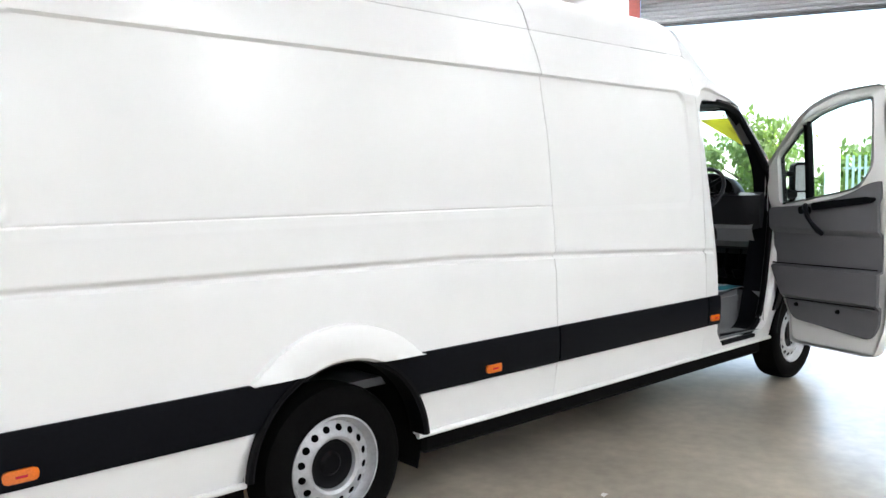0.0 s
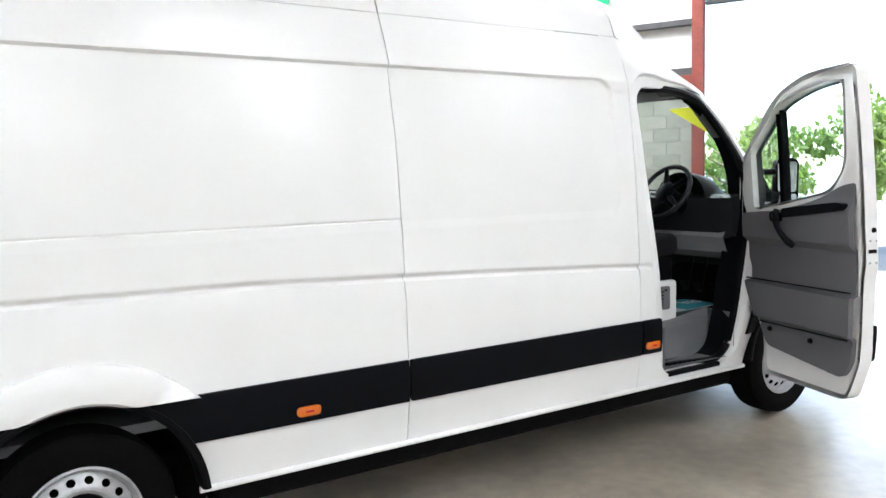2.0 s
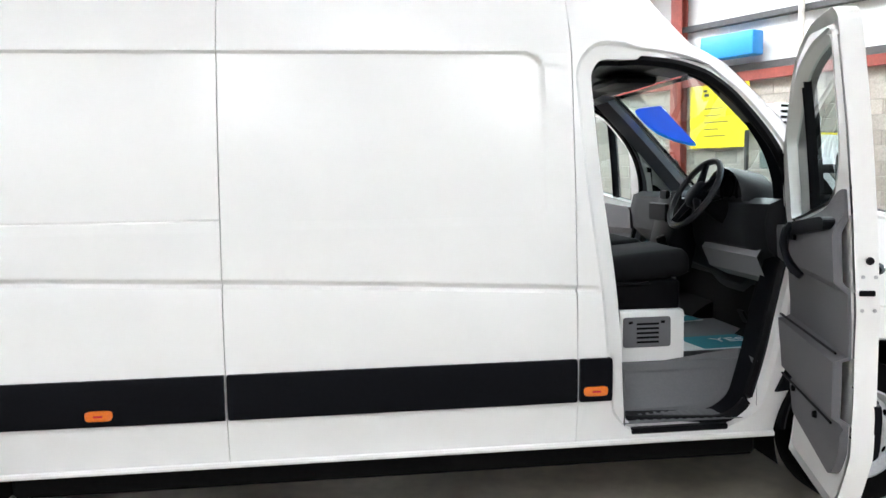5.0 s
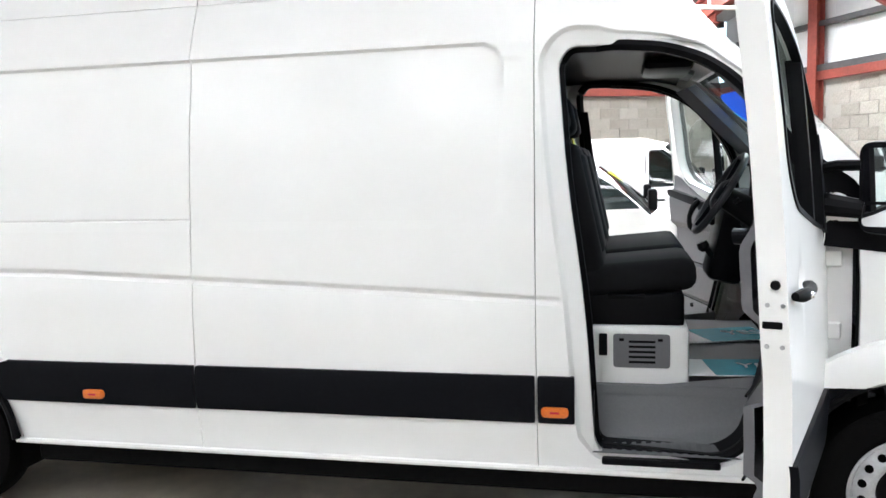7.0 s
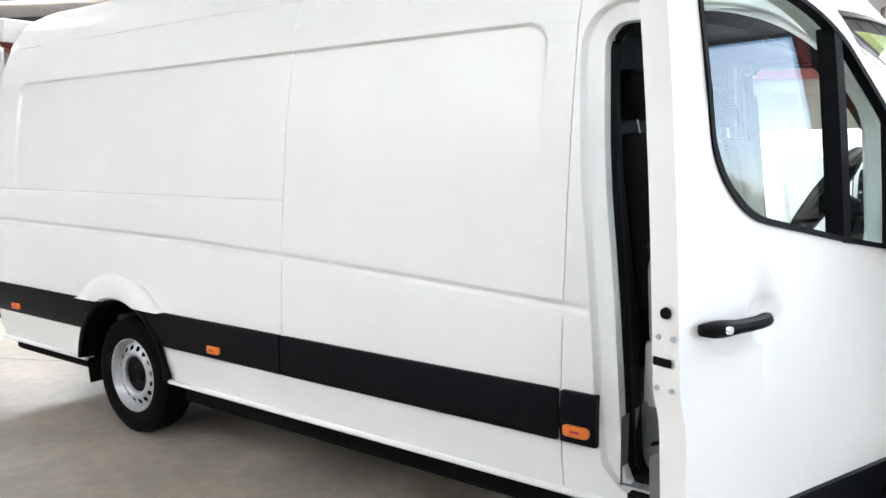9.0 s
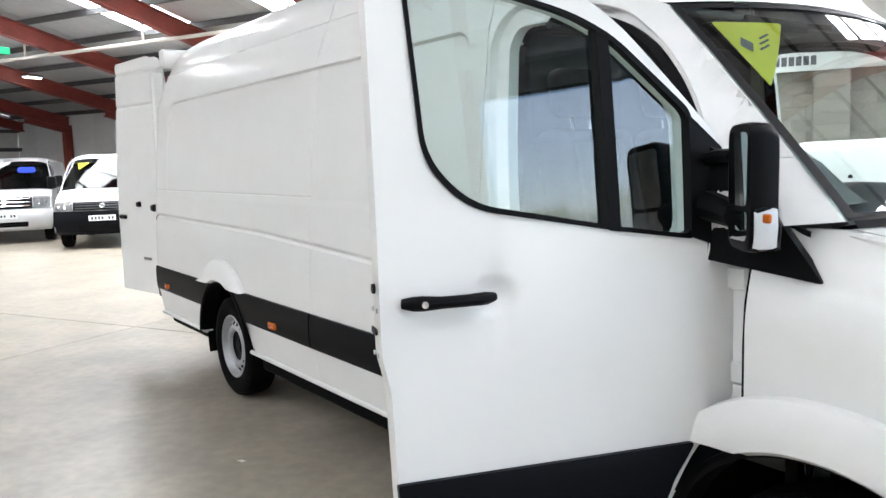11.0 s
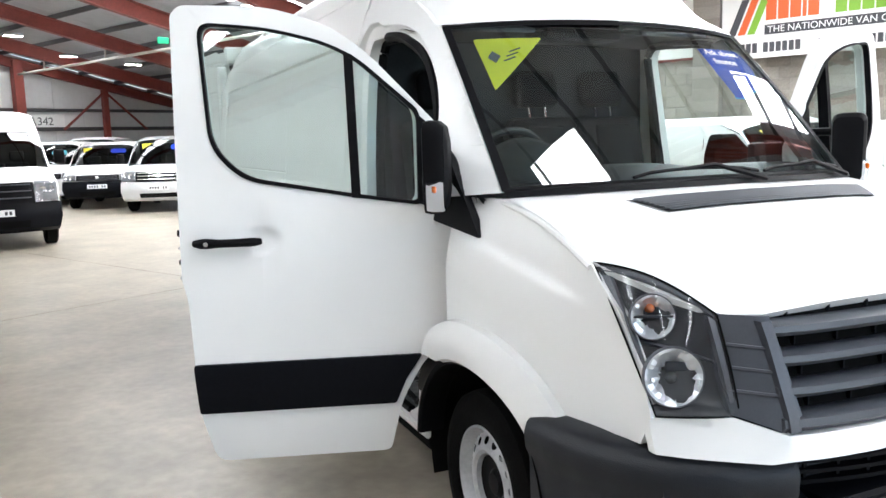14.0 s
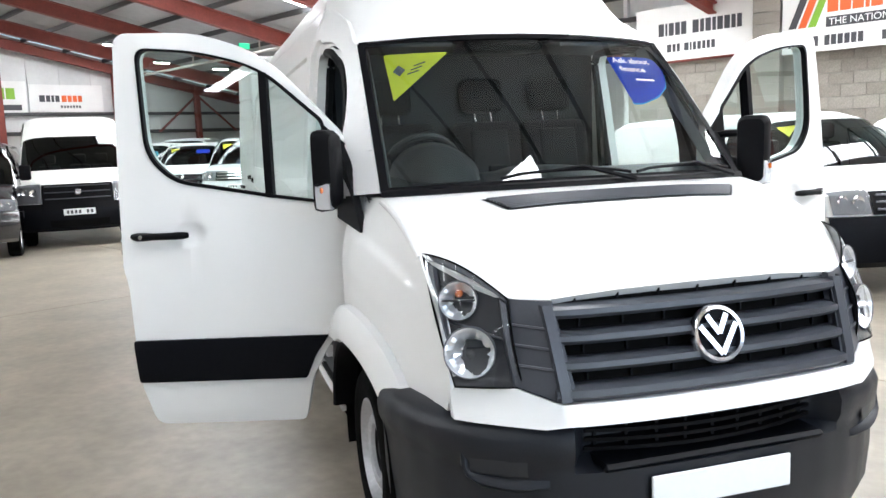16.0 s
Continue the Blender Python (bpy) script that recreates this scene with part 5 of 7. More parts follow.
    for du, dv in ((0.02, 0.055), (-0.02, 0.055), (0.02, -0.06), (-0.02, -0.06)):
        bm = bmesh.new()
        lathe(bm, [(0.0, 0.004), (0.006, 0.004), (0.007, 0.0)], 8, q @ Matrix.Translation((du, dv, 0)))
        part("latch_screw", bm, STEEL, door)
    # hinges
    for zz in (0.98, 1.26):
        bm = bmesh.new()
        box(bm, -0.05, 0.03, 0.045, 0.075, zz - 0.035, zz + 0.035, bev=0.008, m=Matrix.Translation((hinge[0] + 0.03, hinge[1] + (0.0 if sgn > 0 else -0.1), 0)))
        part("hinge", bm, WHITE, door)
    # mirror on its arm
    bm = bmesh.new()
    tri = fillet([(-.055, 1.63), (-.065, 1.34), (.06, 1.385), (.055, 1.73)], 0.012, 3)
    sheet(bm, [tri], [], [1.45, 1.55], lambda s, z: P(s, z, -0.012), normal * 0.04)
    part("mirror_base", bm, BLACK, door)
    bm = bmesh.new()
    tube(bm, [P(0.0, 1.47, 0.0), P(0.0, 1.46, -0.07), P(0.01, 1.45, -0.14)], [0.045, 0.04, 0.035], 10)
    tube(bm, [P(0.0, 1.60, 0.0), P(0.0, 1.61, -0.06), P(0.01, 1.61, -0.14)], [0.02, 0.02, 0.02], 8)
    part("mirror_arm", bm, BLACK, door)
    th = radians(15)

    def mp(u, wd, z):
        """u: outwards along the mirror, wd: towards its glass side, z: up from the housing's middle."""
        return P(0.0 + wd * math.cos(th) + u * math.sin(th), 1.53 + z, 0) + normal * (-(0.205 + u * math.cos(th)) + wd * math.sin(th)) - normal * (table(PROFILE, 1.53 + z) - 0.03)
    bm = bmesh.new()
    rows = []
    # housing: rounded shell, glass side facing the rear
    for dw, k in ((0.042, 0.88), (0.04, 0.97), (0.02, 1.0), (-0.015, 0.98), (-0.036, 0.87), (-0.046, 0.6)):
        rows.append([mp(u * k, dw, z * k) for u, z in fillet([(-0.075, -0.165), (0.07, -0.175), (0.075, 0.165), (-0.075, 0.165)], 0.045, 5)])
    grid(bm, rows, close_v=True, caps=True)
    mir = part("mirror_housing", bm, BLACK, door, "black plastic door mirror housing")
    for nm, z0, z1 in (("mirror_pane", -0.05, 0.14), ("wide_angle_pane", -0.14, -0.062)):
        bm = bmesh.new()
        og = fillet([(-0.06, z0), (0.055, z0), (0.06, z1), (-0.06, z1)], 0.02, 4)
        bm.faces.new([bm.verts.new(mp(u, 0.044, z)) for u, z in og])
        part(nm, bm, MIRROR, mir)
    bm = bmesh.new()
    rows = []
    for wd, k in ((0.034, 0.9), (0.015, 1.0), (-0.02, 1.0), (-0.036, 0.9)):
        rows.append([mp(0.066 + u, wd, -0.10 + z * k) for u, z in ((-0.03, -0.07), (0.012, -0.065), (0.02, 0.0), (0.014, 0.05), (-0.03, 0.055))])
    grid(bm, rows, caps=True)
    rep = part("indicator_repeater", bm, LENS, mir, "clear mirror indicator with amber bulb")
    bm = bmesh.new()
    box(bm, -0.012, 0.012, -0.006, 0.006, -0.012, 0.012, bev=0.004, m=Matrix.Translation(mp(0.079, 0.0, -0.08)))
    part("indicator_bulb", bm, ORANGE, rep)
    bm = bmesh.new()
    rows = []
    for wd, k in ((0.030, 0.85), (0.012, 0.92), (-0.018, 0.92), (-0.031, 0.85)):
        rows.append([mp(0.060 + u, wd, -0.10 + z * k) for u, z in ((-0.03, -0.07), (0.008, -0.065), (0.016, 0.0), (0.010, 0.05), (-0.03, 0.055))])
    grid(bm, rows, caps=True)
    part("indicator_reflector", bm, ALU, rep)
    return door


cab_door(1, (4.02, 0.035, 0), 72, "open white driver's door with a framed window")
cab_door(-1, (4.03, W - 0.03, 0), -72, "open white passenger door with a framed window")

# rear doors: the right one folded back against the flank
def rear_door(hx, hy, turn, sgn):
    M = Matrix.Translation((hx, hy, 0)) @ Matrix.Rotation(radians(turn), 4, "Z")
    out = fillet([(0.0, 0.50), (0.86, 0.50), (0.86, 2.58), (0.16, 2.60), (0.03, 2.40), (0.0, 2.1)], [.03, .03, .03, .12, .1, .1], 4)
    lean = lambda z: 0.06 * smooth01((z - 1.2) / 1.5)
    bm = bmesh.new()
    f = lambda s, z: M @ Vector((lean(z) + 0.012 * math.exp(-((z - 2.18) / 0.01) ** 2) + 0.012 * math.exp(-((z - 2.48) / 0.01) ** 2) + 0.01 * math.exp(-((z - 0.75) / 0.012) ** 2), sgn * s, z))
    bk = M.to_3x3() @ Vector((0.07, 0, 0))
    sheet(bm, [out], [0.1, 0.45, 0.8], steps(0.55, 2.55, 0.08) + steps(2.15, 2.21, 0.007) + steps(2.45, 2.51, 0.007), f, bk, full=True)
    rd = part("rear_door", bm, WHITE, van, "open white rear door with a pressed upper panel")
    bm = bmesh.new()
    box(bm, -0.03, 0.0, -0.06, 0.06, -0.02, 0.02, bev=0.01, m=M @ Matrix.Translation((0.0, sgn * 0.74, 1.18)))
    part("door_handle", bm, BLACK, rd)
    bm = bmesh.new()
    lathe(bm, [(0.0, 0.03), (0.02, 0.03), (0.028, 0.0)], 14, M @ Matrix.Translation((0.0, sgn * 0.42, 1.30)) @ Matrix.Rotation(radians(-90), 4, "Y"))
    part("door_stop", bm, BLACK, rd)
    bm = bmesh.new()
    bar_rows(bm, [(0.25, 0.40, 0.80, 0.825)], lambda s, z: M @ Vector((lean(z) - 0.006, sgn * s, z)), M.to_3x3() @ Vector((0.005, 0, 0)))
    part("model_badge", bm, CHROME, rd)


rear_door(-1.66, 0.10, 101, 1)
rear_door(-1.66, W - 0.12, -90, -1)

# tail: rear frame, lamp clusters, bumper, dark load space
bm = bmesh.new()
for y0 in (0.06, W - 0.16):
    box(bm, -1.66, -1.58, y0, y0 + 0.10, 0.44, 2.42, bev=0.015)
box(bm, -1.66, -1.58, 0.15, W - 0.15, 2.46, 2.62, bev=0.02)
part("rear_frame", bm, WHITE, van)
for sgn in (1, -1):
    bm = bmesh.new()
    y0 = 0.045 if sgn > 0 else W - 0.105
    box(bm, -1.685, -1.59, y0, y0 + 0.06, 0.82, 1.22, bev=0.015)
    part("tail_lamp", bm, REDLENS, van)
    bm = bmesh.new()
    box(bm, -0.03, 0.05, -0.02, 0.05, -0.03, 0.03, bev=0.015, m=Matrix.Translation((-1.66, 0.02 if sgn > 0 else W - 0.02, 1.28)))
    part("rear_hinge", bm, BLACK, van)
bm = bmesh.new()
box(bm, -1.72, -1.55, 0.03, W - 0.03, 0.50, 0.62, bev=0.03, seg=2)
part("rear_bumper", bm, PLASTIC, van)
bm = bmesh.new()
box(bm, -1.55, 2.9, 0.20, W - 0.20, 0.62, 0.66)
part("load_floor", bm, BODYGREY, van)
bm = bmesh.new()
box(bm, 2.88, 2.90, 0.15, W - 0.15, 0.66, 2.13, bev=0.004)
box(bm, 2.88, 2.90, 0.30, W - 0.30, 2.13, 2.5, bev=0.004)
part("bulkhead", bm, BULKHEAD, van, "dark grey steel bulkhead behind the seats")

# ---------------------------------------------------------------- cab interior
bm = bmesh.new()
out = [(3.19, .25), (3.80, .25), (3.80, W - .25), (3.19, W - .25)]
box(bm, 2.9, 4.25, 0.24, W - 0.24, 0.66, 0.70)
part("cab_floor", bm, BODYGREY, van)
for sgn in (1, -1):
    fy = (lambda y: y) if sgn > 0 else (lambda y: W - y)
    bm = bmesh.new()
    # step well: tread, riser and curved ends
    rows = []
    for x in steps(3.14, 3.80, 0.06):
        lift = 0.04 * max(0, x - 3.5) / 0.3
        rows.append([(x, fy(0.03), 0.472), (x, fy(0.20), 0.472), (x, fy(0.225), 0.482 + lift), (x, fy(0.245), 0.55 + lift), (x, fy(0.25), 0.69 + 0.12 * max(0, x - 3.3))])
    grid(bm, rows)
    grid(bm, [[(3.15, fy(0.03), z), (3.15, fy(0.26), z)] for z in (0.46, 0.72)])
    grid(bm, [[(3.78, fy(0.03), z), (3.80, fy(0.26), z)] for z in (0.46, 0.74)])
    stp = part("entry_step", bm, BODYGREY, van, "moulded grey entry step")
    for k in range(14):
        bm = bmesh.new()
        x = 3.22 + 0.04 * k
        box(bm, x, x + 0.018, fy(0.05) if sgn > 0 else fy(0.19), fy(0.19) if sgn > 0 else fy(0.05), 0.471, 0.4745, bev=0.001)
        part("tread_rib", bm, BODYGREY, stp)
    # white seat pedestal with a grey plate
    bm = bmesh.new()
    y0, y1 = (0.27, 0.72) if sgn > 0 else (W - 1.15, W - 0.27)
    box(bm, 3.12, 3.54, y0, y1, 0.66, 0.95, bev=0.025, seg=2)
    ped = part("seat_pedestal", bm, WHITE, van, "white painted seat box")
    if sgn > 0:
        bm = bmesh.new()
        pl = fillet([(3.225, 0.77), (3.46, 0.77), (3.46, 0.915), (3.225, 0.915)], 0.015, 3)
        sheet(bm, [pl], [], [], lambda x, z: (x, 0.262, z), (0, 0.01, 0))
        pp = part("vent_plate", bm, GREYTRIM, ped)
        bm = bmesh.new()
        bar_rows(bm, [(3.29 + 0.0, 3.40, 0.79 + 0.022 * i, 0.80 + 0.022 * i) for i in range(5)] + [(3.25, 3.27, 0.885, 0.897), (3.41, 3.43, 0.885, 0.897)], lambda x, z: (x, 0.2595, z), (0, 0.002, 0))
        part("plate_print", bm, BLACK, pp)
        bm = bmesh.new()
        sheet(bm, [fillet([(3.165, 0.82), (3.20, 0.82), (3.20, 0.915), (3.165, 0.915)], 0.006, 2)], [], [], lambda x, z: (x, 0.262, z), (0, 0.01, 0))
        part("switch_plate", bm, BLACK, ped)


def cushion(bm, x0, x1, y0, y1, z0, z1, r, m=None, puff=0.02):
    vs = box(bm, x0, x1, y0, y1, z0, z1, bev=r, seg=3)
    vs = [v for v in bm.verts if v.is_valid] if not vs else vs
    if m:
        bmesh.ops.transform(bm, matrix=m, verts=[v for v in vs if v.is_valid])


def seat(name, y0, y1, label, heads):
    cy = 0.5 * (y0 + y1)
    bm = bmesh.new()
    cushion(bm, 3.05, 3.57, y0, y1, 1.08, 1.22, 0.05, Matrix.Translation((3.3, 0, 1.15)) @ Matrix.Rotation(radians(-5), 4, "Y") @ Matrix.Translation((-3.3, 0, -1.15)))
    st = part(name, bm, CLOTH, van, label)
    bm = bmesh.new()
    cushion(bm, 3.08, 3.52, y0 + 0.02, y1 - 0.02, 0.94, 1.09, 0.02)
    part("seat_base", bm, BLACK, st)
    bm = bmesh.new()
    box(bm, 3.20, 3.36, y0 - 0.004, y0 + 0.02, 1.07, 1.085, bev=0.005)
    part("adjuster_lever", bm, BLACK, st)
    tilt = Matrix.Translation((3.13, 0, 1.15)) @ Matrix.Rotation(radians(-12), 4, "Y") @ Matrix.Translation((-3.13, 0, -1.15))
    n = heads
    w = (y1 - y0) / n
    for k in range(n):
        a, b2 = y0 + w * k, y0 + w * (k + 1)
        bm = bmesh.new()
        cushion(bm, 3.06, 3.20, a + 0.005, b2 - 0.005, 1.14, 1.74, 0.05, tilt)
        bk = part("backrest", bm, CLOTH, st)
        bm = bmesh.new()
        cushion(bm, 3.17, 3.215, a + 0.10, b2 - 0.10, 1.24, 1.68, 0.018, tilt)
        part("backrest_panel", bm, CLOTHMID, bk)
        bm = bmesh.new()
        c = 0.5 * (a + b2)
        cushion(bm, 3.07, 3.18, c - 0.13, c + 0.13, 1.80, 2.0, 0.045, tilt)
        part("headrest", bm, CLOTH, bk)
        for dy in (-0.05, 0.05):
            bm = bmesh.new()
            tube(bm, [tilt @ Vector((3.125, c + dy, 1.72)), tilt @ Vector((3.125, c + dy, 1.83))], 0.007, 8)
            part("headrest_post", bm, CHROME, bk)


seat("driver_seat", 0.27, 0.76, "black cloth driver's seat", 1)
seat("passenger_bench", 0.86, 1.72, "black cloth double passenger seat", 2)

# dashboard: one lofted body across the cab
dash_prof = [(4.22, 1.40), (4.02, 1.47), (3.90, 1.475), (3.84, 1.45), (3.82, 1.36), (3.84, 1.24), (3.92, 1.16), (4.02, 1.10), (4.15, 1.02), (4.22, 0.72)]
bm = bmesh.new()
rows = []
for y in [0.115, 0.13] + steps(0.2, W - 0.2, 0.1) + [W - 0.13, W - 0.115]:
    u = abs(y - YC)
    k = 0.0 if u < 0.80 else 0.03
    cen = smooth01((0.24 - abs(y - 1.02)) / 0.1)
    rows.append([(x + k - 0.05 * cen * (1 if x < 4.0 else 0), y, z + (0.02 * cen if z > 1.3 else -0.06 * cen if z < 1.2 else 0)) for x, z in dash_prof])
grid(bm, rows, caps=True)
dash = part("dashboard", bm, DASH, van, "black moulded dashboard")
bm = bmesh.new()
rows = []
for y in steps(0.16, 0.74, 0.06):
    rows.append([(3.86, y, 1.24), (3.835, y, 1.20), (3.88, y, 1.10), (3.98, y, 1.05), (4.05, y, 1.07)])
grid(bm, rows)
part("knee_panel", bm, LIGHTTRIM, dash)
bm = bmesh.new()
rows = []
for k in range(13):
    an = math.pi * k / 12
    y, z = 0.50 + 0.20 * math.cos(an), 1.46 + 0.16 * math.sin(an)
    rows.append([(3.83, y, z), (3.85, 0.50 + (y - 0.5) * 1.04, 1.46 + (z - 1.46) * 1.04), (4.00, 0.50 + (y - 0.5) * 0.95, 1.46 + (z - 1.46) * 0.85), (4.14, 0.50 + (y - 0.5) * 0.7, 1.45)])
grid(bm, rows)
part("instrument_hood", bm, DASH, dash)
bm = bmesh.new()
for dy in (-0.08, 0.08):
    lathe(bm, [(0.0, 0.0), (0.06, 0.0), (0.066, 0.012), (0.07, 0.0)], 20, Matrix.Translation((3.90, 0.5 + dy, 1.52)) @ Matrix.Rotation(radians(-80), 4, "Y"))
part("dials", bm, BLACK, dash)
bm = bmesh.new()
box(bm, 3.70, 3.86, 0.82, 1.14, 1.05, 1.46, bev=0.03, seg=2, m=Matrix.Translation((3.78, 0, 1.25)) @ Matrix.Rotation(radians(12), 4, "Y") @ Matrix.Translation((-3.78, 0, -1.25)))
con = part("centre_console", bm, PLASTIC, dash)
bm = bmesh.new()
box(bm, 3.675, 3.70, 0.86, 1.10, 1.33, 1.43, bev=0.006)
part("radio", bm, BLACK, con)
for yy in (0.88, 1.04):
    bm = bmesh.new()
    box(bm, 3.735, 3.76, yy - 0.05, yy + 0.05, 1.45, 1.50, bev=0.006)
    part("air_vent", bm, BLACK, con)
bm = bmesh.new()
tube(bm, [(3.72, 0.86, 1.14), (3.66, 0.84, 1.22)], 0.015, 8)
lathe(bm, [(0.0, 0.05), (0.026, 0.045), (0.03, 0.02), (0.018, 0.0)], 14, pose(3.655, 0.838, 1.21, 0, -25, 0))
part("gear_lever", bm, BLACK, con)
bm = bmesh.new()
box(bm, 3.83, 3.85, 0.20, 0.30, 1.30, 1.40, bev=0.008)
part("side_vent", bm, BLACK, dash)
# steering wheel and column
SM = Matrix.Translation((3.68, 0.50, 1.495)) @ Matrix.Rotation(radians(-58), 4, "Y")
bm = bmesh.new()
tube(bm, [SM @ Vector((0.19 * math.cos(a), 0.19 * math.sin(a), 0)) for a in [2 * math.pi * k / 40 for k in range(40)]], 0.016, 8, closed=True)
sw = part("steering_wheel", bm, DASH, van, "black four-spoke steering wheel")
bm = bmesh.new()
lathe(bm, [(0.0, 0.02), (0.05, 0.018), (0.075, 0.0), (0.07, -0.03), (0.0, -0.03)], 20, SM)
part("hub", bm, PLASTIC, sw)
for an in (20, 160, 235, 305):
    bm = bmesh.new()
    a = radians(an)
    tube(bm, [SM @ Vector((0.05 * math.cos(a), 0.05 * math.sin(a), -0.01)), SM @ Vector((0.18 * math.cos(a), 0.18 * math.sin(a), -0.002))], [0.022, 0.014], 8)
    part("spoke", bm, PLASTIC, sw)
bm = bmesh.new()
tube(bm, [SM @ Vector((0, 0, -0.03)), SM @ Vector((0, 0, -0.16)), SM @ Vector((0, 0, -0.34))], [0.05, 0.06, 0.05], 12)
for dy in (-1, 1):
    tube(bm, [SM @ Vector((0.0, 0.03 * dy, -0.07)), SM @ Vector((0.02, 0.17 * dy, -0.06))], 0.009, 6)
part("steering_column", bm, BLACK, sw)
# pedals
for y, x in ((0.38, 4.02), (0.50, 4.0), (0.62, 4.0)):
    bm = bmesh.new()
    tube(bm, [(4.10, y, 1.02), (4.05, y, 0.85)], 0.01, 6)
    box(bm, -0.008, 0.008, -0.035, 0.035, -0.04, 0.04, bev=0.005, m=pose(x + 0.02, y, 0.83, 0, -30, 0))
    part("pedal", bm, BLACK, van)
# bulkhead wall ahead of the feet
bm = bmesh.new()
box(bm, 4.16, 4.20, 0.16, W - 0.16, 0.5, 1.12)
part("footwell_wall", bm, DARKLINER, van)
# headlining with shelf, sun visors and mirror
bm = bmesh.new()
rows = []
for x, z in ((2.90, 2.12), (3.25, 2.13), (3.45, 2.12), (3.58, 2.09)):
    rows.append([(x, y, z + 0.02 * (1 - ((y - YC) / 0.8) ** 2)) for y in steps(0.13, W - 0.13, 0.2)])
grid(bm, rows)
part("headlining", bm, PLASTIC, van)
bm = bmesh.new()
box(bm, 3.36, 3.60, 0.78, 1.21, 2.07, 2.13, bev=0.03, seg=2)
part("overhead_console", bm, PLASTIC, van)
for y0, y1 in ((0.30, 0.70), (1.28, 1.68)):
    bm = bmesh.new()
    box(bm, -0.16, 0.0, y0, y1, -0.012, 0.012, bev=0.01, seg=2, m=Matrix.Translation((3.64, 0, 2.10)) @ Matrix.Rotation(radians(12), 4, "Y"))
    part("sun_visor", bm, GREYTRIM, van)
for sgn in (1, -1):
    bm = bmesh.new()
    rows = []
    for k in range(9):
        e = ws_edge(k / 8)
        y0 = e.y + 0.02
        q = [(e.x - 0.02, y0 + 0.03, e.z - 0.01), (e.x - 0.07, y0 + 0.05, e.z - 0.03), (e.x - 0.13, y0 + 0.0, e.z - 0.05), (e.x - 0.12, y0 - 0.06, e.z - 0.04)]
        rows.append([(x, y if sgn > 0 else W - y, z) for x, y, z in q])
    grid(bm, rows)
    part("pillar_cover", bm, GREYTRIM, van)
# seat belt
bm = bmesh.new()
rows = []
for t in steps(0, 1, 0.1):
    c = Vector((3.02, W - 0.2, 1.95)).lerp(Vector((3.14, W - 0.22, 0.95)), t)
    rows.append([c + Vector((0, 0, 0)), c + Vector((0.045, 0.0, 0.0)), c + Vector((0.045, 0.002, 0.0))])
grid(bm, rows)
part("seat_belt", bm, BLACK, van)

# stickers on the glass
def ws_sheet(name, outline, mat, off, parent=None, label=""):
    bm = bmesh.new()
    s0, s1 = min(p[0] for p in outline), max(p[0] for p in outline)
    t0, t1 = min(p[1] for p in outline), max(p[1] for p in outline)
    sheet(bm, [outline], steps(s0, s1, 0.02)[1:-1], steps(t0, t1, 0.04)[1:-1], lambda s, t: ws_point(s, t) + Vector((off, 0, off)))
    if parent:
        return part(name, bm, mat, parent, label)
    return bm


ytri = fillet([(0.070, 0.905), (0.258, 0.893), (0.072, 0.555)], 0.012, 3)
ysticker = solo("windscreen_sticker", ws_sheet("s", ytri, YELLOW, -0.004), YELLOW, "yellow triangular sticker inside the windscreen", "sticker")
mk = ws_sheet("sticker_mark", fillet([(0.102, 0.727), (0.122, 0.775), (0.105, 0.812), (0.086, 0.765)], 0.003, 2), INKGREY, -0.002, ysticker)
for q in range(3):
    ws_sheet("print_bar", [(0.125 + 0.012 * q, 0.735 + 0.03 * q), (0.16 + 0.012 * q, 0.76 + 0.03 * q), (0.158 + 0.012 * q, 0.768 + 0.03 * q), (0.123 + 0.012 * q, 0.743 + 0.03 * q)], INKGREY, -0.002, ysticker)
fin = fillet([(0.764, 0.842), (0.945, 0.865), (0.962, 0.75), (0.93, 0.62), (0.872, 0.535), (0.80, 0.482), (0.764, 0.48)], [0.01, 0.04, 0.08, 0.06, 0.05, 0.02, 0.01], 4)
bsticker = solo("windscreen_sticker", ws_sheet("s", fin, BLUE, -0.004), BLUE, "blue curved sticker inside the windscreen", "sticker")
ws_sheet("sticker_edge", fillet([(0.960, 0.73), (0.932, 0.615), (0.873, 0.53), (0.80, 0.477), (0.764, 0.474), (0.765, 0.502), (0.797, 0.508), (0.864, 0.56), (0.918, 0.64)], 0.01, 3), CYAN, -0.0065, bsticker)


def ws_text(text, s0, s1, t0, size):
    a, b2 = ws_point(s0, t0), ws_point(s1, t0)
    ex = (b2 - a).normalized()
    up = (ws_point(s0, t0 + 0.1) - ws_point(s0, t0 - 0.1)).normalized()
    nz = ex.cross(up).normalized()
    up = nz.cross(ex)
    m = Matrix((ex, up, nz)).transposed().to_4x4()
    m.translation = a + nz * 0.006
    return m


lettering("sticker_text", "Ask about", 0.055, PAPER, ws_text("", 0.772, 0.88, 0.785, 1), bsticker)
lettering("sticker_text", "finance", 0.055, PAPER, ws_text("", 0.783, 0.88, 0.715, 1), bsticker)
bm = bmesh.new()
bar_rows(bm, [(0.82, 0.89, 0.645, 0.657)], lambda s, t: ws_point(s, t) + Vector((0.003, 0, 0.003)), (0.001, 0, 0.001))
part("print_bar", bm, PAPER, bsticker)

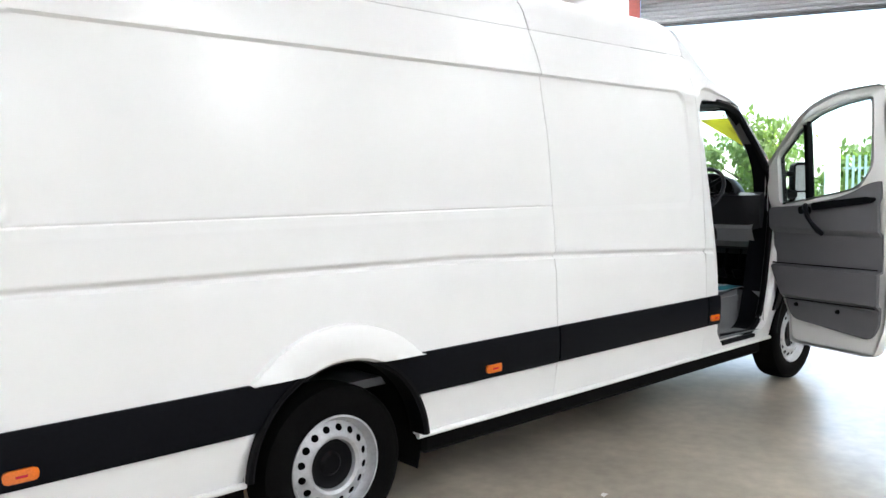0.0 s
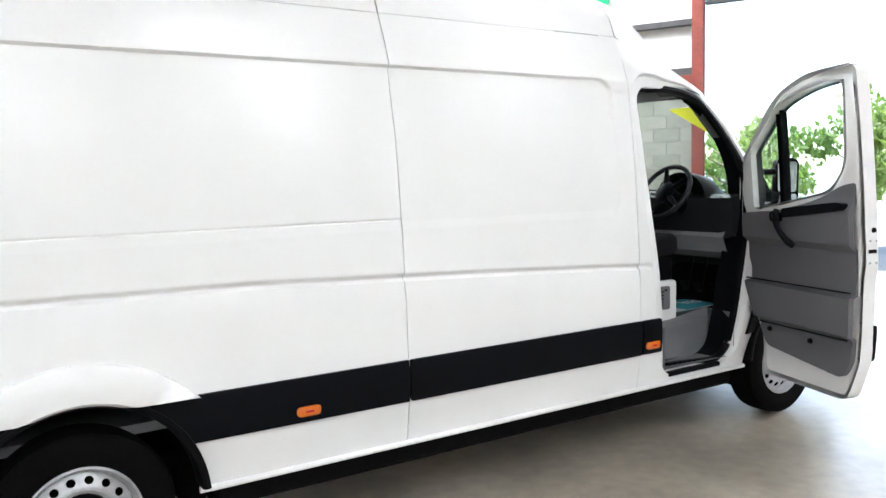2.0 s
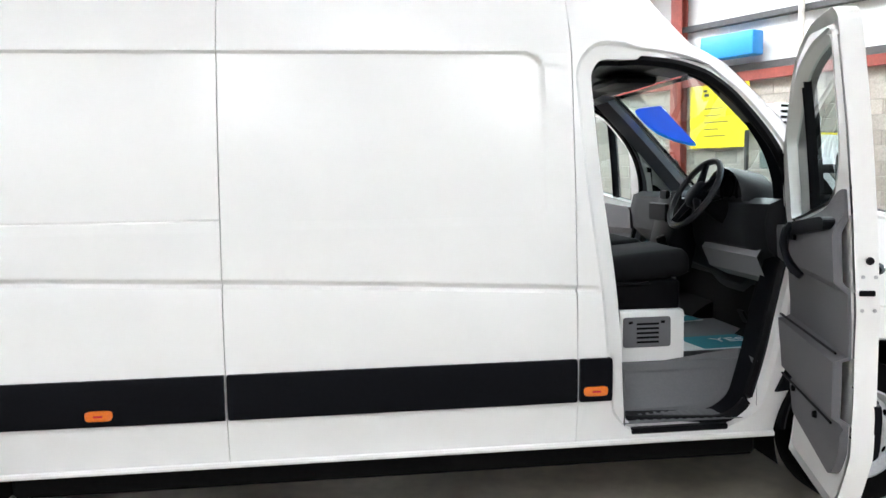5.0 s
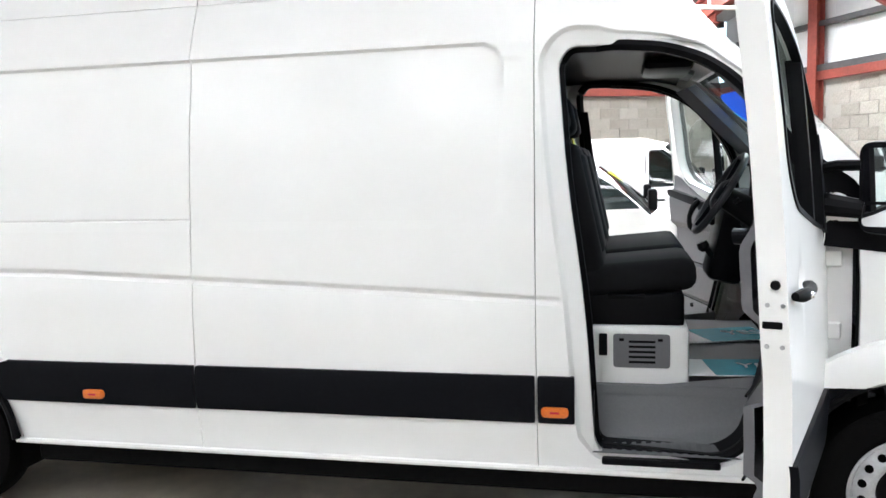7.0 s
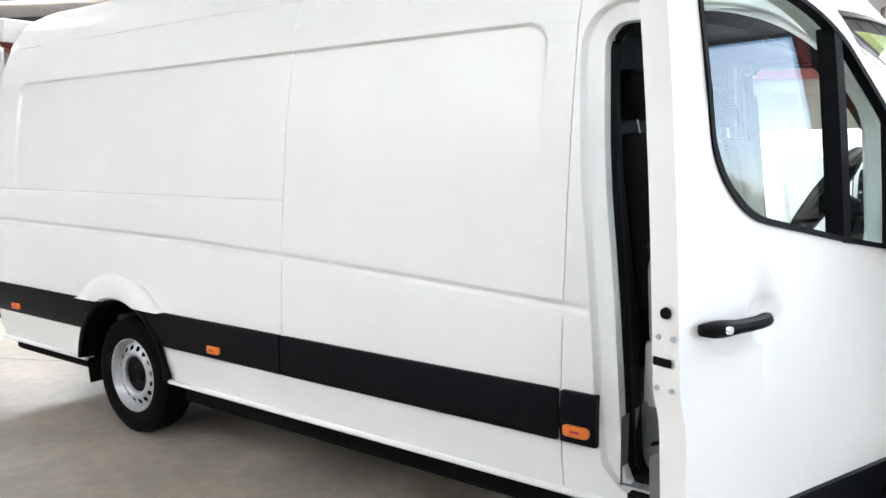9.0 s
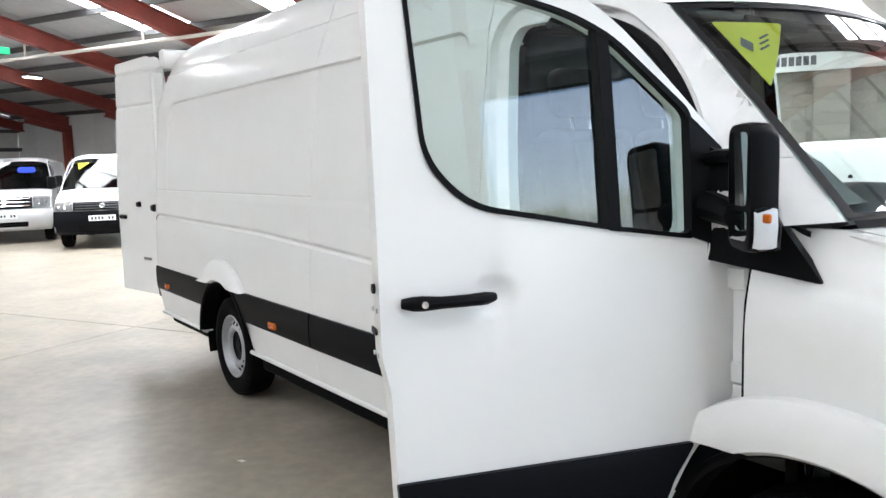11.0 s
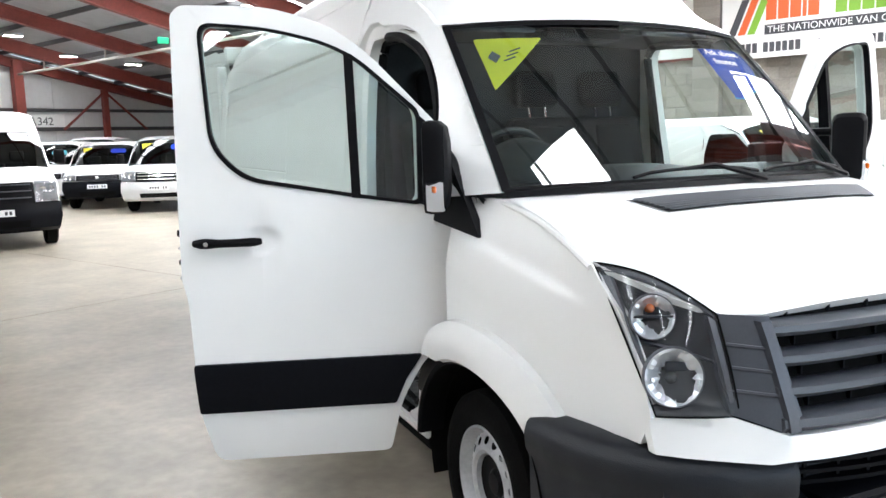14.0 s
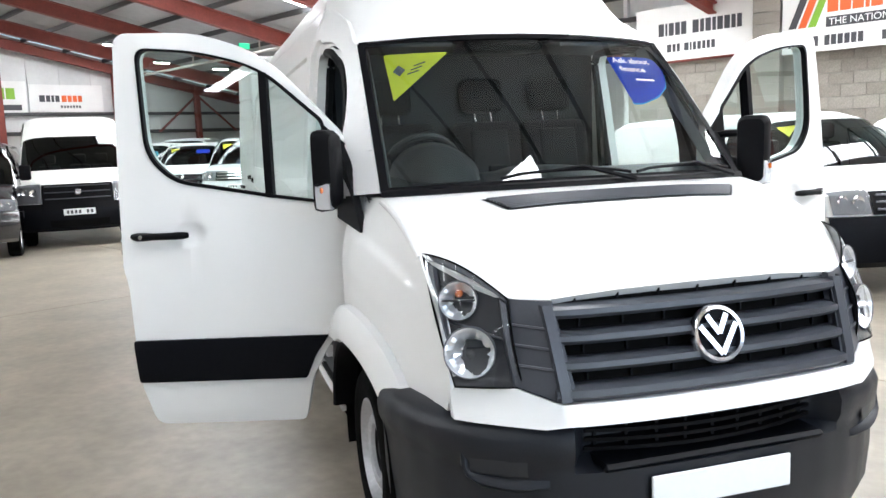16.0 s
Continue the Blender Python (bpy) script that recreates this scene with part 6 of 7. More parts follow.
# paper mats on the cab floor
def floor_paper(name, cx, cy, w, h, turn, z=0.712):
    m = pose(cx, cy, z, 0, 0, turn)
    bm = bmesh.new()
    wav = lambda x, y: m @ Vector((x, y, 0.008 + 0.006 * math.sin(9 * x) * math.cos(7 * y)))
    sheet(bm, [fillet([(-w / 2, -h / 2), (w / 2, -h / 2), (w / 2, h / 2), (-w / 2, h / 2)], 0.01, 2)], steps(-w / 2, w / 2, 0.06)[1:-1], steps(-h / 2, h / 2, 0.06)[1:-1], wav)
    mat = solo(name, bm, PAPER, "printed white and teal paper floor mat", "floor mat", group="paper mats")
    bm = bmesh.new()
    sheet(bm, [[(-w * 0.22, -h / 2 + 0.01), (w / 2 - 0.01, -h / 2 + 0.01), (w / 2 - 0.01, h / 2 - 0.01), (-w * 0.30, h / 2 - 0.01)]], steps(-w / 2, w / 2, 0.06)[1:-1], [0.0], lambda x, y: wav(x, y) + Vector((0, 0, 0.003)))
    part("print_panel", bm, TEAL, mat)
    lettering("print_text", "YES", h * 0.38, PAPER, m @ Matrix.Translation((0.02 * w, -h * 0.12, 0.019)), mat)
    return mat


floor_paper("paper_mat", 3.74, 0.42, 0.42, 0.30, 0, 0.735)
floor_paper("paper_mat", 3.78, 1.25, 0.46, 0.34, 14, 0.705)


# ---------------------------------------------------------------- the other parked vans
def parked_van(name, at, heading, label, body=WHITE, bumper=PLASTIC, L=4.0, H=1.97, WD=1.90, bon=1.0, cowl=1.22, nose_x=0.86, top_x=-0.62, ws_top=None,
               grille=BLACK, deep_grille=False, stickers=(), group="parked vans"):
    """A van with its front axle over the origin, facing +x; built there and then set down."""
    hw = WD / 2
    ws_top = ws_top or H - 0.10
    root = thing(name, (0, 0, 0), label, "van", group=group)
    half = lambda z: hw * table([(0.28, .93), (0.5, 1.0), (1.15, .985), (1.4, .955), (H - 0.15, .86), (H, .80)], z)
    prof = [(nose_x - 0.06, 0.30), (nose_x, 0.36), (nose_x + 0.02, 0.55), (nose_x, 0.66), (nose_x - 0.04, 0.80), (nose_x - 0.09, bon - 0.06), (nose_x - 0.16, bon),
            (0.45, bon + 0.6 * (cowl - bon)), (0.05, cowl), (0.5 * (0.05 + top_x), 0.5 * (cowl + ws_top) + 0.02), (top_x, ws_top), (top_x - 0.40, ws_top + 0.9 * (H - ws_top)), (-L * 0.6, H), (-L + 0.1, H - 0.02), (-L, H - 0.12)]
    VS = [-1, -0.97, -0.9, -0.75, -0.5, -0.25, 0, 0.25, 0.5, 0.75, 0.9, 0.97, 1]

    def pt(i, v, off=0.0):
        x, z = prof[i]
        w = smooth01((x - 0.0) / 0.5)
        x2 = x - (0.20 * abs(v) ** 2.6 * w + 0.10 * abs(v) ** 3 * (1 if 8 <= i <= 10 else 0))
        z2 = z - 0.09 * abs(v) ** 7 * (1 if i >= 10 else 0.5 if 6 <= i <= 9 else 0)
        return Vector((x2, v * half(z), z2))
    def front(v, t):
        """The nose between bumper (0) and bonnet edge (1)."""
        return pt(4, v).lerp(pt(5, v), t / 0.8) if t < 0.8 else pt(5, v).lerp(pt(6, v), (t - 0.8) / 0.2)

    bm = bmesh.new()
    vs = [[bm.verts.new(pt(i, v)) for v in VS] for i in range(len(prof))]
    for i in range(len(prof) - 1):
        for j in range(len(VS) - 1):
            if i in (8, 9) and 1 <= j <= len(VS) - 3:
                continue
            bm.faces.new((vs[i][j], vs[i][j + 1], vs[i + 1][j + 1], vs[i + 1][j]))
    bm.faces.new(vs[-1] + [bm.verts.new((-L, hw * 0.93, 0.35)), bm.verts.new((-L, -hw * 0.93, 0.35))])
    part("body", bm, body, root)
    edge = [(pt(i, 1).x, pt(i, 1).z) for i in range(len(prof))]
    wb = L - 0.95
    lower = [(-L, 0.35)] + [(-wb - 0.38, 0.32)] + arc(-wb, 0.34, 0.38, 180, 0, 12) + arc(0, 0.34, 0.38, 180, 0, 12) + [(0.40, 0.30)]
    slope = (top_x - 0.05) / (ws_top - cowl)
    zl, zh = cowl + 0.05, ws_top - 0.10
    win = fillet([(-0.09 + slope * 0.05, zl), (-0.95, zl - 0.02), (-0.95, zh), (-0.09 + slope * (zh - cowl), zh)], [.04, .06, .06, .08], 3)
    out = lower + [(x, z) for x, z in edge]
    for sgn in (1, -1):
        bm = bmesh.new()
        sheet(bm, [out, win], [], [0.5, 0.8, 1.15, 1.4, 1.6, 1.8], lambda x, z: (x, sgn * half(z), z))
        part("side_panel", bm, body, root)
        bm = bmesh.new()
        sheet(bm, [win], [], [1.4, 1.6], lambda x, z: (x, sgn * (half(z) - 0.012), z))
        part("door_window", bm, DARKGLASS, root)
        bm = bmesh.new()
        sheet(bm, [fillet([(-L + 0.1, 0.60), (-wb - 0.42, 0.60), (-wb - 0.42, 0.70), (-L + 0.1, 0.70)], .01, 2)], [], [], lambda x, z: (x, sgn * (half(z) + 0.012), z), (0, -sgn * 0.015, 0))
        sheet(bm, [fillet([(-wb + 0.42, 0.60), (-0.42, 0.60), (-0.42, 0.70), (-wb + 0.42, 0.70)], .01, 2)], [], [], lambda x, z: (x, sgn * (half(z) + 0.012), z), (0, -sgn * 0.015, 0))
        part("side_moulding", bm, PLASTIC, root)
        bm = bmesh.new()
        tube(bm, [(-0.98, sgn * (half(0.5) + 0.002), 0.42), (-0.99, sgn * (half(1.15) + 0.002), 1.15), (-1.0, sgn * (half(H - 0.3) + 0.002), H - 0.25)], 0.005, 4)
        part("door_seam", bm, DARKLINER, root)
        bm = bmesh.new()
        tube(bm, [(-0.90, sgn * (half(1.1) + 0.012), 1.08), (-0.72, sgn * (half(1.1) + 0.02), 1.08)], 0.014, 6)
        part("door_handle", bm, BLACK, root)
        bm = bmesh.new()
        box(bm, -0.06, 0.05, -0.09, 0.09, -0.13, 0.13, bev=0.035, seg=2, m=pose(-0.02, sgn * (half(1.3) + 0.15), cowl + 0.16))
        tube(bm, [(-0.02, sgn * half(1.25), cowl + 0.08), (-0.02, sgn * (half(1.25) + 0.1), cowl + 0.1)], 0.03, 6)
        part("mirror", bm, BLACK, root)
        # headlamp
        bm = bmesh.new()

        def lampf(v, t, off=0.0):
            p = front(v, t) + Vector((0.03 + off, sgn * (0.012 + off * 0.4), 0.006))
            p.x -= 0.10 * max(0.0, abs(v) - 0.8) * t
            return p
        rows = [[lampf(sgn * (0.60 + 0.36 * i / 6), 0.0 + 0.95 * j / 6) for i in range(7)] for j in range(7)]
        grid(bm, rows)
        lamp = part("headlamp", bm, BODYGREY, root)
        bm = bmesh.new()
        for v, t, r in ((0.72, 0.5, 0.06), (0.86, 0.55, 0.05)):
            c = lampf(sgn * v, t, 0.0)
            lathe(bm, [(0.0, -0.01), (r * 0.6, 0.0), (r, 0.02), (r * 1.05, 0.0)], 16, Matrix.Translation(c) @ Matrix.Rotation(radians(90), 4, "Y"))
        part("reflector", bm, CHROME, lamp)
        bm = bmesh.new()
        grid(bm, [[lampf(sgn * (0.59 + 0.38 * i / 6), -0.01 + 0.97 * j / 6, 0.02) for i in range(7)] for j in range(7)])
        part("lamp_lens", bm, LENS, lamp)
        # wheels
        for wx in (0.0, -wb):
            m = Matrix.Translation((wx, sgn * (hw - 0.13), 0.33)) @ Matrix.Rotation(radians(-90 * sgn), 4, "X")
            bm = bmesh.new()
            lathe(bm, [(0.20, -0.12), (0.30, -0.11), (0.33, -0.08), (0.33, 0.07), (0.30, 0.10), (0.21, 0.095), (0.20, 0.06)], 28, m)
            wh = part("wheel", bm, RUBBER, root, "black tyre on a pale steel wheel")
            bm = bmesh.new()
            lathe(bm, [(0.205, 0.07), (0.20, 0.09), (0.17, 0.05), (0.09, 0.07), (0.0, 0.075)], 24, m)
            part("rim", bm, STEEL, wh)
    bm = bmesh.new()
    grid(bm, [[pt(8, v) * (1 - t) + pt(10, v) * t + Vector((0.03 * math.sin(math.pi * t), 0, 0.02 * math.sin(math.pi * t) - 0.008)) for v in VS[1:-1]] for t in (0, 0.25, 0.5, 0.75, 1)])
    ws = part("windscreen", bm, DARKGLASS, root)

    def wsp(v, t):
        return pt(8, v) * (1 - t) + pt(10, v) * t + Vector((0.03 * math.sin(math.pi * t) + 0.006, 0, 0.02 * math.sin(math.pi * t)))
    for v0, v1, t0, mat in stickers:
        bm = bmesh.new()
        if mat is YELLOW:
            o = [(v0, t0 + 0.25), (v1, t0 + 0.25), (v0 + 0.25 * (v1 - v0), t0)]
        else:
            o = fillet([(v0, t0 + 0.22), (v1, t0 + 0.22), (v1, t0), (v0, t0)], 0.08, 3)
        sheet(bm, [o], [], [], wsp)
        part("screen_sticker", bm, mat, ws)
    # cab: dark shelf, seats and floor behind the glass
    bm = bmesh.new()
    box(bm, -1.25, -1.2, -hw * 0.85, hw * 0.85, 0.5, H - 0.2)
    box(bm, -1.2, 0.15, -hw * 0.85, hw * 0.85, 0.5, 0.6)
    box(bm, -0.25, 0.1, -hw * 0.86, hw * 0.86, 0.9, cowl - 0.03, bev=0.05)
    part("cab_lining", bm, DARKLINER, root)
    for y0 in (-0.45, 0.1, 0.5):
        bm = bmesh.new()
        box(bm, -1.05, -0.9, y0 - 0.2, y0 + 0.2, 0.9, 1.45, bev=0.05, seg=2)
        box(bm, -1.03, -0.93, y0 - 0.12, y0 + 0.12, 1.48, 1.66, bev=0.04, seg=2)
        part("seat_back", bm, CLOTH, root)
    # grille, bumper, plate, bonnet line
    bm = bmesh.new()
    grid(bm, [[front(v, t) + Vector((0.032, 0, 0.004)) for v in [-0.60 + 1.20 * k / 12 for k in range(13)]] for t in (-0.02, 0.3, 0.6, 0.9)])
    gr = part("grille", bm, grille, root)
    if deep_grille:
        bm = bmesh.new()
        grid(bm, [[pt(3, v).lerp(pt(4, v), t) + Vector((0.034, 0, 0)) for v in VS[1:-1]] for t in (0.0, 0.4, 0.8, 1.0)])
        part("grille_surround", bm, BLACK, gr)
    for t in (0.2, 0.5, 0.78):
        bm = bmesh.new()
        tube(bm, [front(v, t) + Vector((0.042, 0, 0.004)) for v in [-0.55 + 1.10 * k / 12 for k in range(13)]], 0.012, 6)
        part("grille_bar", bm, GRILLE if grille is BLACK else CHROME, gr)
    bm = bmesh.new()
    lathe(bm, [(0.0, 0.012), (0.045, 0.01), (0.055, 0.0)], 18, Matrix.Translation(front(0, 0.5) + Vector((0.056, 0, 0.004))) @ Matrix.Rotation(radians(80), 4, "Y"))
    part("badge", bm, CHROME, gr)
    bm = bmesh.new()
    grid(bm, [[pt(i, v).lerp(pt(min(i + 1, 4), v), f) + Vector((o, (0.012 if v > 0 else -0.012) * (abs(v) > 0.9), 0)) for v in VS] for i, f, o in ((0, 0, -0.0), (1, 0, 0.02), (2, 0, 0.03), (3, 0, 0.035), (3, 0.85, 0.03), (3, 0.92, -0.01))])
    part("bumper", bm, bumper, root)
    bm = bmesh.new()
    grid(bm, [[pt(1, v).lerp(pt(2, v), f) + Vector((0.036, 0, 0)) for v in [-0.5 + k / 10 for k in range(11)]] for f in (0.15, 0.75)])
    part("air_intake", bm, DARKLINER, root)
    bm = bmesh.new()
    box(bm, nose_x + 0.05, nose_x + 0.062, -0.26, 0.26, 0.585, 0.695, bev=0.003)
    pl = part("number_plate", bm, PAPER, root)
    for k in (0, 1, 2, 3, 5, 6):
        bm = bmesh.new()
        bar_rows(bm, [(-0.21 + 0.065 * k, -0.17 + 0.065 * k, 0.61, 0.67)], lambda y, z: (nose_x + 0.0635, y, z), (0.001, 0, 0))
        part("plate_bar", bm, INKGREY, pl)
    root.matrix_basis = pose(at[0], at[1], 0, 0, 0, heading)
    return root


parked_van("parked_van", (-12.85, 2.13), -20, "white van with a black bumper and dark windscreen", H=1.97, stickers=((-0.75, -0.45, 0.6, YELLOW),))
parked_van("parked_van", (-15.75, 0.62), -15, "silver-white van with a bright chrome grille", body=SILVER, bumper=SILVER, grille=PLASTIC, H=1.97, bon=1.08, stickers=((-0.75, -0.4, 0.6, YELLOW), (0.2, 0.65, 0.55, BLUE)))
parked_van("parked_van", (-18.15, -0.82), -13, "white van with a deep black bumper and screen stickers", H=1.88, L=3.9, bon=0.98, stickers=((-0.75, -0.4, 0.6, YELLOW), (0.2, 0.7, 0.55, BLUE)))
parked_van("parked_van", (-20.8, -2.35), -13, "white van with a teal sticker on its windscreen", bumper=WHITE, H=1.95, stickers=((0.1, 0.6, 0.45, TEAL),))
parked_van("parked_van", (-23.4, -1.2), -13, "white van seen behind the front row", H=2.1, bumper=WHITE)
parked_van("parked_van", (-9.0, -2.76), 8, "cream-white high-roof van with a wide black grille", body=CREAM, H=2.42, WD=1.98, L=4.3, bon=1.16, cowl=1.38, nose_x=0.90, top_x=-0.62, ws_top=2.0, deep_grille=True, stickers=())
parked_van("parked_van", (-7.25, -4.38), 8, "glossy black van with a chrome-edged grille", body=BLACKPAINT, bumper=BLACKPAINT, grille=PLASTIC, H=1.95)
parked_van("parked_van", (-5.7, -6.2), 15, "white van with a black bumper standing in the hall", H=1.97)
parked_van("parked_van", (-4.0, -8.2), 18, "white high-roof van standing in the hall", H=2.4, WD=1.98, L=4.5, bon=1.14, cowl=1.36, ws_top=2.0)
parked_van("parked_van", (-2.0, -10.0), 20, "white van with a yellow screen sticker, standing in the hall", H=1.95, stickers=((-0.75, -0.45, 0.6, YELLOW),))
parked_van("parked_van", (11.0, -2.9), 108, "white high-roof van standing beside the shutter opening", H=2.36, WD=1.98, L=4.6, bon=1.14, cowl=1.36, ws_top=2.0)
parked_van("parked_van", (0.84, 5.86), 0, "small white van parked alongside with a yellow screen sticker", H=1.80, WD=1.80, L=3.6, bon=1.04, cowl=1.22, top_x=-0.45, stickers=((-0.80, -0.5, 0.62, YELLOW),))
parked_van("parked_van", (3.64, 7.60), 0, "white van with a yellow screen sticker", H=1.72, WD=1.78, L=3.7, bon=0.93, cowl=1.04, bumper=WHITE, stickers=((-0.75, -0.45, 0.6, YELLOW),))
parked_van("parked_van", (4.6, 10.0), 0, "white van parked near the block wall", H=2.02, WD=1.90, L=4.4, bon=1.04, cowl=1.24)


# ---------------------------------------------------------------- banners and signs on the walls
def wall_frame(a, b, z, facing):
    """Local x runs along the wall as read, y up, z out of the wall."""
    if facing == "n":
        m = Matrix(((1, 0, 0, a), (0, 0, -1, b), (0, 1, 0, z), (0, 0, 0, 1)))
    elif facing == "e":
        m = Matrix(((0, 0, -1, a), (-1, 0, 0, b), (0, 1, 0, z), (0, 0, 0, 1)))
    else:
        m = Matrix(((0, 0, 1, a), (1, 0, 0, b), (0, 1, 0, z), (0, 0, 0, 1)))
    return BR @ m


def banner(name, m, w, h, mat, label, category, bars, wave=0.003):
    bm = bmesh.new()
    f = lambda x, y: m @ Vector((x, y, wave * math.sin(3.1 * x + 1.3 * y) + 0.012))
    sheet(bm, [[(0, 0), (w, 0), (w, h), (0, h)]], steps(0, w, 0.25)[1:-1], steps(0, h, 0.3)[1:-1], f, m.to_3x3() @ Vector((0, 0, -0.01)))
    ob = solo(name, bm, mat, label, category)
    for nm, mt, rects in bars:
        for r in rects:
            bm = bmesh.new()
            if len(r) == 4:
                q = [(r[0], r[2]), (r[1], r[2]), (r[1], r[3]), (r[0], r[3])]
            else:
                q = [(r[0], r[2]), (r[1], r[2]), (r[1] + r[4], r[3]), (r[0] + r[4], r[3])]
            vs = [bm.verts.new(Vector(f(*p)) + m.to_3x3() @ Vector((0, 0, 0.006))) for p in q]
            bm.faces.new(vs)
            part(nm.rstrip("s"), bm, mt, ob, smooth=0)
    return ob


def letters(x0, y0, y1, widths, gap):
    out, x = [], x0
    for w in widths:
        if w > 0:
            out.append((x, x + w, y0, y1))
        x += abs(w) + gap
    return out


m = wall_frame(-0.30, B_BACK - 0.28, 2.98, "n")
ban = banner("dealer_banner", m, 4.6, 1.30, BANNER, "white vinyl dealer banner with orange and green bars", "banner",
             [("stripe", INKGREY, [(0.12, 0.26, 0.45, 1.10, 0.26)]), ("stripe", INKORANGE, [(0.30, 0.44, 0.45, 1.10, 0.26)]), ("stripe", INKGREEN, [(0.48, 0.62, 0.45, 1.10, 0.26)]),
              ("name_bars", INKORANGE, letters(0.82, 0.68, 1.18, (0.19, 0.19, 0.19, 0.07, 0.19), 0.025)), ("name_bars", INKGREEN, letters(2.02, 0.68, 1.18, (0.19, 0.19, 0.19, 0.19, 0.24, 0.18, 0.18), 0.025)),
              ("tagline_strip", INKGREY, [(0.80, 3.95, 0.42, 0.60)]), ("number_bars", INKGREY, letters(0.12, 0.10, 0.28, (0.09, 0.09, 0.09, 0.09, 0.09, -0.06, 0.09, 0.09, 0.09, 0.09, 0.09, 0.09), 0.025)),
              ("address_bars", INKGREY, letters(1.75, 0.10, 0.26, [0.09] * 14, 0.03))])
lettering("tagline_text", "THE NATIONWIDE VAN CENTRE", 0.17, PAPER, m @ Matrix.Translation((0.86, 0.45, 0.045)), ban)
m = wall_frame(-3.58, B_BACK - 0.12, 3.12, "n")
banner("finance_banner", m, 2.68, 1.12, BANNER, "pale vinyl banner with dark lettering bars", "banner",
       [("name_bars", INKGREY, letters(0.55, 0.52, 0.78, (0.13, 0.05, 0.12, 0.11, 0.12, -0.08, 0.14, 0.09, 0.12, 0.08, 0.12, 0.12, 0.09, 0.1), 0.03)), ("sub_bars", INKGREY, letters(0.75, 0.18, 0.34, (0.1, 0.07, 0.07, -0.04, 0.1, 0.04, 0.07, 0.08, 0.07, 0.07, 0.08), 0.03))])
m = wall_frame(A_FAR + 0.12, 6.08, 3.28, "w")
banner("finance_banner", m, 2.7, 1.02, BANNER, "white vinyl banner with grey and orange lettering bars", "banner",
       [("name_bars", INKGREY, letters(0.35, 0.38, 0.62, (0.2, 0.15, 0.1, 0.15), 0.04)), ("name_bars", INKORANGE, letters(1.15, 0.38, 0.62, (0.18, 0.15, 0.15, 0.15), 0.04)), ("sub_bars", INKGREY, letters(1.1, 0.15, 0.25, [0.07] * 7, 0.04))])
m = wall_frame(A_FAR + 0.12, 9.55, 2.52, "w")
ban = banner("number_board", m, 1.5, 0.52, BANNER, "white board with a hand-painted number", "sign", [])
lettering("board_text", "342", 0.42, INKGREY, m @ Matrix.Translation((0.42, 0.12, 0.04)), ban)
m = wall_frame(A_FAR + 0.12, 3.40, 3.2, "w")
banner("dealer_banner", m, 2.6, 1.2, BANNER, "white vinyl banner with green and grey bars", "banner", [("name_bars", INKGREEN, letters(1.2, 0.55, 0.95, (0.3, 0.3, 0.3), 0.05)), ("tagline_strip", INKGREY, [(0.3, 2.4, 0.15, 0.35)])])
m = wall_frame(A_END - 0.06, 5.75, 1.98, "e")
banner("notice_board", m, 1.2, 1.25, SIGNYELLOW, "yellow notice board with black print bars", "sign", [("print_bars", INKGREY, [(0.28, 0.36, 0.98, 1.02), (0.30, 0.40, 0.90, 0.95)] + [(0.3, 0.3 + w, 0.2 + 0.12 * k, 0.215 + 0.12 * k) for k, w in enumerate((0.45, 0.3, 0.5, 0.35, 0.4))])], wave=0.002)
bm = bmesh.new()
box(bm, A_END - 0.35, A_END - 0.05, 4.3, 5.35, 3.47, 3.87, bev=0.03, seg=2)
solo("storage_bin", bm, BLUEPLASTIC, "blue plastic bin on the wall rail", "bin", m=BR)
# rack with louvred units and a yellow-edged carton near the shutter
RK = Matrix.Translation((8.15, 6.95, 0)) @ Matrix.Rotation(radians(25), 4, "Z")
rack = thing("storage_rack", RK.translation, "grey steel storage rack standing near the block wall", "rack")
for x in (-0.85, 0.85):
    for y in (-0.2, 0.25):
        bm = bmesh.new()
        box(bm, x - 0.02, x + 0.02, y - 0.02, y + 0.02, 0, 2.0 if y < 0 else 2.12, m=RK)
        part("post", bm, DARKSTEEL, rack)
for z in (0.4, 1.0, 1.57):
    bm = bmesh.new()
    box(bm, -0.86, 0.86, -0.22, 0.27, z, z + 0.03, bev=0.004, m=RK)
    part("shelf", bm, PALESTEEL, rack)
bm = bmesh.new()
box(bm, -0.52, 0.72, -0.2, 0.05, 1.602, 2.08, bev=0.01, m=RK)
carton = solo("carton", bm, SIGNYELLOW, "yellow-edged white carton on the rack", "box")
bm = bmesh.new()
box(bm, -0.47, 0.66, -0.206, -0.2, 1.62, 2.05, m=RK)
part("front_label", bm, PAPER, carton)
bm = bmesh.new()
box(bm, -0.86, -0.54, -0.15, 0.05, 1.602, 1.85, bev=0.02, m=RK)
solo("carton", bm, FENCEMETAL, "pale green carton on the rack", "box")


def louvred_unit(x0, x1, z0, z1, y):
    bm = bmesh.new()
    box(bm, x0, x1, y, y + 0.22, z0, z1, bev=0.012, m=RK)
    unit = solo("louvred_unit", bm, BANNER, "white louvred heater unit with dark slots", "heater", group="louvred units")
    n = 5
    for k in range(n):
        bm = bmesh.new()
        z = z0 + (z1 - z0) * (k + 0.3) / n
        box(bm, x0 + 0.03, x1 - 0.03, y - 0.004, y + 0.004, z, z + (z1 - z0) * 0.5 / n, m=RK)
        part("louvre_slot", bm, DARKLINER, unit)


louvred_unit(-0.22, 0.12, 2.082, 2.29, -0.19)
louvred_unit(-0.75, -0.42, 2.082, 2.45, -0.16)
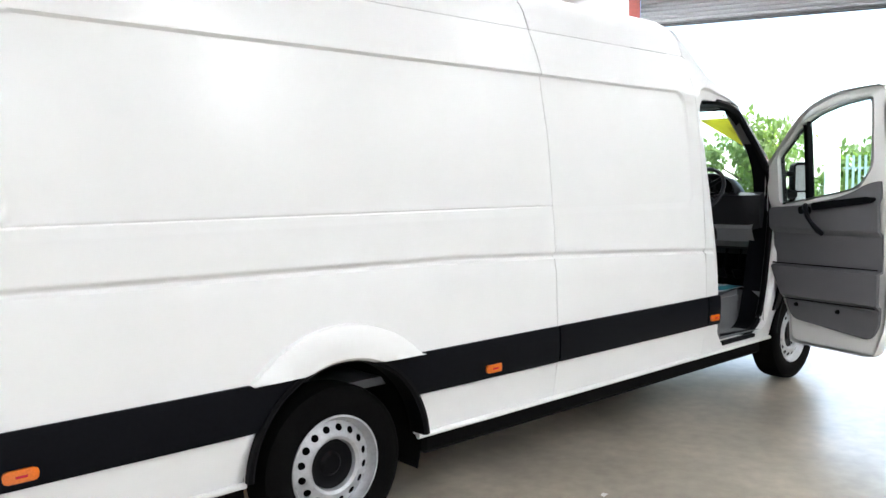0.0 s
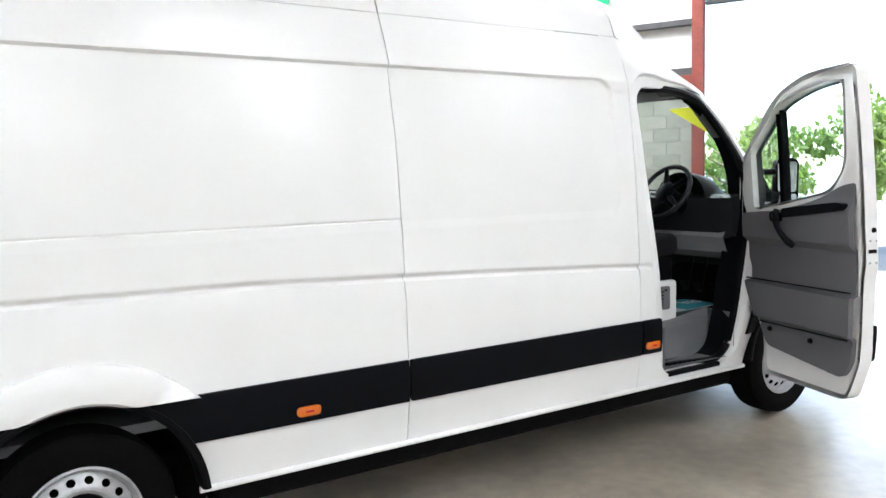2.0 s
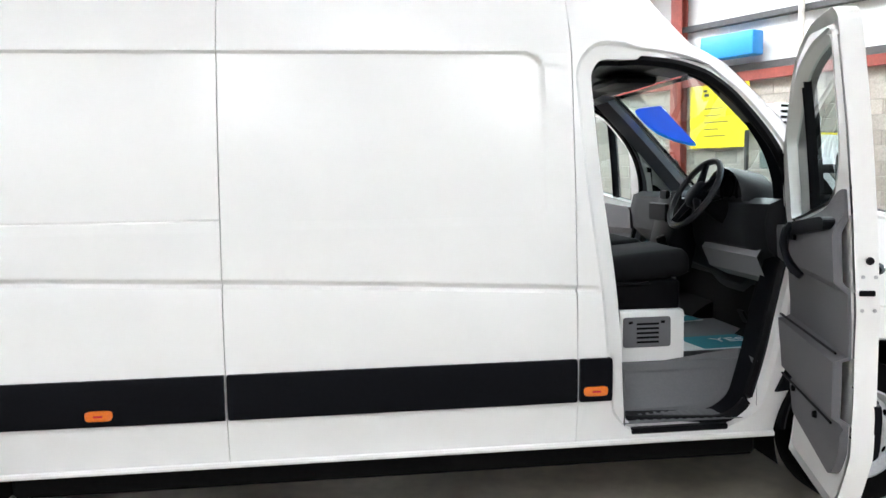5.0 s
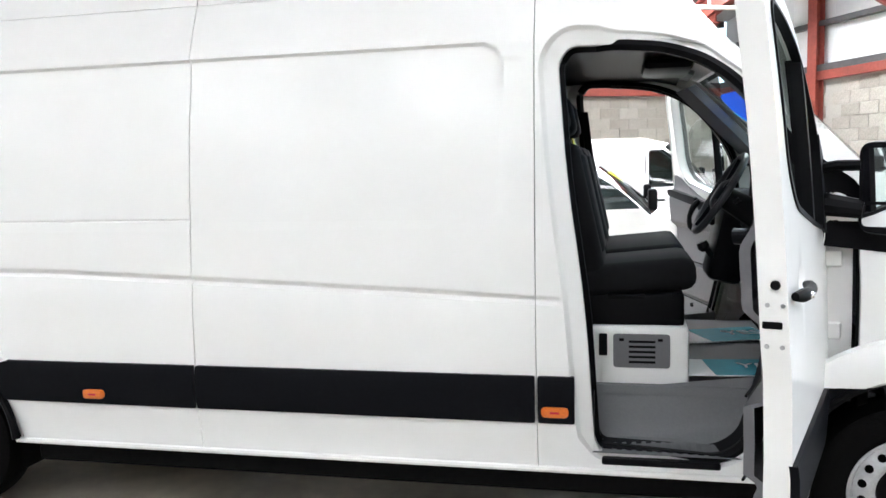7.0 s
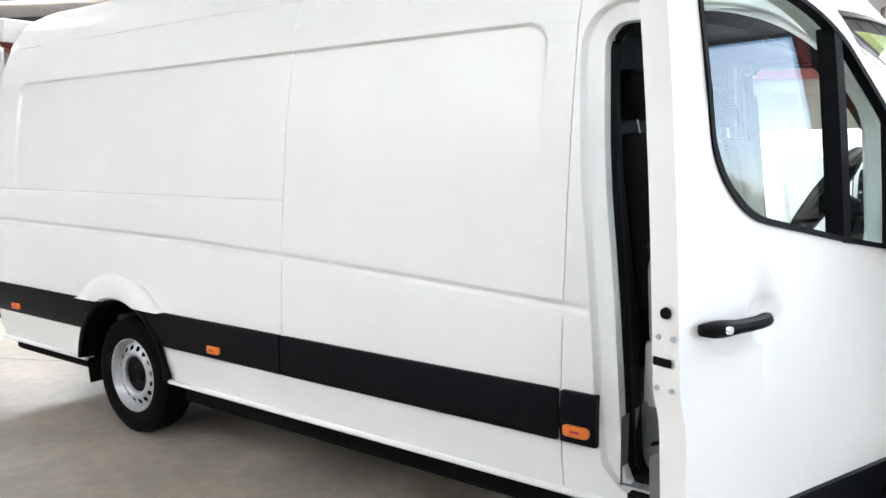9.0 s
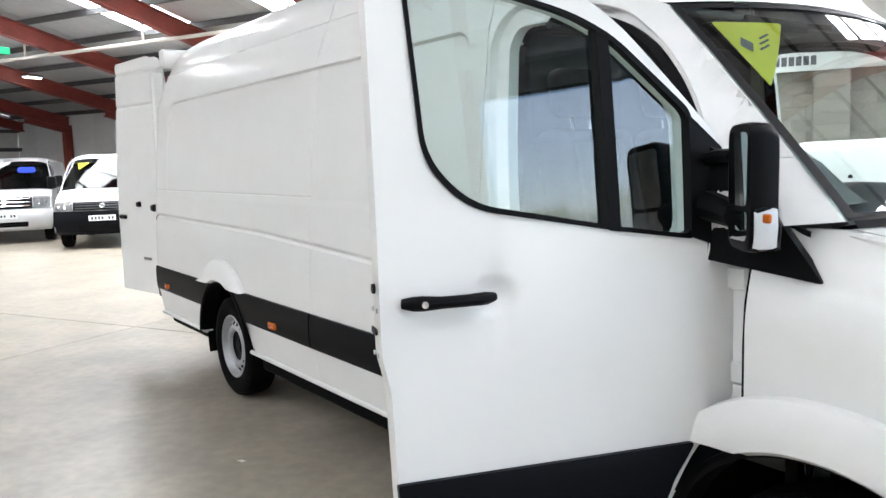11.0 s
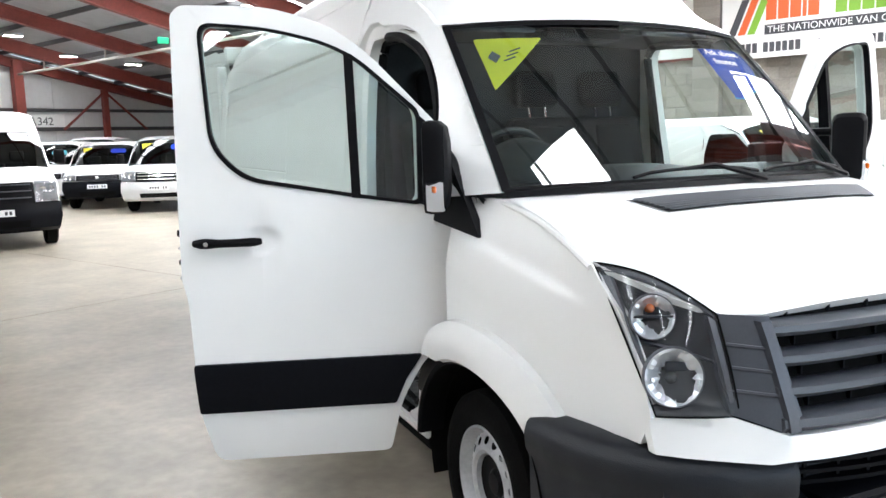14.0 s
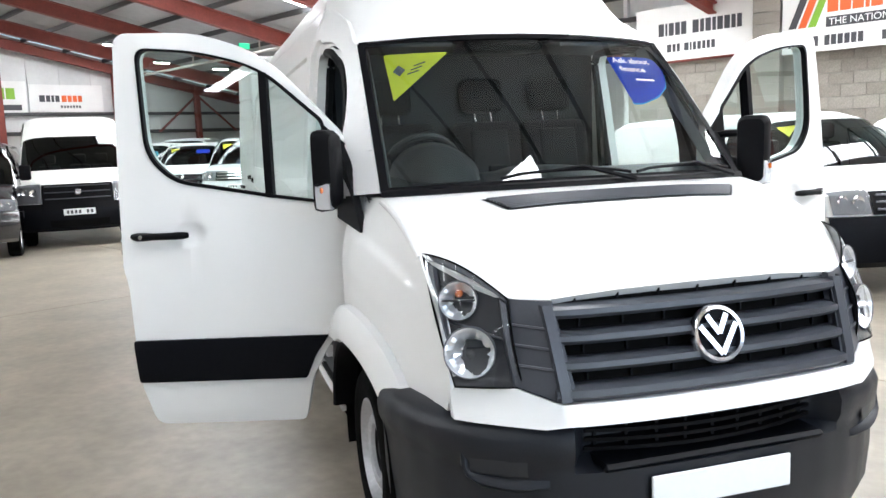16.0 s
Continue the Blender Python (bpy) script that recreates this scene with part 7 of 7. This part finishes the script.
# exit sign and lamp boxes under the roof
bm = bmesh.new()
box(bm, -15.7, -15.64, 9.0, 9.35, 4.62, 4.80, bev=0.01)
solo("exit_sign", bm, GREENSIGN, "small lit green exit sign hung from the roof", "sign", m=BR)
bm = bmesh.new()
box(bm, A_END - 0.04, A_END - 0.01, 2.0, 2.4, 4.6, 4.78, bev=0.005)
solo("exit_sign", bm, GREENSIGN, "small green exit sign on the wall lining", "sign", m=BR)
for a, b in ((-18.0, 11.6), (-13.2, 5.2), (-22.0, 9.5), (-21.2, 7.4), (-20.5, 11.0)):
    z = soffit(b) + 0.18
    bm = bmesh.new()
    box(bm, a - 0.08, a + 0.08, b - 0.30, b + 0.30, z, z + 0.07, bev=0.01)
    fit_ = solo("roof_lamp", bm, BODYGREY, "small tube lamp fixed under the roof", "lamp", group="roof lamps", m=BR)
    bm = bmesh.new()
    box(bm, a - 0.06, a + 0.06, b - 0.27, b + 0.27, z - 0.03, z - 0.002, bev=0.008)
    ob = new("tube", finish("tube", bm, TUBE))
    ob.parent = fit_
# a small scrap of white paper on the floor
bm = bmesh.new()
sheet(bm, [[(0, 0), (0.05, 0.01), (0.045, 0.04), (0.01, 0.03)]], [], [], lambda x, y: (1.25 + x, -0.42 + y, 0.006 + 0.2 * x * y))
solo("paper_scrap", bm, PAPER, "small scrap of white paper on the floor", "litter")


# ---------------------------------------------------------------- outside the shutter: fence and trees
def leaf_crown(bm, c, r, n, rng):
    verts = []
    for _ in range(n):
        d = Vector((rng.gauss(0, 1), rng.gauss(0, 1), rng.gauss(0, 1))).normalized()
        k = r * rng.uniform(0.55, 1.05) * (0.75 + 0.35 * noise.noise(d * 2.3 + c))
        p = c + d * k
        s = rng.uniform(0.08, 0.20)
        e = Euler((rng.uniform(0, 6.3), rng.uniform(0, 6.3), rng.uniform(0, 6.3))).to_matrix()
        vs = [bm.verts.new(p + e @ Vector(q)) for q in ((-s, 0, 0), (0, -s * 0.5, 0.1 * s), (s, 0, 0), (0, s * 0.5, 0.1 * s))]
        bm.faces.new(vs)


rng = random.Random(4)
for i, (a, b, h) in enumerate(((27, -12, 5.5), (29, -8.5, 6.5), (26.5, -5, 5.0), (30, -1.5, 7.0), (28, 2.5, 6.0), (31, 6.5, 7.5), (29, 11, 6.5), (26, -16, 6.5), (33, -20, 8.0))):
    root = thing("tree", BR @ Vector((a, b, -0.06)), "leafy green tree beyond the yard", "tree", group="yard trees")
    bm = bmesh.new()
    o = BR @ Vector((a, b, -0.06))
    h *= 0.5
    tube(bm, [o, o + Vector((0.1, 0, h * 0.3)), o + Vector((0.0, 0.15, h * 0.7))], [0.16, 0.12, 0.05], 8)
    for k in range(5):
        an = rng.uniform(0, 6.3)
        tube(bm, [o + Vector((0.05, 0.05, h * (0.25 + 0.09 * k))), o + Vector((1.1 * math.cos(an), 1.1 * math.sin(an), h * (0.42 + 0.1 * k)))], [0.06, 0.02], 6)
    part("trunk", bm, BARK, root)
    bm = bmesh.new()
    for k in range(9):
        c = o + Vector((rng.uniform(-1.5, 1.5), rng.uniform(-1.5, 1.5), h * rng.uniform(0.25, 0.95)))
        leaf_crown(bm, c, rng.uniform(0.8, 1.4), 260, rng)
    part("crown", bm, LEAF, root, smooth=0)
fence = thing("fence", BR @ Vector((23, -6, -0.06)), "blue-grey metal palisade fence across the yard", "fence")
for k in range(44):
    bm = bmesh.new()
    b = -11 + 0.16 * k
    box(bm, 23, 23.02, b, b + 0.07, -0.06, 2.3, m=BR)
    part("pale", bm, FENCEMETAL, fence)
for z in (0.4, 1.9):
    bm = bmesh.new()
    box(bm, 23.02, 23.07, -11, -4, z, z + 0.06, m=BR)
    part("fence_rail", bm, FENCEMETAL, fence)
bm = bmesh.new()
box(bm, 22.9, 23.2, -3.9, -3.5, -0.06, 2.5, bev=0.02)
solo("gate_post", bm, WHITE, "white painted gate post beside the fence", "post", m=BR)


# ---------------------------------------------------------------- wall blocks, last of all
ME_FULL = block_mesh(0.45, 0.225, 0.012)
# the blocks the camera passes nearest stand as pieces of their own
for k in range(13):
    a = -3.6 + (0.225 if k % 2 else 0)
    while a < 5.4:
        ob = new("block", ME_FULL)
        ob.parent = bw_n
        ob.location = (a, B_BACK + 0.02, 0.225 * k + 0.12)
        a += 0.45
turn_e = Matrix.Rotation(radians(-90), 4, "Z")
for k in range(13):
    b = OPEN_B1 + 0.45 + (0.225 if k % 2 else 0)
    while b < 8.6:
        ob = new("block", ME_FULL)
        ob.parent = bw_e
        ob.matrix_basis = Matrix.Translation((A_END + 0.02, b, 0.225 * k + 0.12)) @ turn_e
        b += 0.45


def block_rest(name, parent, runs):
    verts, faces = [], []
    for m, s0, s1, k0 in runs:
        s = s0
        while s < s1:
            w = min(0.45, s1 - s)
            c = [(s + 0.004, -0.012, k0 + 0.004), (s + w - 0.004, -0.012, k0 + 0.004), (s + w - 0.004, -0.012, k0 + 0.221), (s + 0.004, -0.012, k0 + 0.221)]
            i = len(verts)
            verts += [m @ Vector(p) for p in c] + [m @ Vector((p[0], 0.02, p[2])) for p in c]
            faces += [(i, i + 1, i + 2, i + 3), (i, i + 4, i + 5, i + 1), (i + 1, i + 5, i + 6, i + 2), (i + 2, i + 6, i + 7, i + 3), (i + 3, i + 7, i + 4, i)]
            s += 0.45
    me = bpy.data.meshes.new(name)
    me.from_pydata(verts, [], faces)
    me.materials.append(BLOCKFAR)
    ob = new(name, me)
    ob.parent = parent
    tagged(ob, kind="stuff")


runs = []
for k in range(13):
    runs.append((Matrix.Translation((0, B_BACK + 0.02, 0)), 5.4 + (0.225 if k % 2 else 0), 12.0, 0.225 * k + 0.12))
block_rest("wall_blocks", bw_n, runs)
runs = []
for k in range(13):
    runs.append((Matrix.Translation((A_END + 0.02, 0, 0)) @ turn_e, -11.8, -8.6 - (0.225 if k % 2 else 0), 0.225 * k + 0.12))
block_rest("wall_blocks", bw_e, runs)
